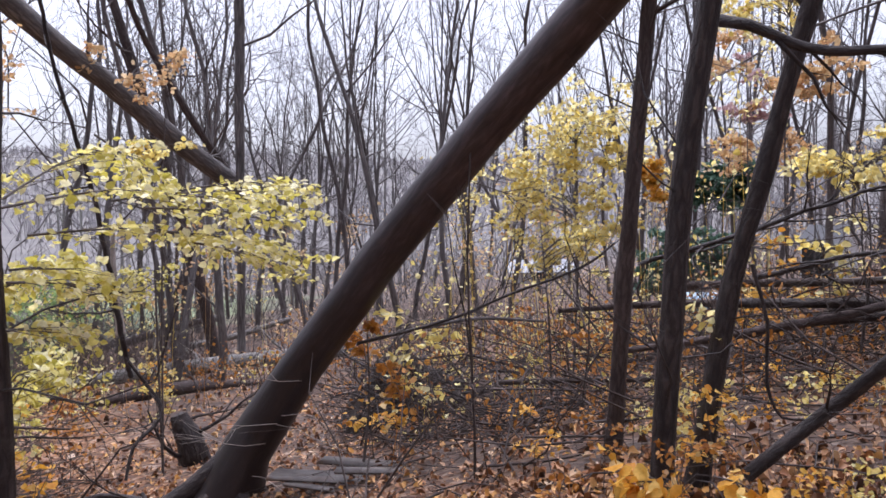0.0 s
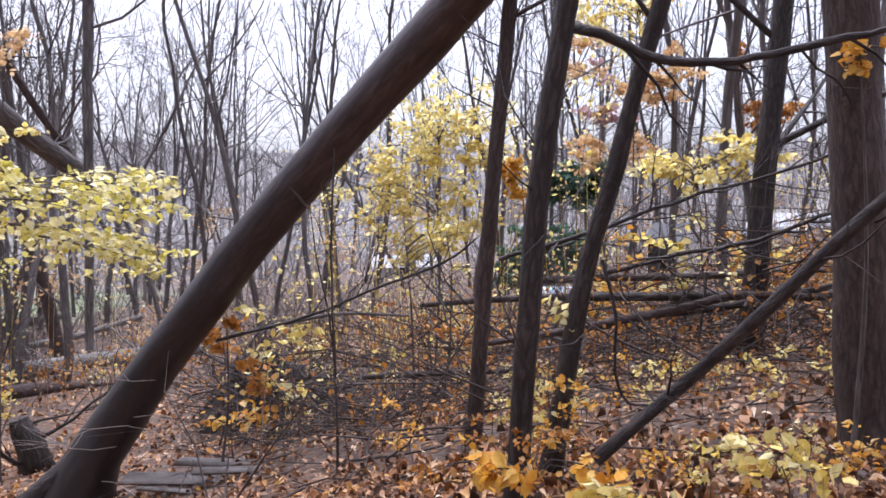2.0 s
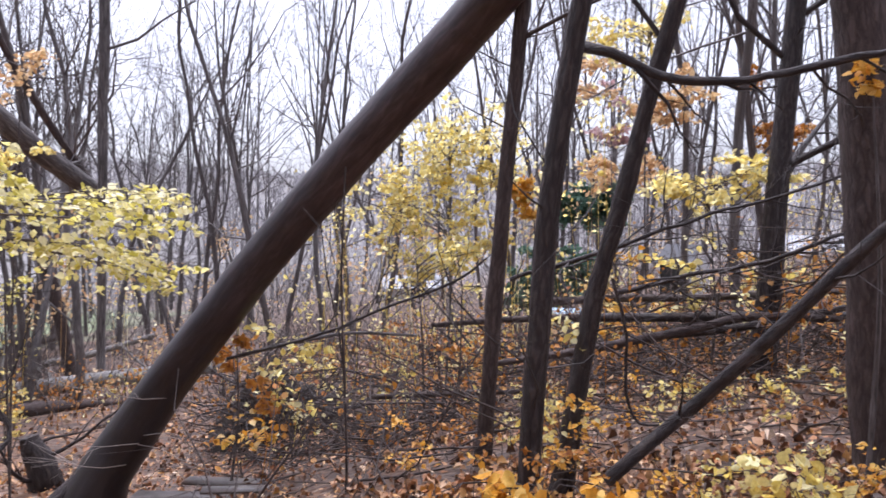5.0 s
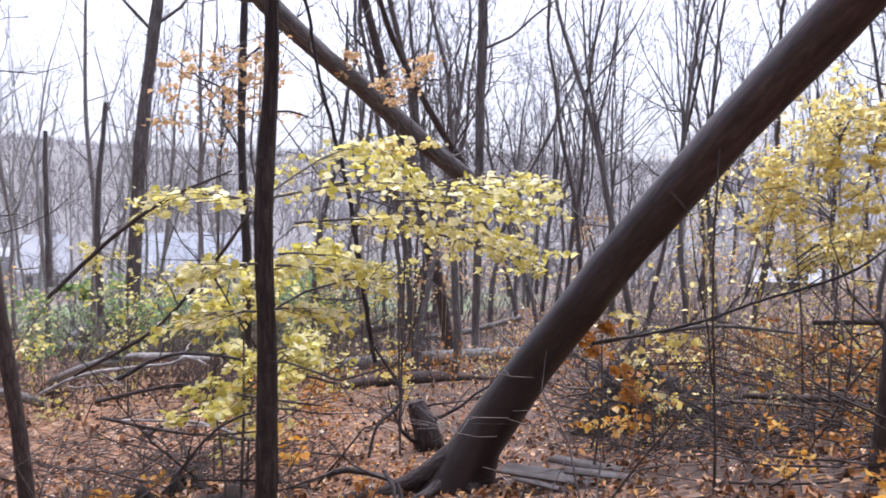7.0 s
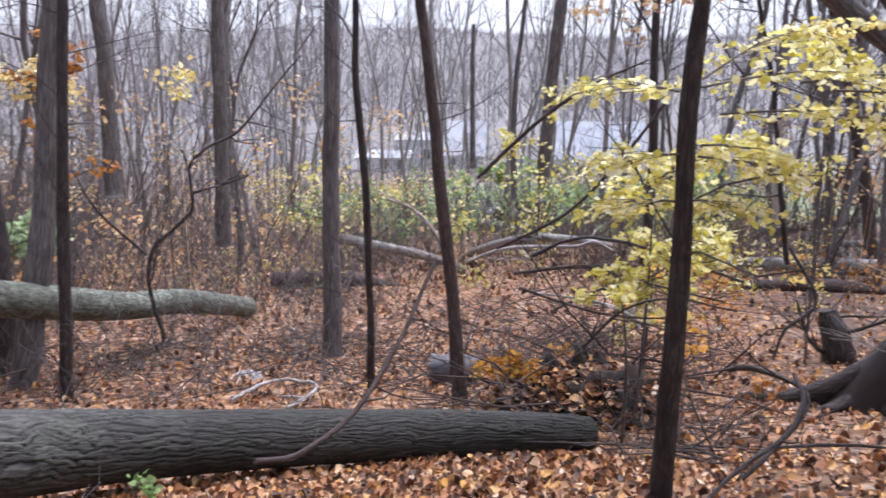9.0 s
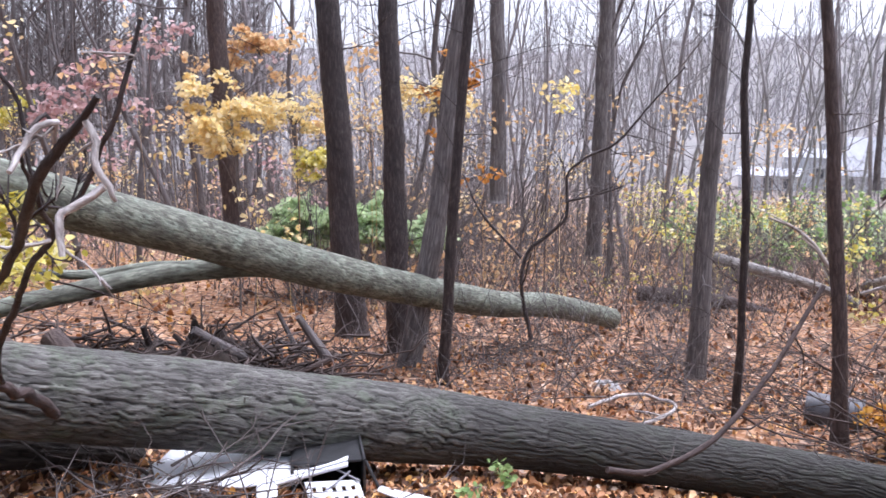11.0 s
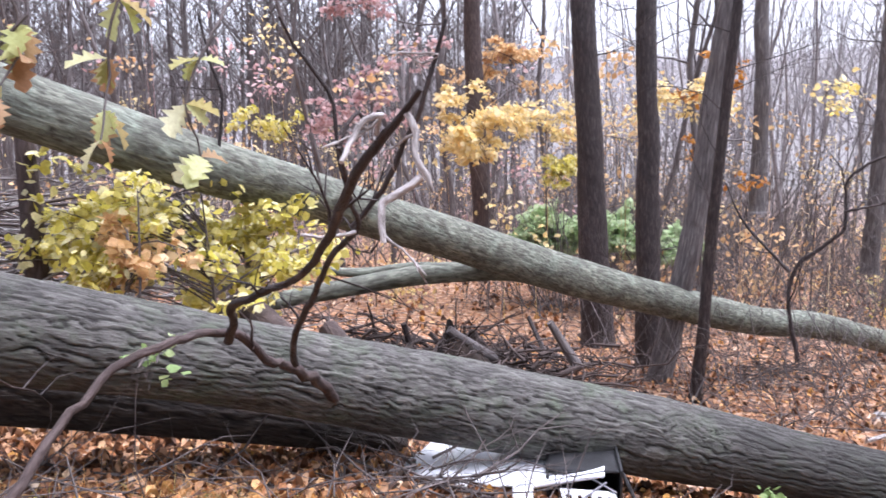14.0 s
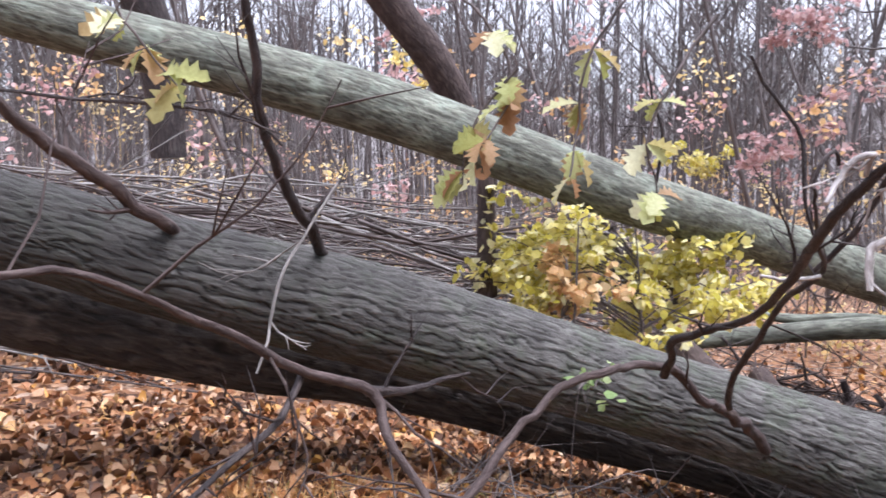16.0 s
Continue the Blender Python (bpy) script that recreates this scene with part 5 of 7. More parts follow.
# ---------------------------------------------------------------- the wood all round: bare trees, copied
rs = np.random.RandomState(7)
kinds = []
for k in range(16):
    # odd kinds take the bark with haze painted in
    wood = BARK_HAZED if k % 2 else BARK_FAR
    g, gl = Geo(), Geo()
    h = 17 + 6 * rs.rand()
    p, r, d = [np.array([0, 0, -0.3])], [0.13], unit([rs.normal(0, 0.03), rs.normal(0, 0.03), 1])
    while p[-1][2] < h:
        d = unit(d * [0.93, 0.93, 1.0] + rs.normal(0, 0.085, 3) * [1, 1, 0.2])
        p.append(p[-1] + d * 1.6)
        r.append(max(0.13 * (1 - p[-1][2] / (h * 1.15)), 0.02))
    line, lr = tube(g, p, r, 8, 0.8, rough=0.08, seed=k)
    fine = k % 4 < 2
    # some stems fork low into two or three; then ascending limbs, and fine side twigs
    forks = (0, 2, 1, 0, 1, 3, 0, 2)[(k // 2) % 8]
    for i in range(forks):
        j = int((0.3 + 0.1 * i + 0.1 * rs.rand()) * (len(line) - 1))
        a = rs.rand() * 6.283
        limb(gl, rs, line[j], [math.cos(a) * 0.25, math.sin(a) * 0.25, 1.4], h * (0.55 + 0.15 * rs.rand()), lr[j] * 0.55, 2, 5, 0.3, 0.012, 1, 0.16)
    count, big = (15, 6) if fine else (11, 4)
    for i in range(count):
        main = i < big
        s = 0.3 + 0.5 * (i + rs.rand()) / big if main else 0.16 + 0.82 * (i - big + rs.rand()) / (count - big)
        j = int(s * (len(line) - 1))
        a = rs.rand() * 6.283
        w = [math.cos(a), math.sin(a), 1.3 if main else 0.3 + 0.5 * s]
        ln = h * (0.42 * (1.25 - s) if main else 0.24 * (1.2 - s)) * (0.6 + 0.6 * rs.rand())
        limb(gl, rs, line[j], w, ln, max(lr[j] * (0.5 if main else 0.34), 0.018), 2 if fine else 1, 4, 0.2 if main else 0.1, 0.009 if fine else 0.015, 1, 0.3)
    ob = thing("tree", (0, 0, 0), "tall bare grey-brown woodland tree", "tree", TREES)
    part("trunk", g, wood, ob)
    part("crown", gl, wood, ob, kind="stuff")
    kinds.append(ob)
n, placed = 0, set()
for k in range(1400):
    yaw = radians(-62 + 240 * rs.rand())
    dist = 13 + 55 * rs.rand() ** 0.9
    if radians(-24) < yaw < radians(22) and dist < 19:
        continue
    if yaw > radians(70) and dist < 24:
        continue
    if yaw < radians(-4) and rs.rand() < 0.15 or radians(44) < yaw < radians(76) and dist < 34 and rs.rand() < 0.7:
        continue
    open_view = radians(20) < yaw < radians(52)
    if open_view and (rs.rand() < 0.45 or dist < 20):
        continue
    x, y = -math.sin(yaw) * dist, math.cos(yaw) * dist
    wide, tall = (0.5 + 0.3 * rs.rand() + 0.004 * dist, 0.52 + 0.24 * rs.rand() + 0.004 * dist) if yaw < radians(62) else (0.4 + 0.32 * rs.rand() + 0.004 * dist, 0.75 + 0.35 * rs.rand())
    m = Matrix.Translation((x, y, float(ground_z(x, y)))) @ Matrix.Rotation(rs.rand() * 6.283, 4, "Z") @ Matrix.Rotation(rs.normal(0, 0.03), 4, "X") @ Matrix.Diagonal((wide, wide, tall, 1))
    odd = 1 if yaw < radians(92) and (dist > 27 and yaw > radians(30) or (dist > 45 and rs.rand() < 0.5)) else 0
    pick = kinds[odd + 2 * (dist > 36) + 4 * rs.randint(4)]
    if pick not in placed:
        placed.add(pick)
        pick.matrix_basis = m @ Matrix.Diagonal((1 / m.to_scale()[0], 1 / m.to_scale()[1], 1 / m.to_scale()[2], 1))
    else:
        copy_thing(pick, m)
    n += 1
    if n >= 345:
        break

# far woods beyond: haze painted pale over the valley, darker up the slope
g, g_up = Geo(), Geo()
for k in range(1050):
    yaw, dist = radians(-65 + 245 * rs.rand()), 60 + 190 * rs.rand()
    if k >= 470:
        yaw, dist = radians(82 + 90 * rs.rand()), 42 + 70 * rs.rand()
    if radians(28) < yaw < radians(52) and dist < 85:
        continue
    gf = g_up if k >= 470 else g
    x, y = -math.sin(yaw) * dist, math.cos(yaw) * dist
    z = float(ground_z(x, y))
    h = 13 + 9 * rs.rand()
    top = np.array([x + rs.normal(0, 0.5), y + rs.normal(0, 0.5), z + h])
    gf.stick([(x, y, z - 0.3), ((x + top[0]) / 2 + rs.normal(0, 0.2), (y + top[1]) / 2, z + h / 2), top], [0.12, 0.09, 0.03], 3)
    for i in range(10):
        s = 0.25 + 0.7 * rs.rand()
        a = rs.rand() * 6.283
        o = np.array([x, y, z]) + (top - [x, y, z]) * s
        e = o + np.array([math.cos(a), math.sin(a), 1.1]) * h * 0.24 * (1.25 - s)
        gf.stick([o, e], [0.05, 0.02], 3)
        for q in range(3):
            e2 = o + (e - o) * 0.6 + rs.normal(0, 0.8, 3) + [0, 0, 0.9]
            gf.stick([o + (e - o) * 0.5, e2], [0.03, 0.012], 3)
solo("far_woods", g, BARK_HAZED, "distant leafless woods over the valley", "woods", kind="stuff")
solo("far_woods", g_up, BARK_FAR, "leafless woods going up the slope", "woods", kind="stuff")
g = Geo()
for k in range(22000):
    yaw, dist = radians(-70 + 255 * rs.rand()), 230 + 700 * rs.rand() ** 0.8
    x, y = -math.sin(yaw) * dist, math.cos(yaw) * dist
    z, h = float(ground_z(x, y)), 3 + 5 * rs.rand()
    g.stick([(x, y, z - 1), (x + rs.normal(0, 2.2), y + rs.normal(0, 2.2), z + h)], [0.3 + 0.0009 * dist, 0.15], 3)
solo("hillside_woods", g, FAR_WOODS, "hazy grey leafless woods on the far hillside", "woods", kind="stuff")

# ---------------------------------------------------------------- leaf litter
rs = np.random.RandomState(21)
g = Geo()
for lo, hi, per in ((1.2, 6.0, 640), (6.0, 13.0, 170), (13.0, 26.0, 24)):
    y0, y1 = radians(-55), radians(165)
    area = (y1 - y0) * (hi * hi - lo * lo) / 2
    m = int(area * per)
    yaw = y0 + (y1 - y0) * rs.rand(m)
    rad = np.sqrt(lo * lo + (hi * hi - lo * lo) * rs.rand(m))
    # thinner cover round the leaning tree, in patches
    thin = (yaw < radians(27)) & (rad > 4.2)
    ok = ~thin | (vnoise(-np.sin(yaw) * rad * 1.1 + 60, np.cos(yaw) * rad * 1.1 + 60, 17, 256) + 0.5 * rs.rand(m) > 0.4)
    yaw, rad = yaw[ok], rad[ok]
    m = len(yaw)
    x, y = -np.sin(yaw) * rad, np.cos(yaw) * rad
    c = np.stack([x, y, ground_z(x, y) + 0.012 + 0.03 * rs.rand(m)], -1)
    a = rs.rand(m) * 6.283
    ah = np.stack([np.cos(a), np.sin(a), rs.normal(0, 0.2, m)], -1)
    nn = np.stack([rs.normal(0, 0.42, m), rs.normal(0, 0.42, m), np.ones(m)], -1)
    leaves(g, c, ah, nn, (0.03 + 0.065 * rs.rand(m) ** 1.7) * (1 + (lo > 10) * 0.6), rs, 0.8, 0.8)
m = 9000
yaw, rad = rs.rand(m) * 2 * np.pi, 6.5 * np.sqrt(rs.rand(m))
ok = (rad < 1.3) | (np.cos(yaw - radians(235)) > 0.26)
yaw, rad = yaw[ok], rad[ok]
m = len(yaw)
x, y = -np.sin(yaw) * rad, np.cos(yaw) * rad
leaves(g, np.stack([x, y, ground_z(x, y) + 0.012 + 0.03 * rs.rand(m)], -1), rs.normal(0, 1, (m, 3)) * [1, 1, 0.2], rs.normal(0, 0.3, (m, 3)) + [0, 0, 1.0], 0.04 + 0.05 * rs.rand(m), rs, 0.8)
solo("leaf_litter", g, LITTER, "thick litter of brown, orange and tan fallen leaves", "leaves", kind="stuff")

# ---------------------------------------------------------------- leafy saplings and shrubs
SHRUBS = "leafy saplings"


def near_lean(x, y):
    """The bare ground round the foot of the leaning tree and uphill of it."""
    a = math.degrees(math.atan2(-x, y))
    return 7 < a < 25 and math.hypot(x, y) < 15.5


def shed_gap(x, y):
    """The open lane through the undergrowth to the garden shed."""
    a = math.degrees(math.atan2(-x, y))
    return -29.5 < a < -22.5 and math.hypot(x, y) < 23


def cloud(centre, half_w, half_h, mat, label, seed, sprays=12, leaf=0.085, per=7, twigs=7, wood=BARK_TWIG, name="sapling", parent=None, flat=0.6, depth=0.7, stem_r=0.018, clump=5):
    """A sapling: a thin stem from the ground, boughs through a rounded space, leaves along them."""
    rs = np.random.RandomState(seed)
    c = np.array(centre)
    away = unit(np.array([c[0], c[1], 0.0]))
    right = np.array([away[1], -away[0], 0.0])
    gw, gl = Geo(), Geo()
    gz = float(ground_z(c[0], c[1]))
    foot = np.array([c[0], c[1], gz - 0.05]) + rs.normal(0, 0.12, 3) * [1, 1, 0]
    top = c + [0, 0, half_h * 0.7]
    if parent is None:
        tube(gw, [foot, (foot + top) / 2 + rs.normal(0, 0.06, 3), top], [stem_r, stem_r * 0.7, stem_r * 0.25], 6, 0.3, rough=0.1, cap=False)
    many = max(3, sprays // clump)
    knots = unit(rs.normal(0, 1, (many, 3))) * (0.25 + 0.85 * rs.rand(many, 1))
    for k in range(sprays):
        q = knots[rs.randint(len(knots))] + rs.normal(0, 0.16, 3)
        o = c + right * q[0] * half_w * 0.7 + away * q[1] * half_w * depth * 0.5 + [0, 0, q[2] * half_h]
        w = unit(right * (q[0] + rs.normal(0, 0.5)) + away * rs.normal(0, 0.7) + [0, 0, rs.normal(0, 0.25)])
        ln = min(half_w, 0.9) * (0.35 + 0.45 * rs.rand())
        if parent is None:
            axis = foot + (top - foot) * np.clip((o[2] - 0.25 * half_w - foot[2]) / max(top[2] - foot[2], 0.1), 0.05, 0.98)
            gw.stick([axis, (axis + o) / 2 + [0, 0, 0.04], o], [stem_r * 0.4, stem_r * 0.33, stem_r * 0.28], 4)
        spray(gw, gl, rs, o, o + w * ln, ln * 0.55, twigs, leaf, per, r0=max(0.005, stem_r * 0.3), sag=0.06, flat=flat)
    ob = parent or thing(name, foot, label, "shrub", SHRUBS)
    part("stem" if parent is None else "bough", gw, wood, ob, kind="stuff")
    part("foliage", gl, mat, ob, label if parent else "", kind="stuff", smooth=False)
    return ob


def boughs(parent, ends, mat, seed, leaf=0.085, per=9, twigs=14, reach=0.8, label="yellow-green leaves"):
    rs = np.random.RandomState(seed)
    gw, gl = Geo(), Geo()
    for a, b in ends:
        spray(gw, gl, rs, a, b, reach, twigs, leaf, per, r0=0.007, sag=0.04, flat=0.14, gap=0.06, tilt=0.75)
    part("bough", gw, BARK_TWIG, parent, kind="stuff")
    part("foliage", gl, mat, parent, label, kind="stuff", smooth=False)


boughs(stems[38], (((-2.0, 3.66, 1.62), (-1.46, 4.52, 1.7)), ((-1.69, 4.12, 1.65), (-0.81, 5.18, 1.65)), ((-1.56, 4.49, 1.68), (-0.87, 5.47, 1.53)), ((-1.58, 4.27, 1.61), (-0.93, 4.96, 1.48)), ((-1.52, 4.82, 1.72), (-0.96, 5.66, 1.73)), ((-1.95, 3.79, 1.49), (-1.42, 4.64, 1.44)), ((-1.52, 4.4, 1.48), (-0.9, 5.27, 1.25)), ((-1.45, 4.63, 1.41), (-1.01, 5.35, 1.15)), ((-1.74, 4.53, 1.46), (-1.17, 5.52, 1.3)), ((-1.99, 3.66, 1.28), (-1.83, 4.39, 1.14)), ((-2.03, 3.76, 1.33), (-1.94, 4.24, 1.28)), ((-2.07, 3.62, 1.29), (-2.48, 3.73, 1.21)), ((-2.08, 3.61, 1.05), (-2.57, 3.79, 0.97)), ((-2.0, 3.65, 1.06), (-2.04, 4.08, 0.98)), ((-1.99, 3.66, 1.66), (-1.84, 4.39, 1.93)), ((-1.91, 4.47, 2.02), (-1.72, 4.75, 1.78)), ((-2.09, 3.61, 1.6), (-2.64, 3.86, 1.63))), LEAF_PALEYG, 201, 0.052, 10, 17, 0.42)
cloud((-4.79, 8.37, -0.25), 0.71, 0.76, LEAF_YELLOWGREEN, "young tree with yellow-green leaves low down", 202, 15, 0.085, 7)
cloud((-3.61, 6.11, 0.88), 0.55, 0.3, LEAF_YELLOWGREEN, "low yellow-green leafy shrub by the slim tree", 271, 9, 0.075, 7, twigs=6, flat=0.3)
cloud((-3.53, 6.39, 0.17), 0.5, 0.4, LEAF_YELLOWGREEN, "low yellow-green leafy shrub by the slim tree", 272, 10, 0.075, 7, twigs=6, flat=0.3)
cloud((-3.63, 5.63, -0.02), 0.4, 0.25, LEAF_YELLOWGREEN, "low yellow-green leafy shrub by the slim tree", 273, 6, 0.075, 7, twigs=6, flat=0.3)
cloud((-2.19, 4.54, 1.18), 0.28, 0.14, LEAF_YELLOWGREEN, "sprays of yellow-green leaves", 203, 5, 0.06, 8, parent=stems[38])
cloud((-8.24, 12.59, 1.16), 1.26, 0.90, LEAF_YELLOWGREEN, "thin shrub with few yellow-green leaves", 204, 10, 0.09, 5)
cloud((-5.69, 16.06, 0.13), 0.83, 0.60, LEAF_YELLOWGREEN, "thin shrub with green and yellow leaves", 205, 8, 0.09, 6)
cloud((-5.50, 9.00, 3.21), 1.12, 0.88, LEAF_PEACH, "thin sapling with scattered pale orange leaves", 206, 26, 0.075, 5, twigs=5)
cloud((-3.98, 11.89, 3.48), 1.26, 0.45, LEAF_PEACH, "sapling with pale orange leaves", 207, 9, 0.085, 6)
cloud((-3.73, 10.39, 2.40), 0.50, 0.46, LEAF_YELLOW, "sapling with yellow leaves", 208, 6, 0.085, 6)
yellow_tree = cloud((1.78, 10.80, 2.15), 1.3, 1.1, LEAF_YELLOW, "young tree full of bright yellow leaves", 209, 44, 0.07, 5, wood=BARK_GREY, stem_r=0.02, clump=1, flat=0.8)
cloud((1.6, 10.44, 2.53), 0.7, 0.3, LEAF_YELLOW, "bright yellow leaves", 261, 14, 0.07, 5, parent=yellow_tree, clump=1, flat=0.8)
cloud((2.07, 10.36, 2.23), 0.5, 0.5, LEAF_YELLOW, "bright yellow leaves", 262, 16, 0.07, 5, parent=yellow_tree, clump=1, flat=0.8)
cloud((1.24, 10.49, 2.02), 0.5, 0.5, LEAF_YELLOW, "bright yellow leaves", 263, 14, 0.07, 5, parent=yellow_tree, clump=1, flat=0.8)
cloud((1.08, 10.51, 1.44), 0.45, 0.4, LEAF_YELLOW, "bright yellow leaves", 264, 12, 0.07, 5, parent=yellow_tree, clump=1, flat=0.8)
cloud((2.21, 10.33, 1.5), 0.3, 0.4, LEAF_YELLOW, "bright yellow leaves", 265, 9, 0.07, 5, parent=yellow_tree, clump=1, flat=0.8)
cloud((1.44, 10.47, 0.92), 0.6, 0.3, LEAF_YELLOW, "bright yellow leaves", 266, 12, 0.07, 5, parent=yellow_tree, clump=1, flat=0.8)
cloud((6.65, 17.76, 4.38), 1.1, 1.0, LEAF_PEACH, "far young tree with faded orange leaves", 267, 16, 0.13, 6, wood=BARK_GREY)
cloud((7.32, 18.58, 2.69), 1.2, 0.9, LEAF_PEACH, "far young tree with pale orange leaves", 268, 16, 0.13, 6, wood=BARK_GREY)
cloud((7.12, 15.4, 3.69), 0.8, 1.0, LEAF_PEACH, "young tree with faded orange leaves behind the stems", 269, 12, 0.13, 6, wood=BARK_GREY)
cloud((2.74, 10.08, 1.70), 0.26, 0.44, LEAF_GOLD, "small tree with orange-gold leaves", 210, 9, 0.08, 8)
cloud((4.32, 8.40, 1.86), 0.67, 0.39, LEAF_YELLOW, "sapling with golden yellow leaves", 211, 22, 0.08, 7)
cloud((5.07, 11.91, 4.20), 0.79, 0.72, LEAF_YELLOW, "tall sapling with yellow leaves", 212, 18, 0.09, 6)
cloud((3.96, 4.71, 3.17), 0.57, 0.22, LEAF_GOLD, "golden leafy sprays on a sapling", 213, 9, 0.075, 6, twigs=6)
cloud((3.21, 4.28, 2.42), 0.18, 0.09, LEAF_GOLD, "small cluster of golden leaves on a stem", 214, 4, 0.06, 6, twigs=5)
cloud((3.41, 3.87, 1.60), 0.30, 0.21, LEAF_YELLOW, "sapling with few large yellow leaves", 215, 4, 0.08, 4, twigs=4)
cloud((12.33, 20.53, 4.42), 2.02, 1.37, LEAF_ORANGE, "distant young tree with orange leaves", 216, 16, 0.16, 6)
cloud((9.02, 24.33, 4.38), 1.09, 1.72, LEAF_PINK, "distant young tree with pale reddish leaves", 217, 12, 0.16, 6)
cloud((5.99, 6.66, 2.94), 0.58, 0.76, LEAF_GREEN, "young tree with sparse dull green foliage", 218, 9, 0.07, 6)
cloud((-5.35, 6.4, -1.3), 0.55, 0.3, LEAF_RUST, "low bush with orange-gold leaves by the log's end", 219, 22, 0.065, 9)
cloud((-14.14, 5.05, 1.61), 0.93, 1.07, LEAF_ORANGE, "sapling with orange leaves beyond the logs", 220, 10, 0.1, 6)
cloud((-16.64, 1.36, 1.30), 1.12, 0.70, LEAF_PALEGOLD, "golden-leaved boughs at the dark trunk", 221, 26, 0.12, 9, wood=BARK_GREY, stem_r=0.012)
cloud((-15.64, 1.28, 1.03), 0.72, 0.53, LEAF_PALEGOLD, "sapling with pale gold leaves hanging low", 251, 14, 0.12, 8, wood=BARK_GREY, stem_r=0.012)
cloud((-16.91, 2.99, 0.37), 0.47, 0.59, LEAF_YELLOWGREEN, "slim sapling with yellow-green leaves", 252, 12, 0.11, 8, wood=BARK_GREY, stem_r=0.012)
cloud((-17.46, 2.76, 1.71), 0.84, 0.90, LEAF_PALEGOLD, "sapling with pale yellow leaves", 222, 18, 0.11, 6)
cloud((-15.19, 5.42, 1.75), 1.16, 0.70, LEAF_PALEGOLD, "sapling with yellow leaves among dark trunks", 223, 22, 0.1, 6)
cloud((-20.05, 2.37, 3.20), 1.01, 0.60, LEAF_PEACH, "tall sapling with pale orange leaves", 224, 16, 0.13, 8, wood=BARK_GREY)
cloud((-20.09, 1.99, 2.09), 1.49, 0.68, LEAF_PEACH, "thin sapling with faded orange leaves", 225, 9, 0.12, 4)
cloud((-6.02, -1.73, 0.70), 1.15, 0.50, LEAF_YELLOWGREEN, "dense yellow-leaved shrub behind the fallen trunk", 226, 48, 0.075, 8)
cloud((-6.67, -1.56, 0.48), 0.83, 0.40, LEAF_YELLOWGREEN, "yellow-leaved shrub behind the fallen trunk", 227, 26, 0.085, 8)
cloud((-5.44, -1.98, 0.90), 0.37, 0.45, LEAF_PEACH, "shrub with faded brown-orange leaves", 228, 9, 0.085, 5)
cloud((-17.07, -0.89, 2.93), 1.65, 1.65, LEAF_PINK, "young tree with pinkish red leaves", 229, 34, 0.12, 6)
cloud((-12.25, -7.28, 3.87), 0.62, 0.53, LEAF_PINK, "small tree with pinkish leaves", 230, 8, 0.11, 6)
cloud((-10.45, -5.32, 2.89), 0.87, 0.51, LEAF_YELLOW, "sapling with scattered yellow leaves", 231, 8, 0.1, 5)
cloud((-23.78, -4.16, 1.32), 1.59, 0.88, LEAF_YELLOWGREEN, "far shrub with yellow-green leaves", 232, 10, 0.16, 6)
cloud((-18.46, 2.86, -1.06), 0.98, 0.41, LEAF_FERN, "low spreading pale green bush", 233, 46, 0.16, 10, stem_r=0.008, clump=2, flat=0.22)
cloud((-17.68, 4.14, -1.14), 0.89, 0.40, LEAF_FERN, "low spreading pale green bush", 253, 40, 0.16, 10, stem_r=0.008, clump=2, flat=0.22)
cloud((-17.81, 5.51, -1.39), 0.65, 0.31, LEAF_FERN, "low spreading pale green bush", 254, 24, 0.16, 9, stem_r=0.008, clump=2, flat=0.22)
cloud((1.00, 3.52, 0.33), 0.31, 0.14, LEAF_GOLD, "small maple seedling with golden leaves", 234, 6, 0.085, 4, twigs=4, stem_r=0.006)
cloud((1.38, 3.17, 0.29), 0.22, 0.09, LEAF_YELLOW, "seedling with yellow-green leaves near the path", 235, 5, 0.08, 4, twigs=4, stem_r=0.006)
cloud((2.22, 3.51, 0.34), 0.35, 0.11, LEAF_YELLOW, "low seedlings with yellow leaves", 236, 6, 0.075, 4, twigs=4, stem_r=0.006)
cloud((1.57, 4.90, 0.90), 0.09, 0.21, LEAF_YELLOW, "thin stem with a few large yellow leaves", 237, 3, 0.08, 3, twigs=3, stem_r=0.006)
cloud((-10.42, 13.35, 0.97), 1.11, 0.76, LEAF_YELLOWGREEN, "thin shrub with yellowish leaves", 238, 8, 0.1, 5)
cloud((-22.82, 27.76, -1.81), 1.25, 0.50, LEAF_GREEN, "green garden bush near the houses", 239, 8, 0.25, 8)
cloud((-0.81, 8.30, -0.07), 0.50, 0.72, LEAF_ORANGE, "low sapling with orange leaves", 240, 5, 0.08, 6)
cloud((1.18, 9.87, 0.89), 0.90, 0.76, LEAF_YELLOW, "undergrowth shrub with small yellow leaves", 241, 9, 0.07, 5)
cloud((-3.29, -1.31, 0.56), 0.25, 0.21, LEAF_GREEN, "small green creeper leaves on a thin stem", 242, 4, 0.05, 3, twigs=3, stem_r=0.004)
cloud((-4.38, 1.69, -0.75), 0.18, 0.12, LEAF_GREEN, "small green seedling by the log", 243, 4, 0.05, 5, twigs=4, stem_r=0.004)
cloud((-14.29, 7.16, 1.87), 0.66, 0.27, LEAF_YELLOW, "few pale yellow leaves on a thin sapling", 244, 4, 0.1, 3)
cloud((8.52, 24.51, 1.98), 1.0, 0.55, NEEDLES, "dark green evergreen tree", 245, 90, 0.13, 12, twigs=9, stem_r=0.03, clump=2)
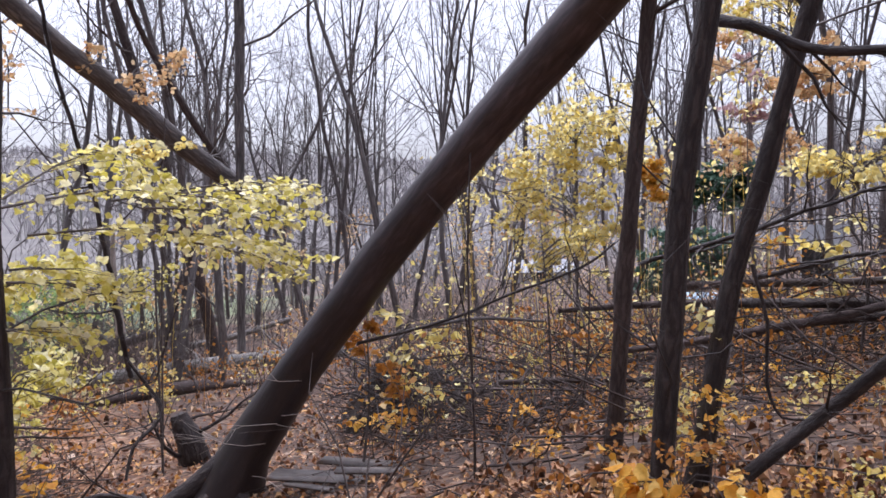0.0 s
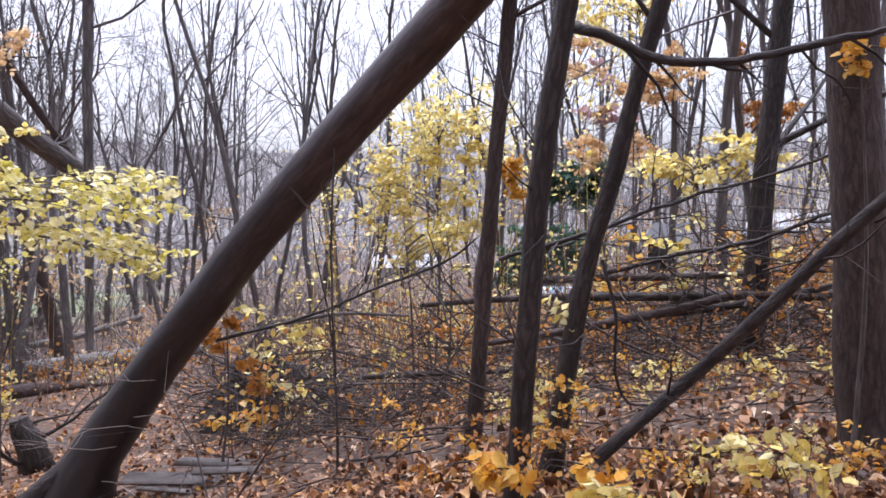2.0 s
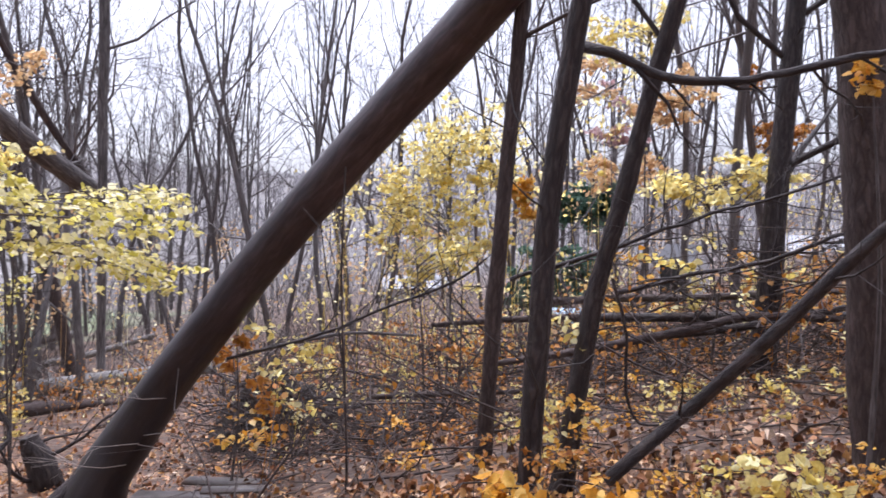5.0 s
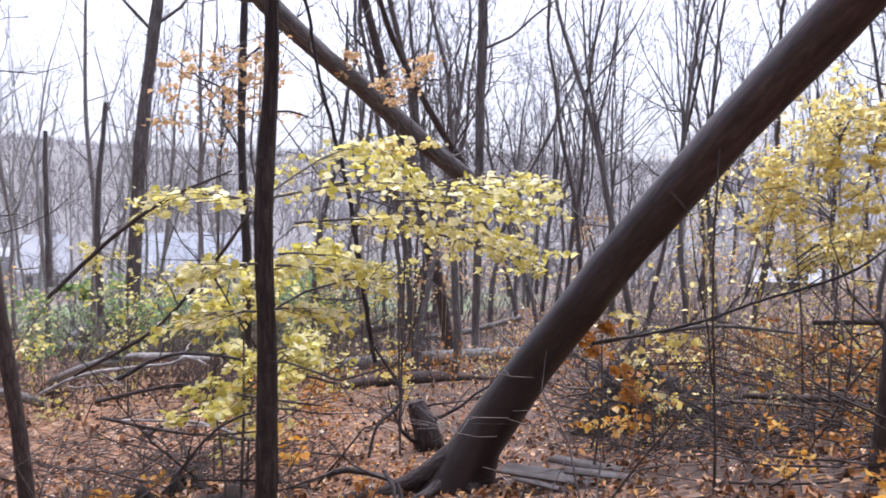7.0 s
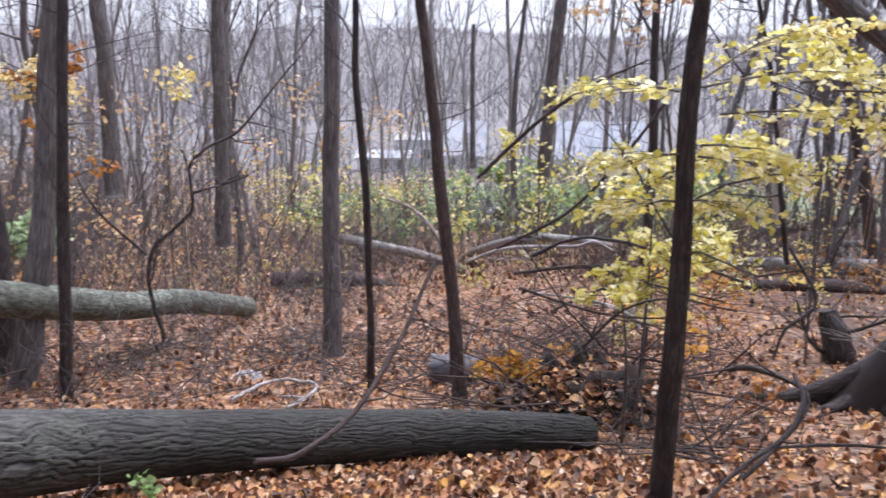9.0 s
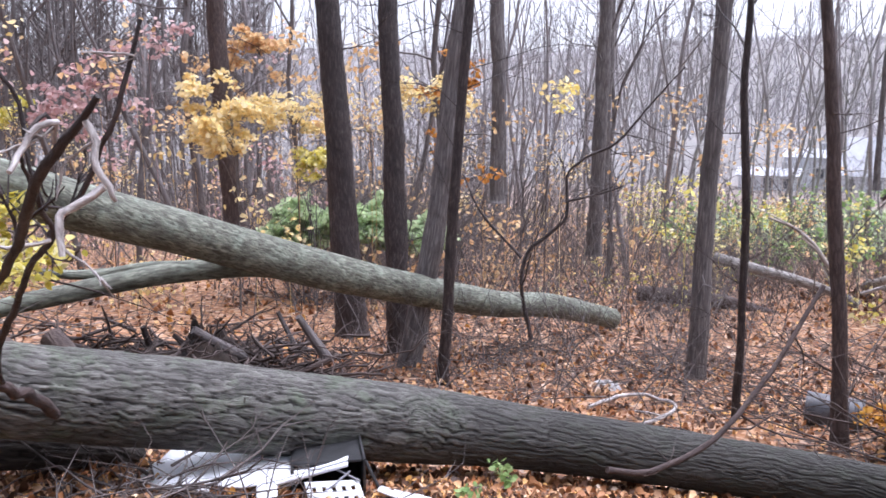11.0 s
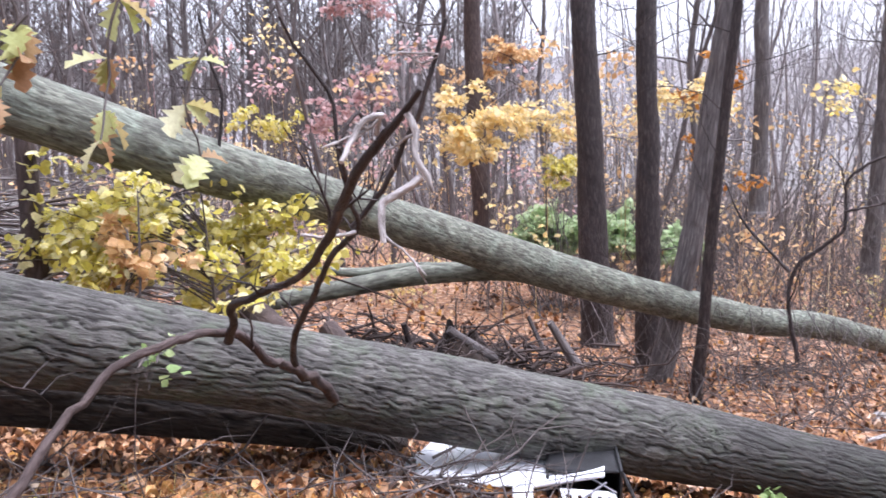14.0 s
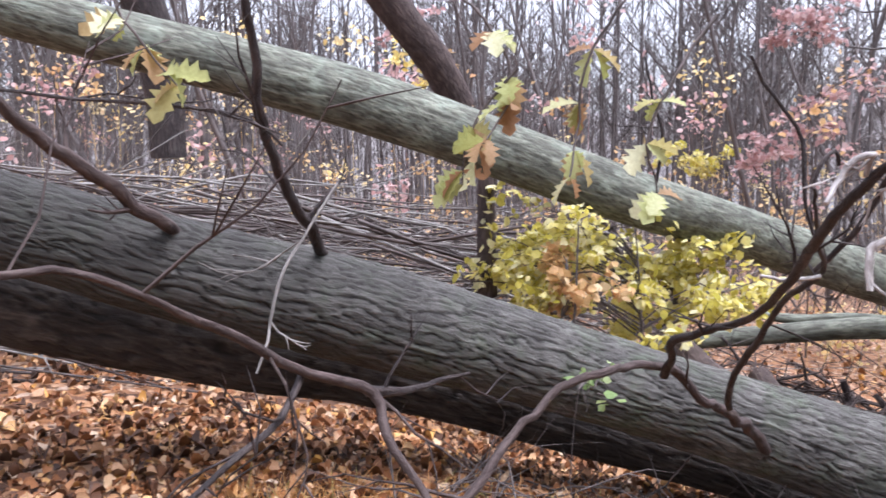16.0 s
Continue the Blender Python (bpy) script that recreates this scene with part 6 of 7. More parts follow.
cloud((6.92, 22.92, -0.19), 1.43, 0.92, NEEDLES, "dark green evergreen hedge", 246, 90, 0.14, 11, twigs=8, stem_r=0.02, clump=2)

# saplings with orange leaves scattered over the slope
rs = np.random.RandomState(31)
kinds2 = []
for k in range(6):
    gw, gl = Geo(), Geo()
    h = 0.5 + 0.14 * k
    tube(gw, [(0, 0, -0.05), (0.03, 0.02, h * 0.5), (rs.normal(0, 0.08), rs.normal(0, 0.08), h)], [0.007, 0.005, 0.002], 5, 0.15, cap=False)
    for i in range(4 + k):
        a, z = rs.rand() * 6.283, h * (0.35 + 0.6 * rs.rand())
        o = np.array([0.01, 0.01, z])
        spray(gw, gl, rs, o, o + np.array([math.cos(a), math.sin(a), 0.25]) * (0.18 + 0.2 * rs.rand()), 0.14, 4, 0.075, 3, r0=0.004, flat=0.4)
    ob = thing("sapling", (0, 0, 0), ("low sapling with orange autumn leaves", "low sapling with golden autumn leaves", "low sapling with yellow autumn leaves")[k % 3], "shrub", SHRUBS)
    part("stem", gw, BARK_TWIG, ob, kind="stuff")
    part("foliage", gl, (LEAF_ORANGE, LEAF_GOLD, LEAF_YELLOW)[k % 3], ob, kind="stuff", smooth=False)
    kinds2.append(ob)
for n in range(125):
    yaw, dist = radians(-40 + 72 * rs.rand()), 7.5 + 13 * rs.rand()
    if n >= 65:
        yaw, dist = radians(-46 + 40 * rs.rand()), 3.8 + 4.5 * rs.rand()
    x, y = -math.sin(yaw) * dist, math.cos(yaw) * dist
    if near_lean(x, y) and n >= len(kinds2):
        continue
    s = 0.75 + 0.7 * rs.rand() if n < 65 else 0.3 + 0.35 * rs.rand()
    m = Matrix.Translation((x, y, float(ground_z(x, y)))) @ Matrix.Rotation(rs.rand() * 6.283, 4, "Z") @ Matrix.Diagonal((s, s, s, 1))
    if n < len(kinds2):
        kinds2[n].location = (x, y, float(ground_z(x, y)))
    else:
        copy_thing(kinds2[n % len(kinds2)], m)

# ---------------------------------------------------------------- undergrowth, brushwood, dry grass: uncountable


def twig_mass(name, label, mat, seed, places, count, length, r, upright=1.0, spread=1.0, lift=0.0, lying=False, along=None):
    """Thin bare twigs round the given places (x, y, half-width)."""
    rs = np.random.RandomState(seed)
    g = Geo()
    for k in range(count):
        px, py, hw = places[rs.randint(len(places))]
        x, y = px + rs.normal(0, hw * 0.55), py + rs.normal(0, hw * 0.55)
        if near_lean(x, y) or not lying and shed_gap(x, y):
            continue
        z = float(ground_z(x, y)) + lift * rs.rand()
        ln = length * (0.35 + 0.9 * rs.rand())
        d = unit(rs.normal(0, 1, 3) * [spread, spread, 0.25] + [0, 0, upright])
        if along:
            d = unit(np.array(along) + rs.normal(0, 0.16, 3))
        p0 = np.array([x, y, z])
        b = rs.normal(0, 0.13, (3, 3)) * ln * 0.6
        pts = np.array([p0, p0 + d * ln * 0.35 + b[0] * 0.4, p0 + d * ln * 0.7 + b[1] * 0.7, p0 + d * ln + b[2]])
        if lying:
            pts[:, 2] = np.maximum(pts[:, 2], ground_z(pts[:, 0], pts[:, 1]) + 0.01)
        rr = r * (0.5 + rs.rand())
        g.stick(pts, [rr, rr * 0.8, rr * 0.55, rr * 0.25], 4 if lying else 3)
        if ln > 0.5:
            for q in range(2):
                s = 1 + q
                e = pts[s] + unit(d + rs.normal(0, 0.3 if along else 0.8, 3)) * ln * 0.4
                g.stick([pts[s], (pts[s] + e) / 2 + rs.normal(0, 0.03, 3), e], [rr * 0.5, rr * 0.35, rr * 0.15], 3)
    return solo(name, g, mat, label, "undergrowth", kind="stuff")


def polar(y0, y1, d0, d1, n, hw, seed):
    rs = np.random.RandomState(seed)
    out = []
    for k in range(n):
        a, d = radians(y0 + (y1 - y0) * rs.rand()), d0 + (d1 - d0) * rs.rand()
        out.append((-math.sin(a) * d, math.cos(a) * d, hw))
    return out


def spot(p, hw):
    return (p[0], p[1], hw)


twig_mass("undergrowth", "leafless grey-brown undergrowth on the slope", BARK_GREY, 301, polar(48, 80, 15, 32, 50, 1.4, 1), 1300, 2.0, 0.008, 1.3)
twig_mass("undergrowth", "thin leafless shrubs on the leafy slope", BARK_GREY, 317, polar(50, 84, 9.5, 19, 40, 1.2, 16), 420, 1.7, 0.007, 1.5)
twig_mass("undergrowth", "tall thin leafless saplings at the slope's foot", BARK_FAR, 318, polar(54, 82, 17, 38, 60, 1.6, 17), 700, 4.6, 0.013, 2.4)
twig_mass("undergrowth", "distant leafless brush in the valley", BARK_HAZED, 320, polar(-30, 52, 46, 105, 90, 4.0, 18), 1300, 5.0, 0.035, 2.0)
twig_mass("undergrowth", "leafless thicket on the valley side", BARK_TWIG, 302, polar(18, 52, 19, 46, 80, 1.8, 2), 2600, 2.5, 0.009, 1.5)
twig_mass("undergrowth", "thin bare undergrowth among the trees", BARK_TWIG, 303, polar(-45, 20, 12, 34, 80, 1.5, 3), 1200, 2.2, 0.008, 1.7)
twig_mass("undergrowth", "thin bare undergrowth deep in the wood", BARK_FAR, 304, polar(75, 165, 15, 40, 90, 1.8, 4), 1200, 2.6, 0.009, 1.8)
twig_mass("undergrowth", "tall thin bare saplings in the distance", BARK_FAR, 305, polar(-50, 165, 30, 75, 150, 3.0, 5), 1100, 5.5, 0.022, 1.9)
twig_mass("undergrowth", "dense stand of thin bare saplings in the wood", BARK_FAR, 315, polar(66, 165, 22, 55, 130, 2.6, 15), 1500, 6.5, 0.02, 1.9)
twig_mass("brushwood", "dead twigs and sticks lying over the leaves", BARK_BRUSH, 306, polar(-38, 26, 5.5, 15, 60, 1.1, 6), 1250, 1.4, 0.0085, 0.12, 1.0, 0.12, True)
twig_mass("brushwood", "tangle of dead branches in front of the leaning tree", BARK_BRUSH, 307, [spot((0.84, 7.39, -0.23), 1.3), spot((-0.62, 12.21, -1.26), 1.2), (2.6, 8.2, 1.4)], 170, 1.9, 0.009, 0.3, 1.0, 0.4, True)
twig_mass("brushwood", "heap of dead branches by the slim dark tree", BARK_BRUSH, 308, [spot((-5.24, 7.40, -1.15), 1.1), spot((-6.73, 9.15, -0.82), 1.3), spot((-4.68, 6.68, -1.70), 0.8)], 170, 1.7, 0.01, 0.3, 1.0, 0.4, True)
twig_mass("brushwood", "litter of sticks beyond the fallen trunk", BARK_BRUSH, 309, [spot((-8.80, 0.33, -0.76), 0.9), (-8.2, -0.8, 0.9), (-8.6, 1.0, 0.9)], 700, 0.75, 0.017, 0.02, 1.0, 0.75, True)
for shade, seed, many in ((BARK_TWIG, 310, 280), (BARK_OLD, 340, 230), (BARK_BRUSH, 341, 160)):
    twig_mass("brushwood", "dense bed of long thin sticks behind the trunks", shade, seed, polar(108, 154, 6.9, 11, 48, 0.7, 7), many, 2.6, 0.014, 0.0, 1.0, 1.6, True, (-0.64, 0.77, -0.2))
twig_mass("brushwood", "fine dead twigs over the leafy slope", BARK_TWIG, 311, polar(26, 75, 7, 15, 50, 1.2, 8), 1100, 1.0, 0.007, 0.15, 1.0, 0.08, True)
twig_mass("brushwood", "dead twigs round the earth heap", BARK_BRUSH, 319, [spot((-3.10, 5.82, -1.31), 0.9), spot((-2.15, 5.98, -1.11), 0.9)], 150, 1.0, 0.008, 0.2, 1.0, 0.12, True)
twig_mass("brushwood", "twigs caught on the bank by the trunk", BARK_TWIG, 312, polar(80, 118, 3.6, 5.0, 18, 0.5, 9), 130, 0.7, 0.006, 0.25, 1.0, 0.1, True)

twig_mass("brushwood", "fan of long dead branches off a fallen crown", BARK_BRUSH, 313, [(4.4, 7.6, 0.9), (5.6, 7.0, 0.9), (6.6, 6.4, 0.9)], 120, 2.6, 0.01, 0.12, 1.0, 1.5)
twig_mass("brushwood", "low tangle of long thin branches on the slope", BARK_DARK, 314, [(1.2, 9.6, 1.4), (-0.3, 10.6, 1.2), (2.8, 10.2, 1.4)], 90, 2.2, 0.012, 0.2, 1.0, 0.7)


def leaf_scatter(label, mat, seed, y0, y1, d0, d1, top, count, size, clumps):
    """Leaves still on thin undergrowth stems, in loose clumps."""
    rs = np.random.RandomState(seed)
    a, d = np.radians(y0 + (y1 - y0) * rs.rand(clumps)), d0 + (d1 - d0) * rs.rand(clumps)
    cx, cy, ch = -np.sin(a) * d, np.cos(a) * d, 0.2 + (top - 0.2) * rs.rand(clumps) ** 1.5
    ok = [i for i in range(clumps) if not (near_lean(cx[i], cy[i]) or shed_gap(cx[i], cy[i]) and ch[i] > 0.5)]
    cx, cy, ch = cx[ok], cy[ok], ch[ok]
    clumps = len(ok)
    k = rs.randint(clumps, size=count)
    x, y = cx[k] + rs.normal(0, 0.3, count), cy[k] + rs.normal(0, 0.3, count)
    z = ground_z(x, y) + np.maximum(ch[k] + rs.normal(0, 0.22, count), 0.05)
    g = Geo()
    leaves(g, np.stack([x, y, z], -1), rs.normal(0, 1, (count, 3)) - [0, 0, 0.3], rs.normal(0, 0.5, (count, 3)) + [0, 0, 1.0], size * (0.6 + 0.7 * rs.rand(count)), rs)
    for i in range(clumps):
        zb = float(ground_z(cx[i], cy[i]))
        g.stick([(cx[i] + rs.normal(0, 0.1), cy[i], zb - 0.02), (cx[i], cy[i], zb + ch[i] * 0.5), (cx[i] + rs.normal(0, 0.1), cy[i] + rs.normal(0, 0.1), zb + ch[i] + 0.3)], [0.006, 0.005, 0.002], 3)
    solo("undergrowth", g, mat, label, "undergrowth", kind="stuff", smooth=False)


leaf_scatter("faded brown and orange leaves on far thin shrubs", LEAF_PEACH, 329, -34, 26, 18, 46, 4.5, 4200, 0.12, 130)
leaf_scatter("faded leaves on thin shrubs over the slope", LEAF_PEACH, 330, 44, 82, 15, 42, 5.0, 3000, 0.12, 120)
leaf_scatter("orange leaves still hanging on low undergrowth", LEAF_ORANGE, 321, -42, 26, 7.5, 18, 1.1, 3600, 0.075, 150)
leaf_scatter("yellow leaves still hanging on low undergrowth", LEAF_YELLOW, 322, -42, 22, 11, 24, 2.4, 1100, 0.08, 70)
leaf_scatter("yellowish leaves on thin shrubs near the valley", LEAF_YELLOWGREEN, 323, 22, 60, 16, 44, 2.8, 5200, 0.12, 150)
leaf_scatter("dull green leaves on shrubs near the houses", LEAF_GREEN, 327, 24, 56, 22, 48, 2.8, 5200, 0.16, 130)
leaf_scatter("bright yellow leaves on tall thin saplings", LEAF_YELLOW, 328, -32, 4, 10, 17, 4.6, 1700, 0.08, 80)
leaf_scatter("faded orange leaves on thin saplings in the wood", LEAF_PEACH, 324, 66, 165, 15, 48, 6.0, 8000, 0.13, 210)
leaf_scatter("pale yellow leaves on thin saplings in the wood", LEAF_PALEGOLD, 325, 60, 165, 15, 48, 6.0, 8000, 0.13, 210)
leaf_scatter("pinkish leaves on thin saplings in the wood", LEAF_PINK, 326, 80, 160, 16, 45, 7.0, 3600, 0.15, 90)

rs = np.random.RandomState(41)
g = Geo()
n = 24000
yaw, rad = radians(74) + radians(62) * rs.rand(n), 2.5 + 1.8 * rs.rand(n)
x, y = -np.sin(yaw) * rad, np.cos(yaw) * rad
keep = vnoise(x * 1.7 + 40, y * 1.7 + 40, 5, 64) + 0.35 * vnoise(x * 7 + 40, y * 7 + 40, 6, 256) > 0.52
x, y = x[keep], y[keep]
n = len(x)
p0 = np.stack([x, y, ground_z(x, y)], -1)
d = unit(rs.normal(0, 0.8, (n, 3)) + [0, 0, 0.55])
ln = (0.05 + 0.13 * rs.rand(n) ** 1.5)[:, None]
P = np.stack([p0, p0 + d * ln * 0.6, p0 + d * ln + rs.normal(0, 0.04, (n, 3)) - [0, 0, 0.03]], 1)
batch_tubes(g, P, np.stack([np.full(n, 0.003), np.full(n, 0.0024), np.full(n, 0.0008)], 1), 3)
solo("dry_grass", g, GRASS, "tufts of dry orange-brown grass on the bank", "grass", kind="stuff")

# ---------------------------------------------------------------- mounds: root plate and soil


def mound(name, centre, w, d, h, label, seed, mat=SOIL, category="mound"):
    g = Geo()
    nr, na = 30, 84
    R, T = np.meshgrid(np.linspace(0.04, 1, nr), np.arange(na) * 2 * np.pi / na, indexing="ij")
    x, y = centre[0] + R * np.cos(T) * w, centre[1] + R * np.sin(T) * d
    z = ground_z(x, y) - 0.04 + h * np.clip(1 - R**2, 0, 1) ** 0.8 * (0.55 + 0.9 * vnoise(T / (2 * np.pi) * 9, R * 5, seed, 9))
    z = z + h * 0.22 * (vnoise(T / (2 * np.pi) * 40, R * 17, seed + 1, 40) - 0.5) * (1 - R**4)
    idx = np.arange(nr * na).reshape(nr, na)
    nx = np.roll(idx, -1, 1)
    g.add(np.stack([x, y, z], -1).reshape(-1, 3), np.stack([idx[:-1], idx[1:], nx[1:], nx[:-1]], -1).reshape(-1, 4))
    g.add(np.stack([x[0], y[0], z[0]], -1), [list(range(na))])
    return solo(name, g, mat, label, category)


plate_ob = mound("root_mound", (-0.62, 12.21, -1.26), 1.1, 0.8, 0.8, "dark mound of torn roots and soil", 3)
rs = np.random.RandomState(91)
hub = np.array([-0.62, 12.0, float(ground_z(-0.62, 12.0)) + 0.45])
for k in range(26):
    w = unit(rs.normal(0, 1, 3) * [1.0, 0.5, 0.7] + [0, -0.35, 0.15])
    g = Geo()
    limb(g, rs, hub + w * 0.25, w, 0.6 + 0.6 * rs.rand(), 0.02 + 0.02 * rs.rand(), 1, 5, 0.0, 0.005, 2, 0.4)
    part("root", g, BARK_GREY if k % 3 else BARK_DARK, plate_ob, "torn root sticking out")
mound("root_mound", (-4.68, 6.68, -1.70), 1.1, 0.75, 0.62, "dark heap of earth at the end of the fallen trunk", 5)
mound("root_mound", (-8.80, 0.33, -0.76), 1.3, 0.8, 0.75, "low heap of soil and rotten wood", 6)
mound("stone", (-3.1, 5.6), 0.22, 0.16, 0.1, "flat grey stone among the leaves", 7, STONE, "stone")
mound("stone", (-8.9, 5.3), 0.3, 0.22, 0.1, "flat pale grey stone among the leaves", 8, STONE, "stone")

# fallen leaves caught on the heaps
rs = np.random.RandomState(92)
g = Geo()
for (cx, cy), w, d, h, m in (((-4.68, 6.68), 1.15, 0.8, 0.6, 1300), ((-8.80, 0.33), 1.2, 0.8, 0.55, 700), ((-0.62, 12.21), 1.1, 0.8, 0.7, 200)):
    R, T = np.sqrt(rs.rand(m)), rs.rand(m) * 6.283
    x, y = cx + R * np.cos(T) * w, cy + R * np.sin(T) * d
    z = ground_z(x, y) + h * np.clip(1 - R**2, 0, 1) ** 0.8 + 0.03
    leaves(g, np.stack([x, y, z], -1), rs.normal(0, 1, (m, 3)) * [1, 1, 0.3], rs.normal(0, 0.5, (m, 3)) + [0, 0, 1.0], 0.05 + 0.07 * rs.rand(m), rs, 0.8)
solo("leaf_litter", g, LITTER, "brown and orange leaves caught on heaps of earth", "leaves", kind="stuff", smooth=False)

rs = np.random.RandomState(93)
for k in range(16):
    x, y = -8.5 + rs.normal(0, 0.35), 0.2 + rs.normal(0, 0.75)
    z = float(ground_z(x, y)) + 0.35 + 0.35 * rs.rand()
    w = unit(rs.normal(0, 1, 3) * [0.5, 1, 0.8])
    ln, rr = 0.25 + 0.4 * rs.rand(), 0.025 + 0.04 * rs.rand()
    log("log", [(x, y, z), tuple(np.array([x, y, z]) + w * ln)], [rr, rr * 0.75], (BARK_BRUSH, BARK_DARK, BARK_GREY)[k % 3], "broken chunk of rotten wood on the heap", 9, 0.08, 0.0, 0.25, 420 + k, group="rotten wood on the heap")

log("log", [(-5.75, -1.36, 0.2), (-5.35, -0.98, 0.06)], [0.1, 0.085], BARK_BROWN, "short reddish-brown rotten log", 16, 0.08, 0.008, 0.1, 401, group="")
log("log", [(-6.1, -0.87, -0.03), (-5.89, -0.73, -0.14)], [0.08, 0.08], BARK_BROWN, "short sawn piece of brown log", 14, 0.08, 0.004, 0.06, 402, group="")
log("fallen_log", [(-6.80, -7.07, 1.64), (-6.78, -7.09, 2.62), (-6.54, -7.18, 3.67)], [0.2, 0.22, 0.22], BARK_DARK, "broken dark trunk hanging behind the logs", 18, 0.1, 0.006, 0.08, 403)
log("broken_trunk", [(-5.68, -2.78, -0.61), (-5.68, -2.77, 0.41), (-5.68, -2.78, 0.91), (-5.72, -2.8, 1.47)], [0.085, 0.075, 0.07, 0.062], BARK_BROWN, "slim broken trunk standing among the shrub leaves", 14, 0.08, 0.004, 0.1, 406, group="")
sp = (-9.64, 1.00, -0.82)
log("stump", [(sp[0], sp[1], float(ground_z(sp[0], sp[1])) - 0.1), (sp[0] + 0.03, sp[1], float(ground_z(sp[0], sp[1])) + 0.3)], [0.2, 0.15], BARK_GREY, "low broken rotten stump", 14, 0.06, 0.02, 0.2, 404, group="")

sp = (-3.48, 10.90, -1.89)
sz = float(ground_z(sp[0], sp[1]))
log("stump", [(sp[0] + 0.05, sp[1], sz - 0.1), (sp[0] - 0.02, sp[1], sz + 0.25), (sp[0] - 0.14, sp[1] + 0.05, sz + 0.5), (sp[0] - 0.2, sp[1] + 0.05, sz + 0.68)], [0.27, 0.19, 0.15, 0.1], BARK_DARK, "dark splintered stump by the leaning tree", 22, 0.04, 0.03, 0.35, 405, stubs=3, group="", stub_r=0.18)

# hanging oak leaves close to the camera


def oak_leaf_mesh(length):
    """A lobed leaf, slightly cupped."""
    g = Geo()
    half = []
    for s, w in ((0, 0.03), (0.1, 0.08), (0.2, 0.26), (0.28, 0.15), (0.42, 0.4), (0.52, 0.19), (0.66, 0.38), (0.75, 0.17), (0.88, 0.22), (1.0, 0.02)):
        half.append((s, w))
    n = len(half)
    v = [(s * length, 0, -0.3 * length * s * s) for s, w in half]
    v += [((s + 0.04 * (w > 0.2)) * length, w * length, 0.4 * length * w - 0.3 * length * s * s) for s, w in half]
    v += [((s + 0.04 * (w > 0.2)) * length, -w * length, 0.4 * length * w - 0.3 * length * s * s) for s, w in half]
    i = np.arange(n - 1)
    g.add(v, np.concatenate([np.stack([i, i + 1, i + 1 + n, i + n], -1), np.stack([i, i + 2 * n, i + 1 + 2 * n, i + 1], -1)]))
    me = g.mesh("leaf")
    me.materials.append(LEAF_OAK)
    return me


OAK = oak_leaf_mesh(0.12)
for k, (line, count) in enumerate((([(-2.47, -1.62, 2.19), (-2.48, -1.37, 1.92), (-2.5, -1.31, 1.74), (-2.37, -1.37, 1.55)], 9), ([(-2.83, -0.88, 2.18), (-2.68, -1.1, 1.87), (-2.67, -1.14, 1.65), (-2.56, -1.14, 1.46)], 7), ([(-2.95, -0.75, 1.97), (-2.72, -0.92, 1.62), (-2.73, -0.9, 1.4)], 6), ([(-1.73, -2.24, 2.11), (-1.79, -2.18, 1.89), (-1.87, -2.1, 1.75)], 7), ([(-2.51, -1.29, 1.79), (-2.45, -1.44, 1.58), (-2.44, -1.46, 1.44)], 5))):
    rs = np.random.RandomState(500 + k)
    ob = thing("oak_twig", line[0], "hanging oak twig with yellowing and brown leaves", "twig")
    g = Geo()
    pts, _ = tube(g, line, np.linspace(0.006, 0.003, len(line)), 6, 0.05, cap=False, wobble=0.006)
    part("stem", g, BARK_TWIG, ob)
    for i in range(2 * count):
        o = pts[min(int(len(pts) * (0.3 + 0.7 * (i // 4 + 0.9) / (count / 2))), len(pts) - 1)]
        lf = new("leaf", OAK)
        lf.parent = ob
        s = 0.6 + 0.5 * rs.rand()
        lf.matrix_basis = Matrix.Translation(Vector(o) - ob.location) @ Euler((rs.normal(0, 0.7), -0.1 + rs.rand() * 1.2, rs.rand() * 6.283)).to_matrix().to_4x4() @ Matrix.Diagonal((s, s, s, 1))

# ---------------------------------------------------------------- dumped things


def turned(bm, origin, rx, ry, rz):
    bm.transform(Matrix.Translation(origin) @ Euler([radians(a) for a in (rx, ry, rz)]).to_matrix().to_4x4())
    return bm


# a wrecked cooker: enamel sheets and a black oven box


def sheet(front, back, thick, dent, seed, rows=6):
    """A dented metal sheet between two edges."""
    f, b2 = smooth_line(front, [1] * len(front), 0.07)[0], smooth_line(back, [1] * len(back), 0.07)[0]
    k = min(len(f), len(b2))
    f, b2 = f[np.linspace(0, len(f) - 1, k).astype(int)], b2[np.linspace(0, len(b2) - 1, k).astype(int)]
    q = np.linspace(0, 1, rows)[:, None, None]
    top = f[None] * (1 - q) + b2[None] * q
    u, v = np.meshgrid(np.arange(k) * 0.45, np.arange(rows) * 0.6)
    top[..., 2] += dent * (vnoise(u, v, seed, 64) - 0.5) * 2
    low = top - [0, 0, thick]
    n = rows * k
    idx = np.arange(n).reshape(rows, k)
    quads = np.stack([idx[:-1, :-1], idx[:-1, 1:], idx[1:, 1:], idx[1:, :-1]], -1).reshape(-1, 4)
    rim = np.concatenate([idx[0], idx[1:, -1], idx[-1, -2::-1], idx[-2:0:-1, 0]])
    nx = np.roll(rim, -1)
    g = Geo()
    g.add(np.vstack([top.reshape(-1, 3), low.reshape(-1, 3)]), np.concatenate([quads, quads[:, ::-1] + n, np.stack([rim, rim + n, nx + n, nx], -1)]))
    return g


w = Vector((-4.76, 0.77, -0.85))
w.z = float(ground_z(w.x, w.y))
away = Vector((w.x, w.y, 0)).normalized()
side = Vector((away.y, -away.x, 0))
turn = math.degrees(math.atan2(side.y, side.x))
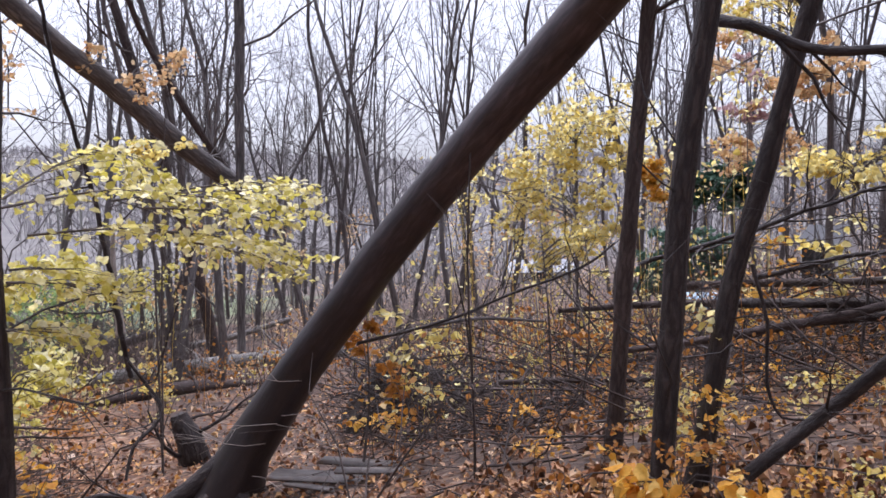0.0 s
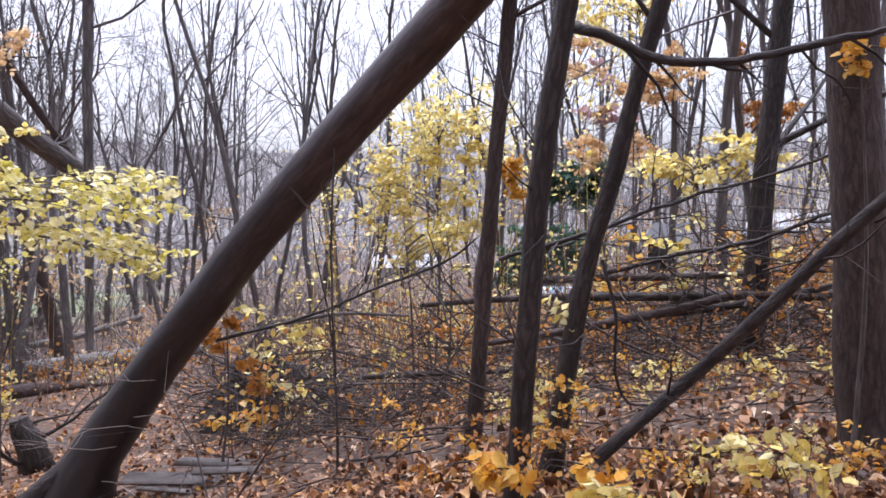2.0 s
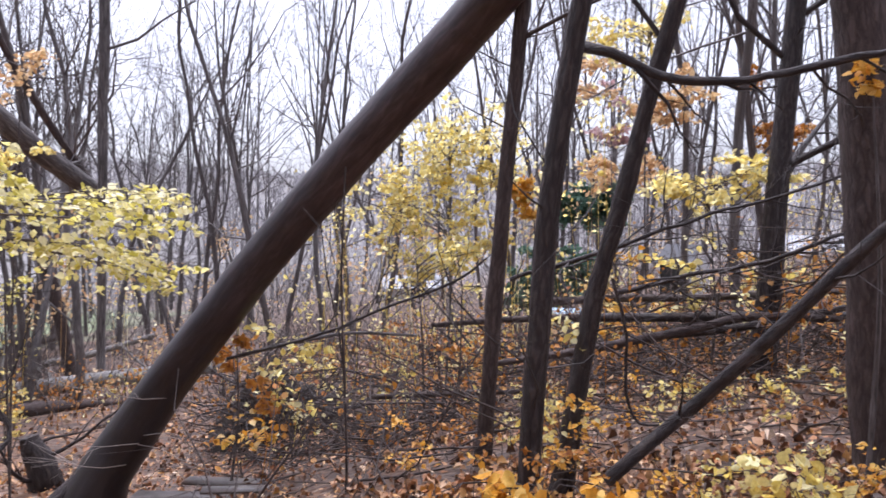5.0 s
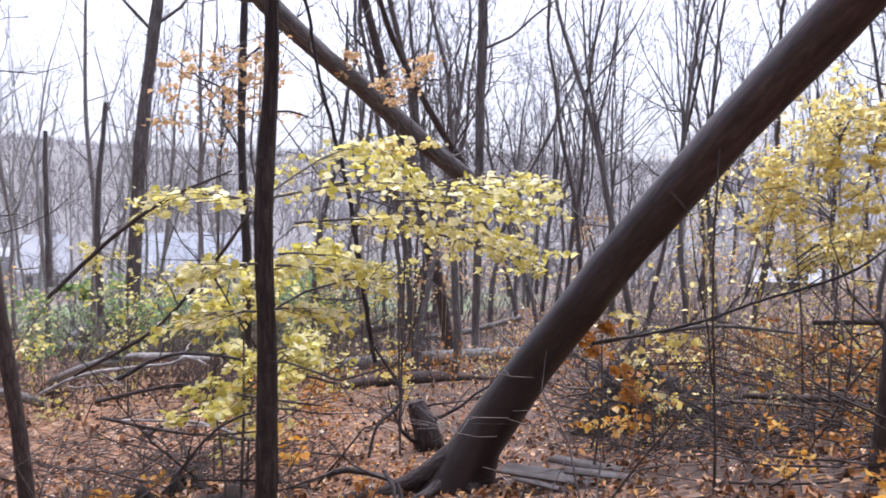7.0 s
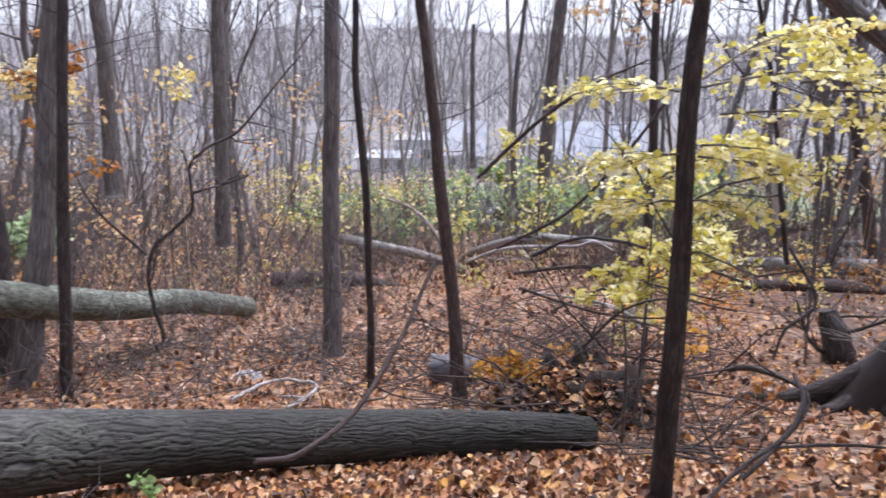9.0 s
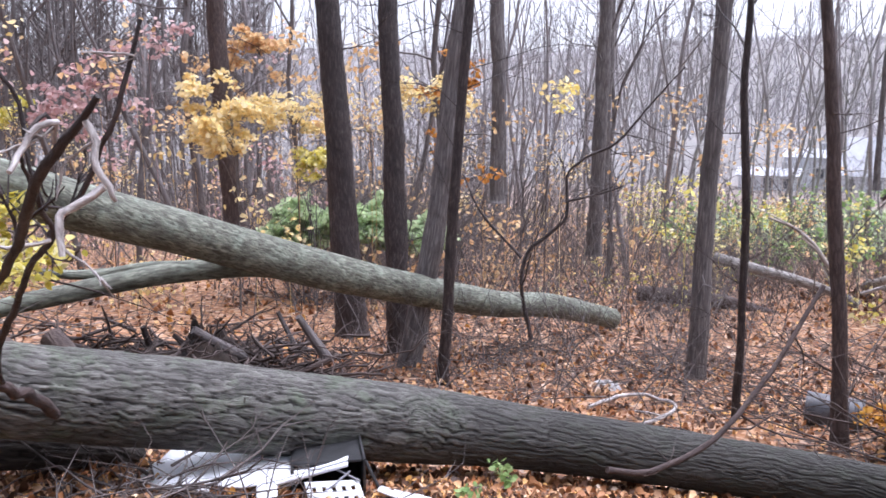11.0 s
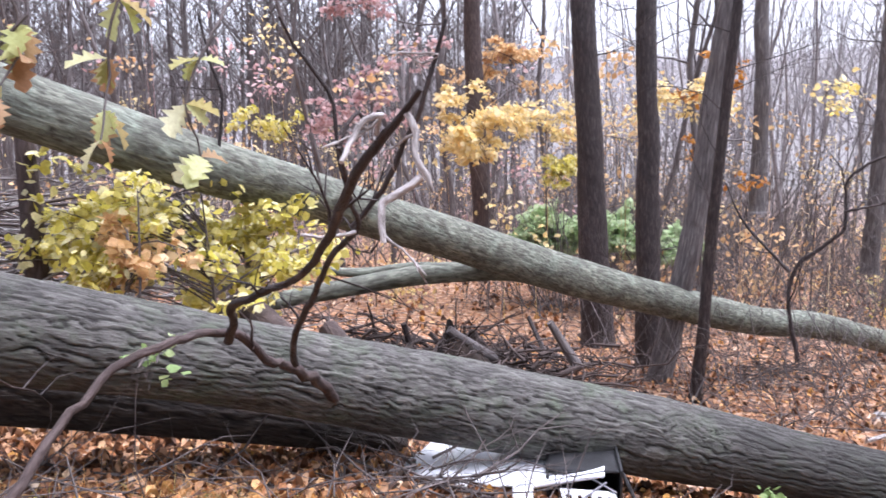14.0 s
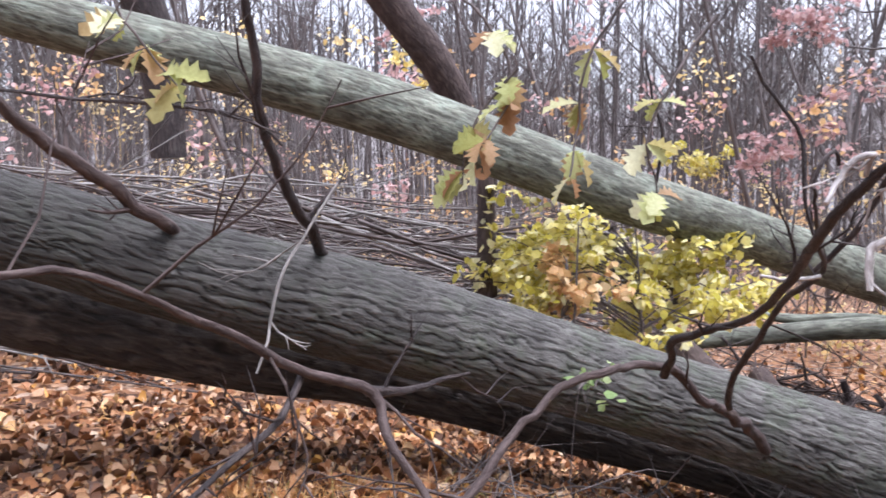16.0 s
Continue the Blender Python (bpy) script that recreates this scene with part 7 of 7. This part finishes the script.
cooker = thing("scrap_cooker", w, "wrecked white enamelled cooker lying under the trunk", "scrap")


def spot_at(r, a, h):
    """A place r metres to the side of the oven, a metres beyond it, h over the ground."""
    q = w + side * r + away * a
    return (q.x, q.y, float(ground_z(q.x, q.y)) + h)


part("top_plate", sheet([spot_at(-1.15, 0.12, 0.03), spot_at(-0.8, 0.02, 0.06), spot_at(-0.42, -0.04, 0.1), spot_at(0.13, 0.02, 0.27)], [spot_at(-1.0, 0.75, 0.16), spot_at(-0.7, 0.7, 0.2), spot_at(-0.3, 0.7, 0.24), spot_at(0.2, 0.62, 0.3)], 0.012, 0.025, 3), ENAMEL, cooker, "large dented white sheet")
part("top_rim", sheet([spot_at(-0.42, -0.07, 0.085), spot_at(0.13, -0.02, 0.255)], [spot_at(-0.42, -0.05, 0.085), spot_at(0.13, 0.0, 0.255)], 0.03, 0.0, 3, 2), ENAMEL, cooker)
bm = bmesh.new()
for lo, hi in (((-0.22, -0.02, 0), (0.24, 0.5, 0.015)), ((-0.22, 0.48, 0.015), (0.24, 0.5, 0.22)), ((-0.22, -0.02, 0.015), (-0.2, 0.48, 0.2)), ((0.225, -0.02, 0.015), (0.24, 0.48, 0.25)), ((-0.2, 0.04, 0.205), (0.225, 0.48, 0.22))):
    box_bm(bm, lo, hi, 0.004)
part("oven_box", turned(bm, w + Vector((0, 0, 0.01)), 0, 0, turn), BLACK, cooker, "open black box", smooth=False)
part("panel", sheet([spot_at(-1.05, -0.02, 0.05), spot_at(-0.7, -0.12, 0.07)], [spot_at(-1.0, 0.1, 0.09), spot_at(-0.68, 0.0, 0.1)], 0.02, 0.015, 7, 3), ENAMEL, cooker, "bent white strip")
part("lid", sheet([spot_at(-0.42, -0.3, 0.03), spot_at(-0.3, -0.32, 0.02)], [spot_at(-0.42, -0.12, 0.12), spot_at(-0.3, -0.1, 0.13)], 0.02, 0.02, 9, 5), ENAMEL, cooker, "small bent white lid")
p = Vector(spot_at(0.04, -0.16, 0.07))
bm = bmesh.new()
for i in range(6):
    box_bm(bm, (-0.17 + i * 0.062, -0.1, 0), (-0.17 + i * 0.062 + 0.034, 0.1, 0.01))
for j in range(3):
    box_bm(bm, (-0.17, -0.1 + j * 0.08, 0.001), (0.174, -0.1 + j * 0.08 + 0.042, 0.011))
part("vent_panel", turned(bm, p, 24, 8, turn + 14), ENAMEL, cooker, "slotted white panel")
part("panel", sheet([spot_at(0.3, -0.12, 0.1), spot_at(0.5, -0.3, 0.05), spot_at(0.72, -0.48, 0.03)], [spot_at(0.34, 0.0, 0.1), spot_at(0.56, -0.16, 0.07), spot_at(0.78, -0.38, 0.04)], 0.01, 0.012, 12, 4), ENAMEL, cooker, "long bent white strip on the leaves")
for k, (a, b2) in enumerate(((spot_at(0.24, 0.0, 0.26), spot_at(0.34, -0.06, 0.04)), (spot_at(-0.1, -0.2, 0.03), spot_at(0.14, -0.05, 0.2)), (spot_at(0.05, 0.02, 0.2), spot_at(0.2, -0.06, 0.14)))):
    g = Geo()
    tube(g, [a, b2], [0.012 if k == 0 else 0.007] * 2, 6, 0.1)
    part("rail", g, BLACK if k == 0 else GREY_METAL, cooker, "bent metal rail")
twig_mass("brushwood", "heap of thin sticks over the scrap sheets", BARK_TWIG, 316, [(spot_at(-1.05, -0.05, 0)[0], spot_at(-1.05, -0.05, 0)[1], 0.3), (spot_at(-0.8, -0.2, 0)[0], spot_at(-0.8, -0.2, 0)[1], 0.25)], 42, 0.75, 0.008, 0.25, 1.0, 0.18, True)

# black bag or bucket, upturned among the leaves
b = Vector((-0.78, 4.53, -0.56))
b.z = float(ground_z(b.x, b.y))
bag = thing("bucket", b, "upturned dented black plastic bucket on the leaves", "bucket")
g = Geo()
prof = [(0.1, 0.0), (0.112, 0.0), (0.118, 0.05), (0.124, 0.13), (0.126, 0.19), (0.12, 0.21), (0.11, 0.222), (0.06, 0.2), (0.004, 0.19)]
na = 28
th = np.arange(na) * 2 * np.pi / na
rs = np.random.RandomState(77)
dent = 1 + 0.07 * np.sin(th * 2 + 0.5) + 0.06 * np.sin(th * 3 + 1) + 0.03 * np.sin(th * 7)
v = np.array([[r * math.cos(a) * q + b.x + z * 0.12, r * math.sin(a) * q + b.y - z * 0.2, z * (1 + 0.3 * math.cos(a + 4.9) * min(1, z * 5) * r / 0.13) + b.z - 0.01] for r, z in prof for a, q in zip(th, dent)])
idx = np.arange(len(prof) * na).reshape(-1, na)
g.add(v, np.stack([idx[:-1], np.roll(idx, -1, 1)[:-1], np.roll(idx, -1, 1)[1:], idx[1:]], -1).reshape(-1, 4))
part("body", g, BLACK_PLASTIC, bag)
g = Geo()
tube(g, [(b.x + 0.114 * math.cos(a), b.y + 0.114 * math.sin(a), b.z + 0.012) for a in np.linspace(0, 6.283, 13)], [0.01] * 13, 6, 0.04, cap=False)
part("rim", g, BLACK_PLASTIC, bag)

# dark metal drum on its side
b = Vector((-6.55, 6.72, -1.91))
b.z = float(ground_z(b.x, b.y))
drum = thing("metal_drum", b, "small dark metal drum lying on its side", "drum")
ax = Vector((0.78, 0.62, 0)).normalized()
g = Geo()
c = b + Vector((0, 0, 0.17))
tube(g, [tuple(c - ax * 0.28), tuple(c + ax * 0.28)], [0.18, 0.18], 28, 0.05, rough=0.02)
part("body", g, DRUM_METAL, drum)
for s in (-0.27, 0.0, 0.27):
    g = Geo()
    tube(g, [tuple(c + ax * (s - 0.012)), tuple(c + ax * (s + 0.012))], [0.188, 0.188], 28, 0.03)
    part("hoop", g, DRUM_METAL, drum)

# weathered boards at the foot of the leaning tree
bo = Vector((-1.33, 7.85, -1.23)) + Vector((0.3, 0.0, 0.0))
for k, (dx, dy, ln, wd, rz) in enumerate(((0, 0, 1.5, 0.3, -8), (0.3, 0.26, 1.2, 0.2, -13), (0.4, -0.24, 0.9, 0.17, -2), (-0.2, -0.2, 0.8, 0.09, -20))):
    bm = bmesh.new()
    box_bm(bm, (-ln / 2, -wd / 2, 0), (ln / 2, wd / 2, 0.03), 0.006)
    c = Vector((bo.x + dx, bo.y + dy, 0))
    c.z = float(ground_z(c.x, c.y)) + 0.045
    turned(bm, c, 0, 1, rz)
    solo("board", bm, BOARD, "weathered grey split board lying on the leaves", "board", "boards at the tree")

# ---------------------------------------------------------------- houses in the valley


def house(centre, rz, w, d, h, roof_h, label, roof=ROOF_PALE, wins=4, seed=0):
    c = Vector((centre[0], centre[1], float(ground_z(centre[0], centre[1])) - 0.2))
    c.z = min(c.z, centre[2])
    lift = centre[2] - c.z
    ob = thing("house", c, label, "house", "houses in the valley")
    m = Matrix.Translation(c) @ Matrix.Rotation(radians(rz), 4, "Z")
    H = h + lift

    def place(bm):
        bm.transform(m)
        return bm

    for lo, hi in (((-w / 2, -d / 2, 0), (w / 2, -d / 2 + 0.2, H)), ((-w / 2, d / 2 - 0.2, 0), (w / 2, d / 2, H)), ((-w / 2, -d / 2 + 0.2, 0), (-w / 2 + 0.2, d / 2 - 0.2, H)), ((w / 2 - 0.2, -d / 2 + 0.2, 0), (w / 2, d / 2 - 0.2, H))):
        bm = bmesh.new()
        box_bm(bm, lo, hi)
        part("wall", place(bm), SIDING, ob, smooth=False)
    bm = bmesh.new()
    e = 0.35
    vs = [bm.verts.new(q) for q in ((-w / 2 - e, -d / 2 - e, H - 0.05), (w / 2 + e, -d / 2 - e, H - 0.05), (w / 2 + e, d / 2 + e, H - 0.05), (-w / 2 - e, d / 2 + e, H - 0.05), (-w / 2 - e, 0, H + roof_h), (w / 2 + e, 0, H + roof_h))]
    for f in ((0, 1, 5, 4), (2, 3, 4, 5), (0, 4, 3), (1, 2, 5), (3, 2, 1, 0)):
        bm.faces.new([vs[i] for i in f])
    rf = part("roof", place(bm), roof, ob, smooth=False)
    bm = bmesh.new()
    box_bm(bm, (w * 0.2, -0.3, H + roof_h * 0.6), (w * 0.2 + 0.6, 0.3, H + roof_h + 0.7), 0.03)
    part("chimney", place(bm), TRIM, ob, smooth=False)
    for k in range(wins):
        x = -w / 2 + w * (k + 0.5) / wins
        for s in (-1, 1):
            y = s * (d / 2 + 0.03)
            z = lift + h * 0.55
            bm = bmesh.new()
            box_bm(bm, (x - 0.5, y - 0.05, z - 0.65), (x + 0.5, y + 0.05, z + 0.65), 0.01)
            wd = part("window", place(bm), TRIM, ob, smooth=False)
            bm = bmesh.new()
            box_bm(bm, (x - 0.42, y + s * 0.052 - 0.01, z - 0.57), (x + 0.42, y + s * 0.052 + 0.01, z + 0.57))
            part("pane", place(bm), GLASS_DARK, wd, smooth=False)
    return ob


def mid(a, b):
    return ((a[0] + b[0]) / 2, (a[1] + b[1]) / 2, (a[2] + b[2]) / 2)


house((-73.47, 79.09, -7.94), 42, 5.4, 8, 2.2, 4.3, "white house with a steep pale roof in the valley", wins=2)
house((-80.61, 77.69, -8.36), 42, 5.6, 6, 4.4, 0.9, "two-storey white house wing with a flat pale roof", wins=2)
house((-77.79, 68.97, -7.83), 44, 6.5, 4, 2.0, 0.8, "low white outbuilding with a pale roof", wins=3)
house((-57.72, 86.42, -8.83), 33, 11.5, 9, 3.1, 4.4, "long pale house with a large bluish grey roof", ROOF_BLUE, wins=4)
house(mid((25.37, 40.69, -1.31), (31.67, 36.01, -1.09)), -36, 10, 6, 0.9, 1.0, "low white house behind the wood", ROOF_PALE, 4)
house((6.16, 51.58, -3.05), 0, 3.6, 3.4, 0.4, 0.6, "pale house seen through the yellow leaves", ROOF_PALE, 1)

# small white garden shed
WHITE = surface("white_paint", (0.74, 0.75, 0.78), (0.82, 0.83, 0.85), 2.0, 0.5)
c = Vector((10.32, 21.61, -0.40))
gz = float(ground_z(c.x, c.y)) - 0.05
hs = c.z - gz
shed = thing("garden_shed", (c.x, c.y, gz), "small white garden shed with a dark gabled roof", "shed")
m = Matrix.Translation((c.x, c.y, gz)) @ Matrix.Rotation(radians(-62), 4, "Z")
bm = bmesh.new()
vs = [bm.verts.new(q) for x in (-0.55, 0.55) for q in ((x, -0.42, 0), (x, 0.42, 0), (x, 0.42, hs + 0.8), (x, 0, hs + 1.2), (x, -0.42, hs + 0.8))]
for f in ((4, 3, 2, 1, 0), (5, 6, 7, 8, 9), (0, 1, 6, 5), (1, 2, 7, 6), (2, 3, 8, 7), (3, 4, 9, 8), (4, 0, 5, 9)):
    bm.faces.new([vs[i] for i in f])
bm.transform(m)
part("body", bm, WHITE, shed, smooth=False)
# black panel added where the open side is only dark with shade
bm = bmesh.new()
box_bm(bm, (-0.5, -0.45, 0.05), (0.5, -0.425, hs + 0.7), 0.01)
bm.transform(m)
part("open_side_panel", bm, BLACK, shed, "dark open side", smooth=False)
for s in (-1, 1):
    bm = bmesh.new()
    vs = [bm.verts.new(q) for x in (-0.62, 0.62) for q in ((x, s * 0.52, hs + 0.72), (x, s * 0.52, hs + 0.76), (x, 0, hs + 1.26), (x, 0, hs + 1.21))]
    for f in ((0, 1, 2, 3), (7, 6, 5, 4), (0, 4, 5, 1), (1, 5, 6, 2), (2, 6, 7, 3), (3, 7, 4, 0)):
        bm.faces.new([vs[i] for i in f])
    bmesh.ops.recalc_face_normals(bm, faces=bm.faces)
    bm.transform(m)
    part("roof", bm, ROOF_DARK, shed, smooth=False)

# parked car near the houses, and a pale blue tank by the hedge


def car(centre, rz, paint, label):
    c = Vector((centre[0], centre[1], float(ground_z(centre[0], centre[1]))))
    ob = thing("car", c, label, "car")
    m = Matrix.Translation(c) @ Matrix.Rotation(radians(rz), 4, "Z")
    bm = bmesh.new()
    box_bm(bm, (-2.1, -0.85, 0.35), (2.1, 0.85, 0.85), 0.15)
    bm.transform(m)
    part("body", bm, paint, ob)
    bm = bmesh.new()
    vs = box_bm(bm, (-1.3, -0.75, 0.8), (1.2, 0.75, 1.4))
    for v in vs:
        if v.co.z > 1.2:
            v.co.x *= 0.65
            v.co.y *= 0.85
    bm.transform(m)
    part("cabin", bm, GLASS_DARK, ob)
    for x in (-1.3, 1.3):
        for y in (-0.8, 0.8):
            g = Geo()
            tube(g, [tuple(m @ Vector((x, y - 0.1, 0.33))), tuple(m @ Vector((x, y + 0.1, 0.33)))], [0.33, 0.33], 16, 0.1)
            part("wheel", g, BLACK, ob)


car((-24.67, 31.40, -3.35), 30, CAR_PAINT, "silver-grey car parked beyond the brush")
tp = Vector((6.57, 20.94, -0.61))
tp.z = float(ground_z(tp.x, tp.y))
g = Geo()
tube(g, [(tp.x - 0.7, tp.y, tp.z + 0.35), (tp.x + 0.7, tp.y - 0.3, tp.z + 0.35)], [0.36, 0.36], 20, 0.2, rough=0.03)
solo("water_tank", g, TARP, "pale blue tank lying by the hedge", "tank")
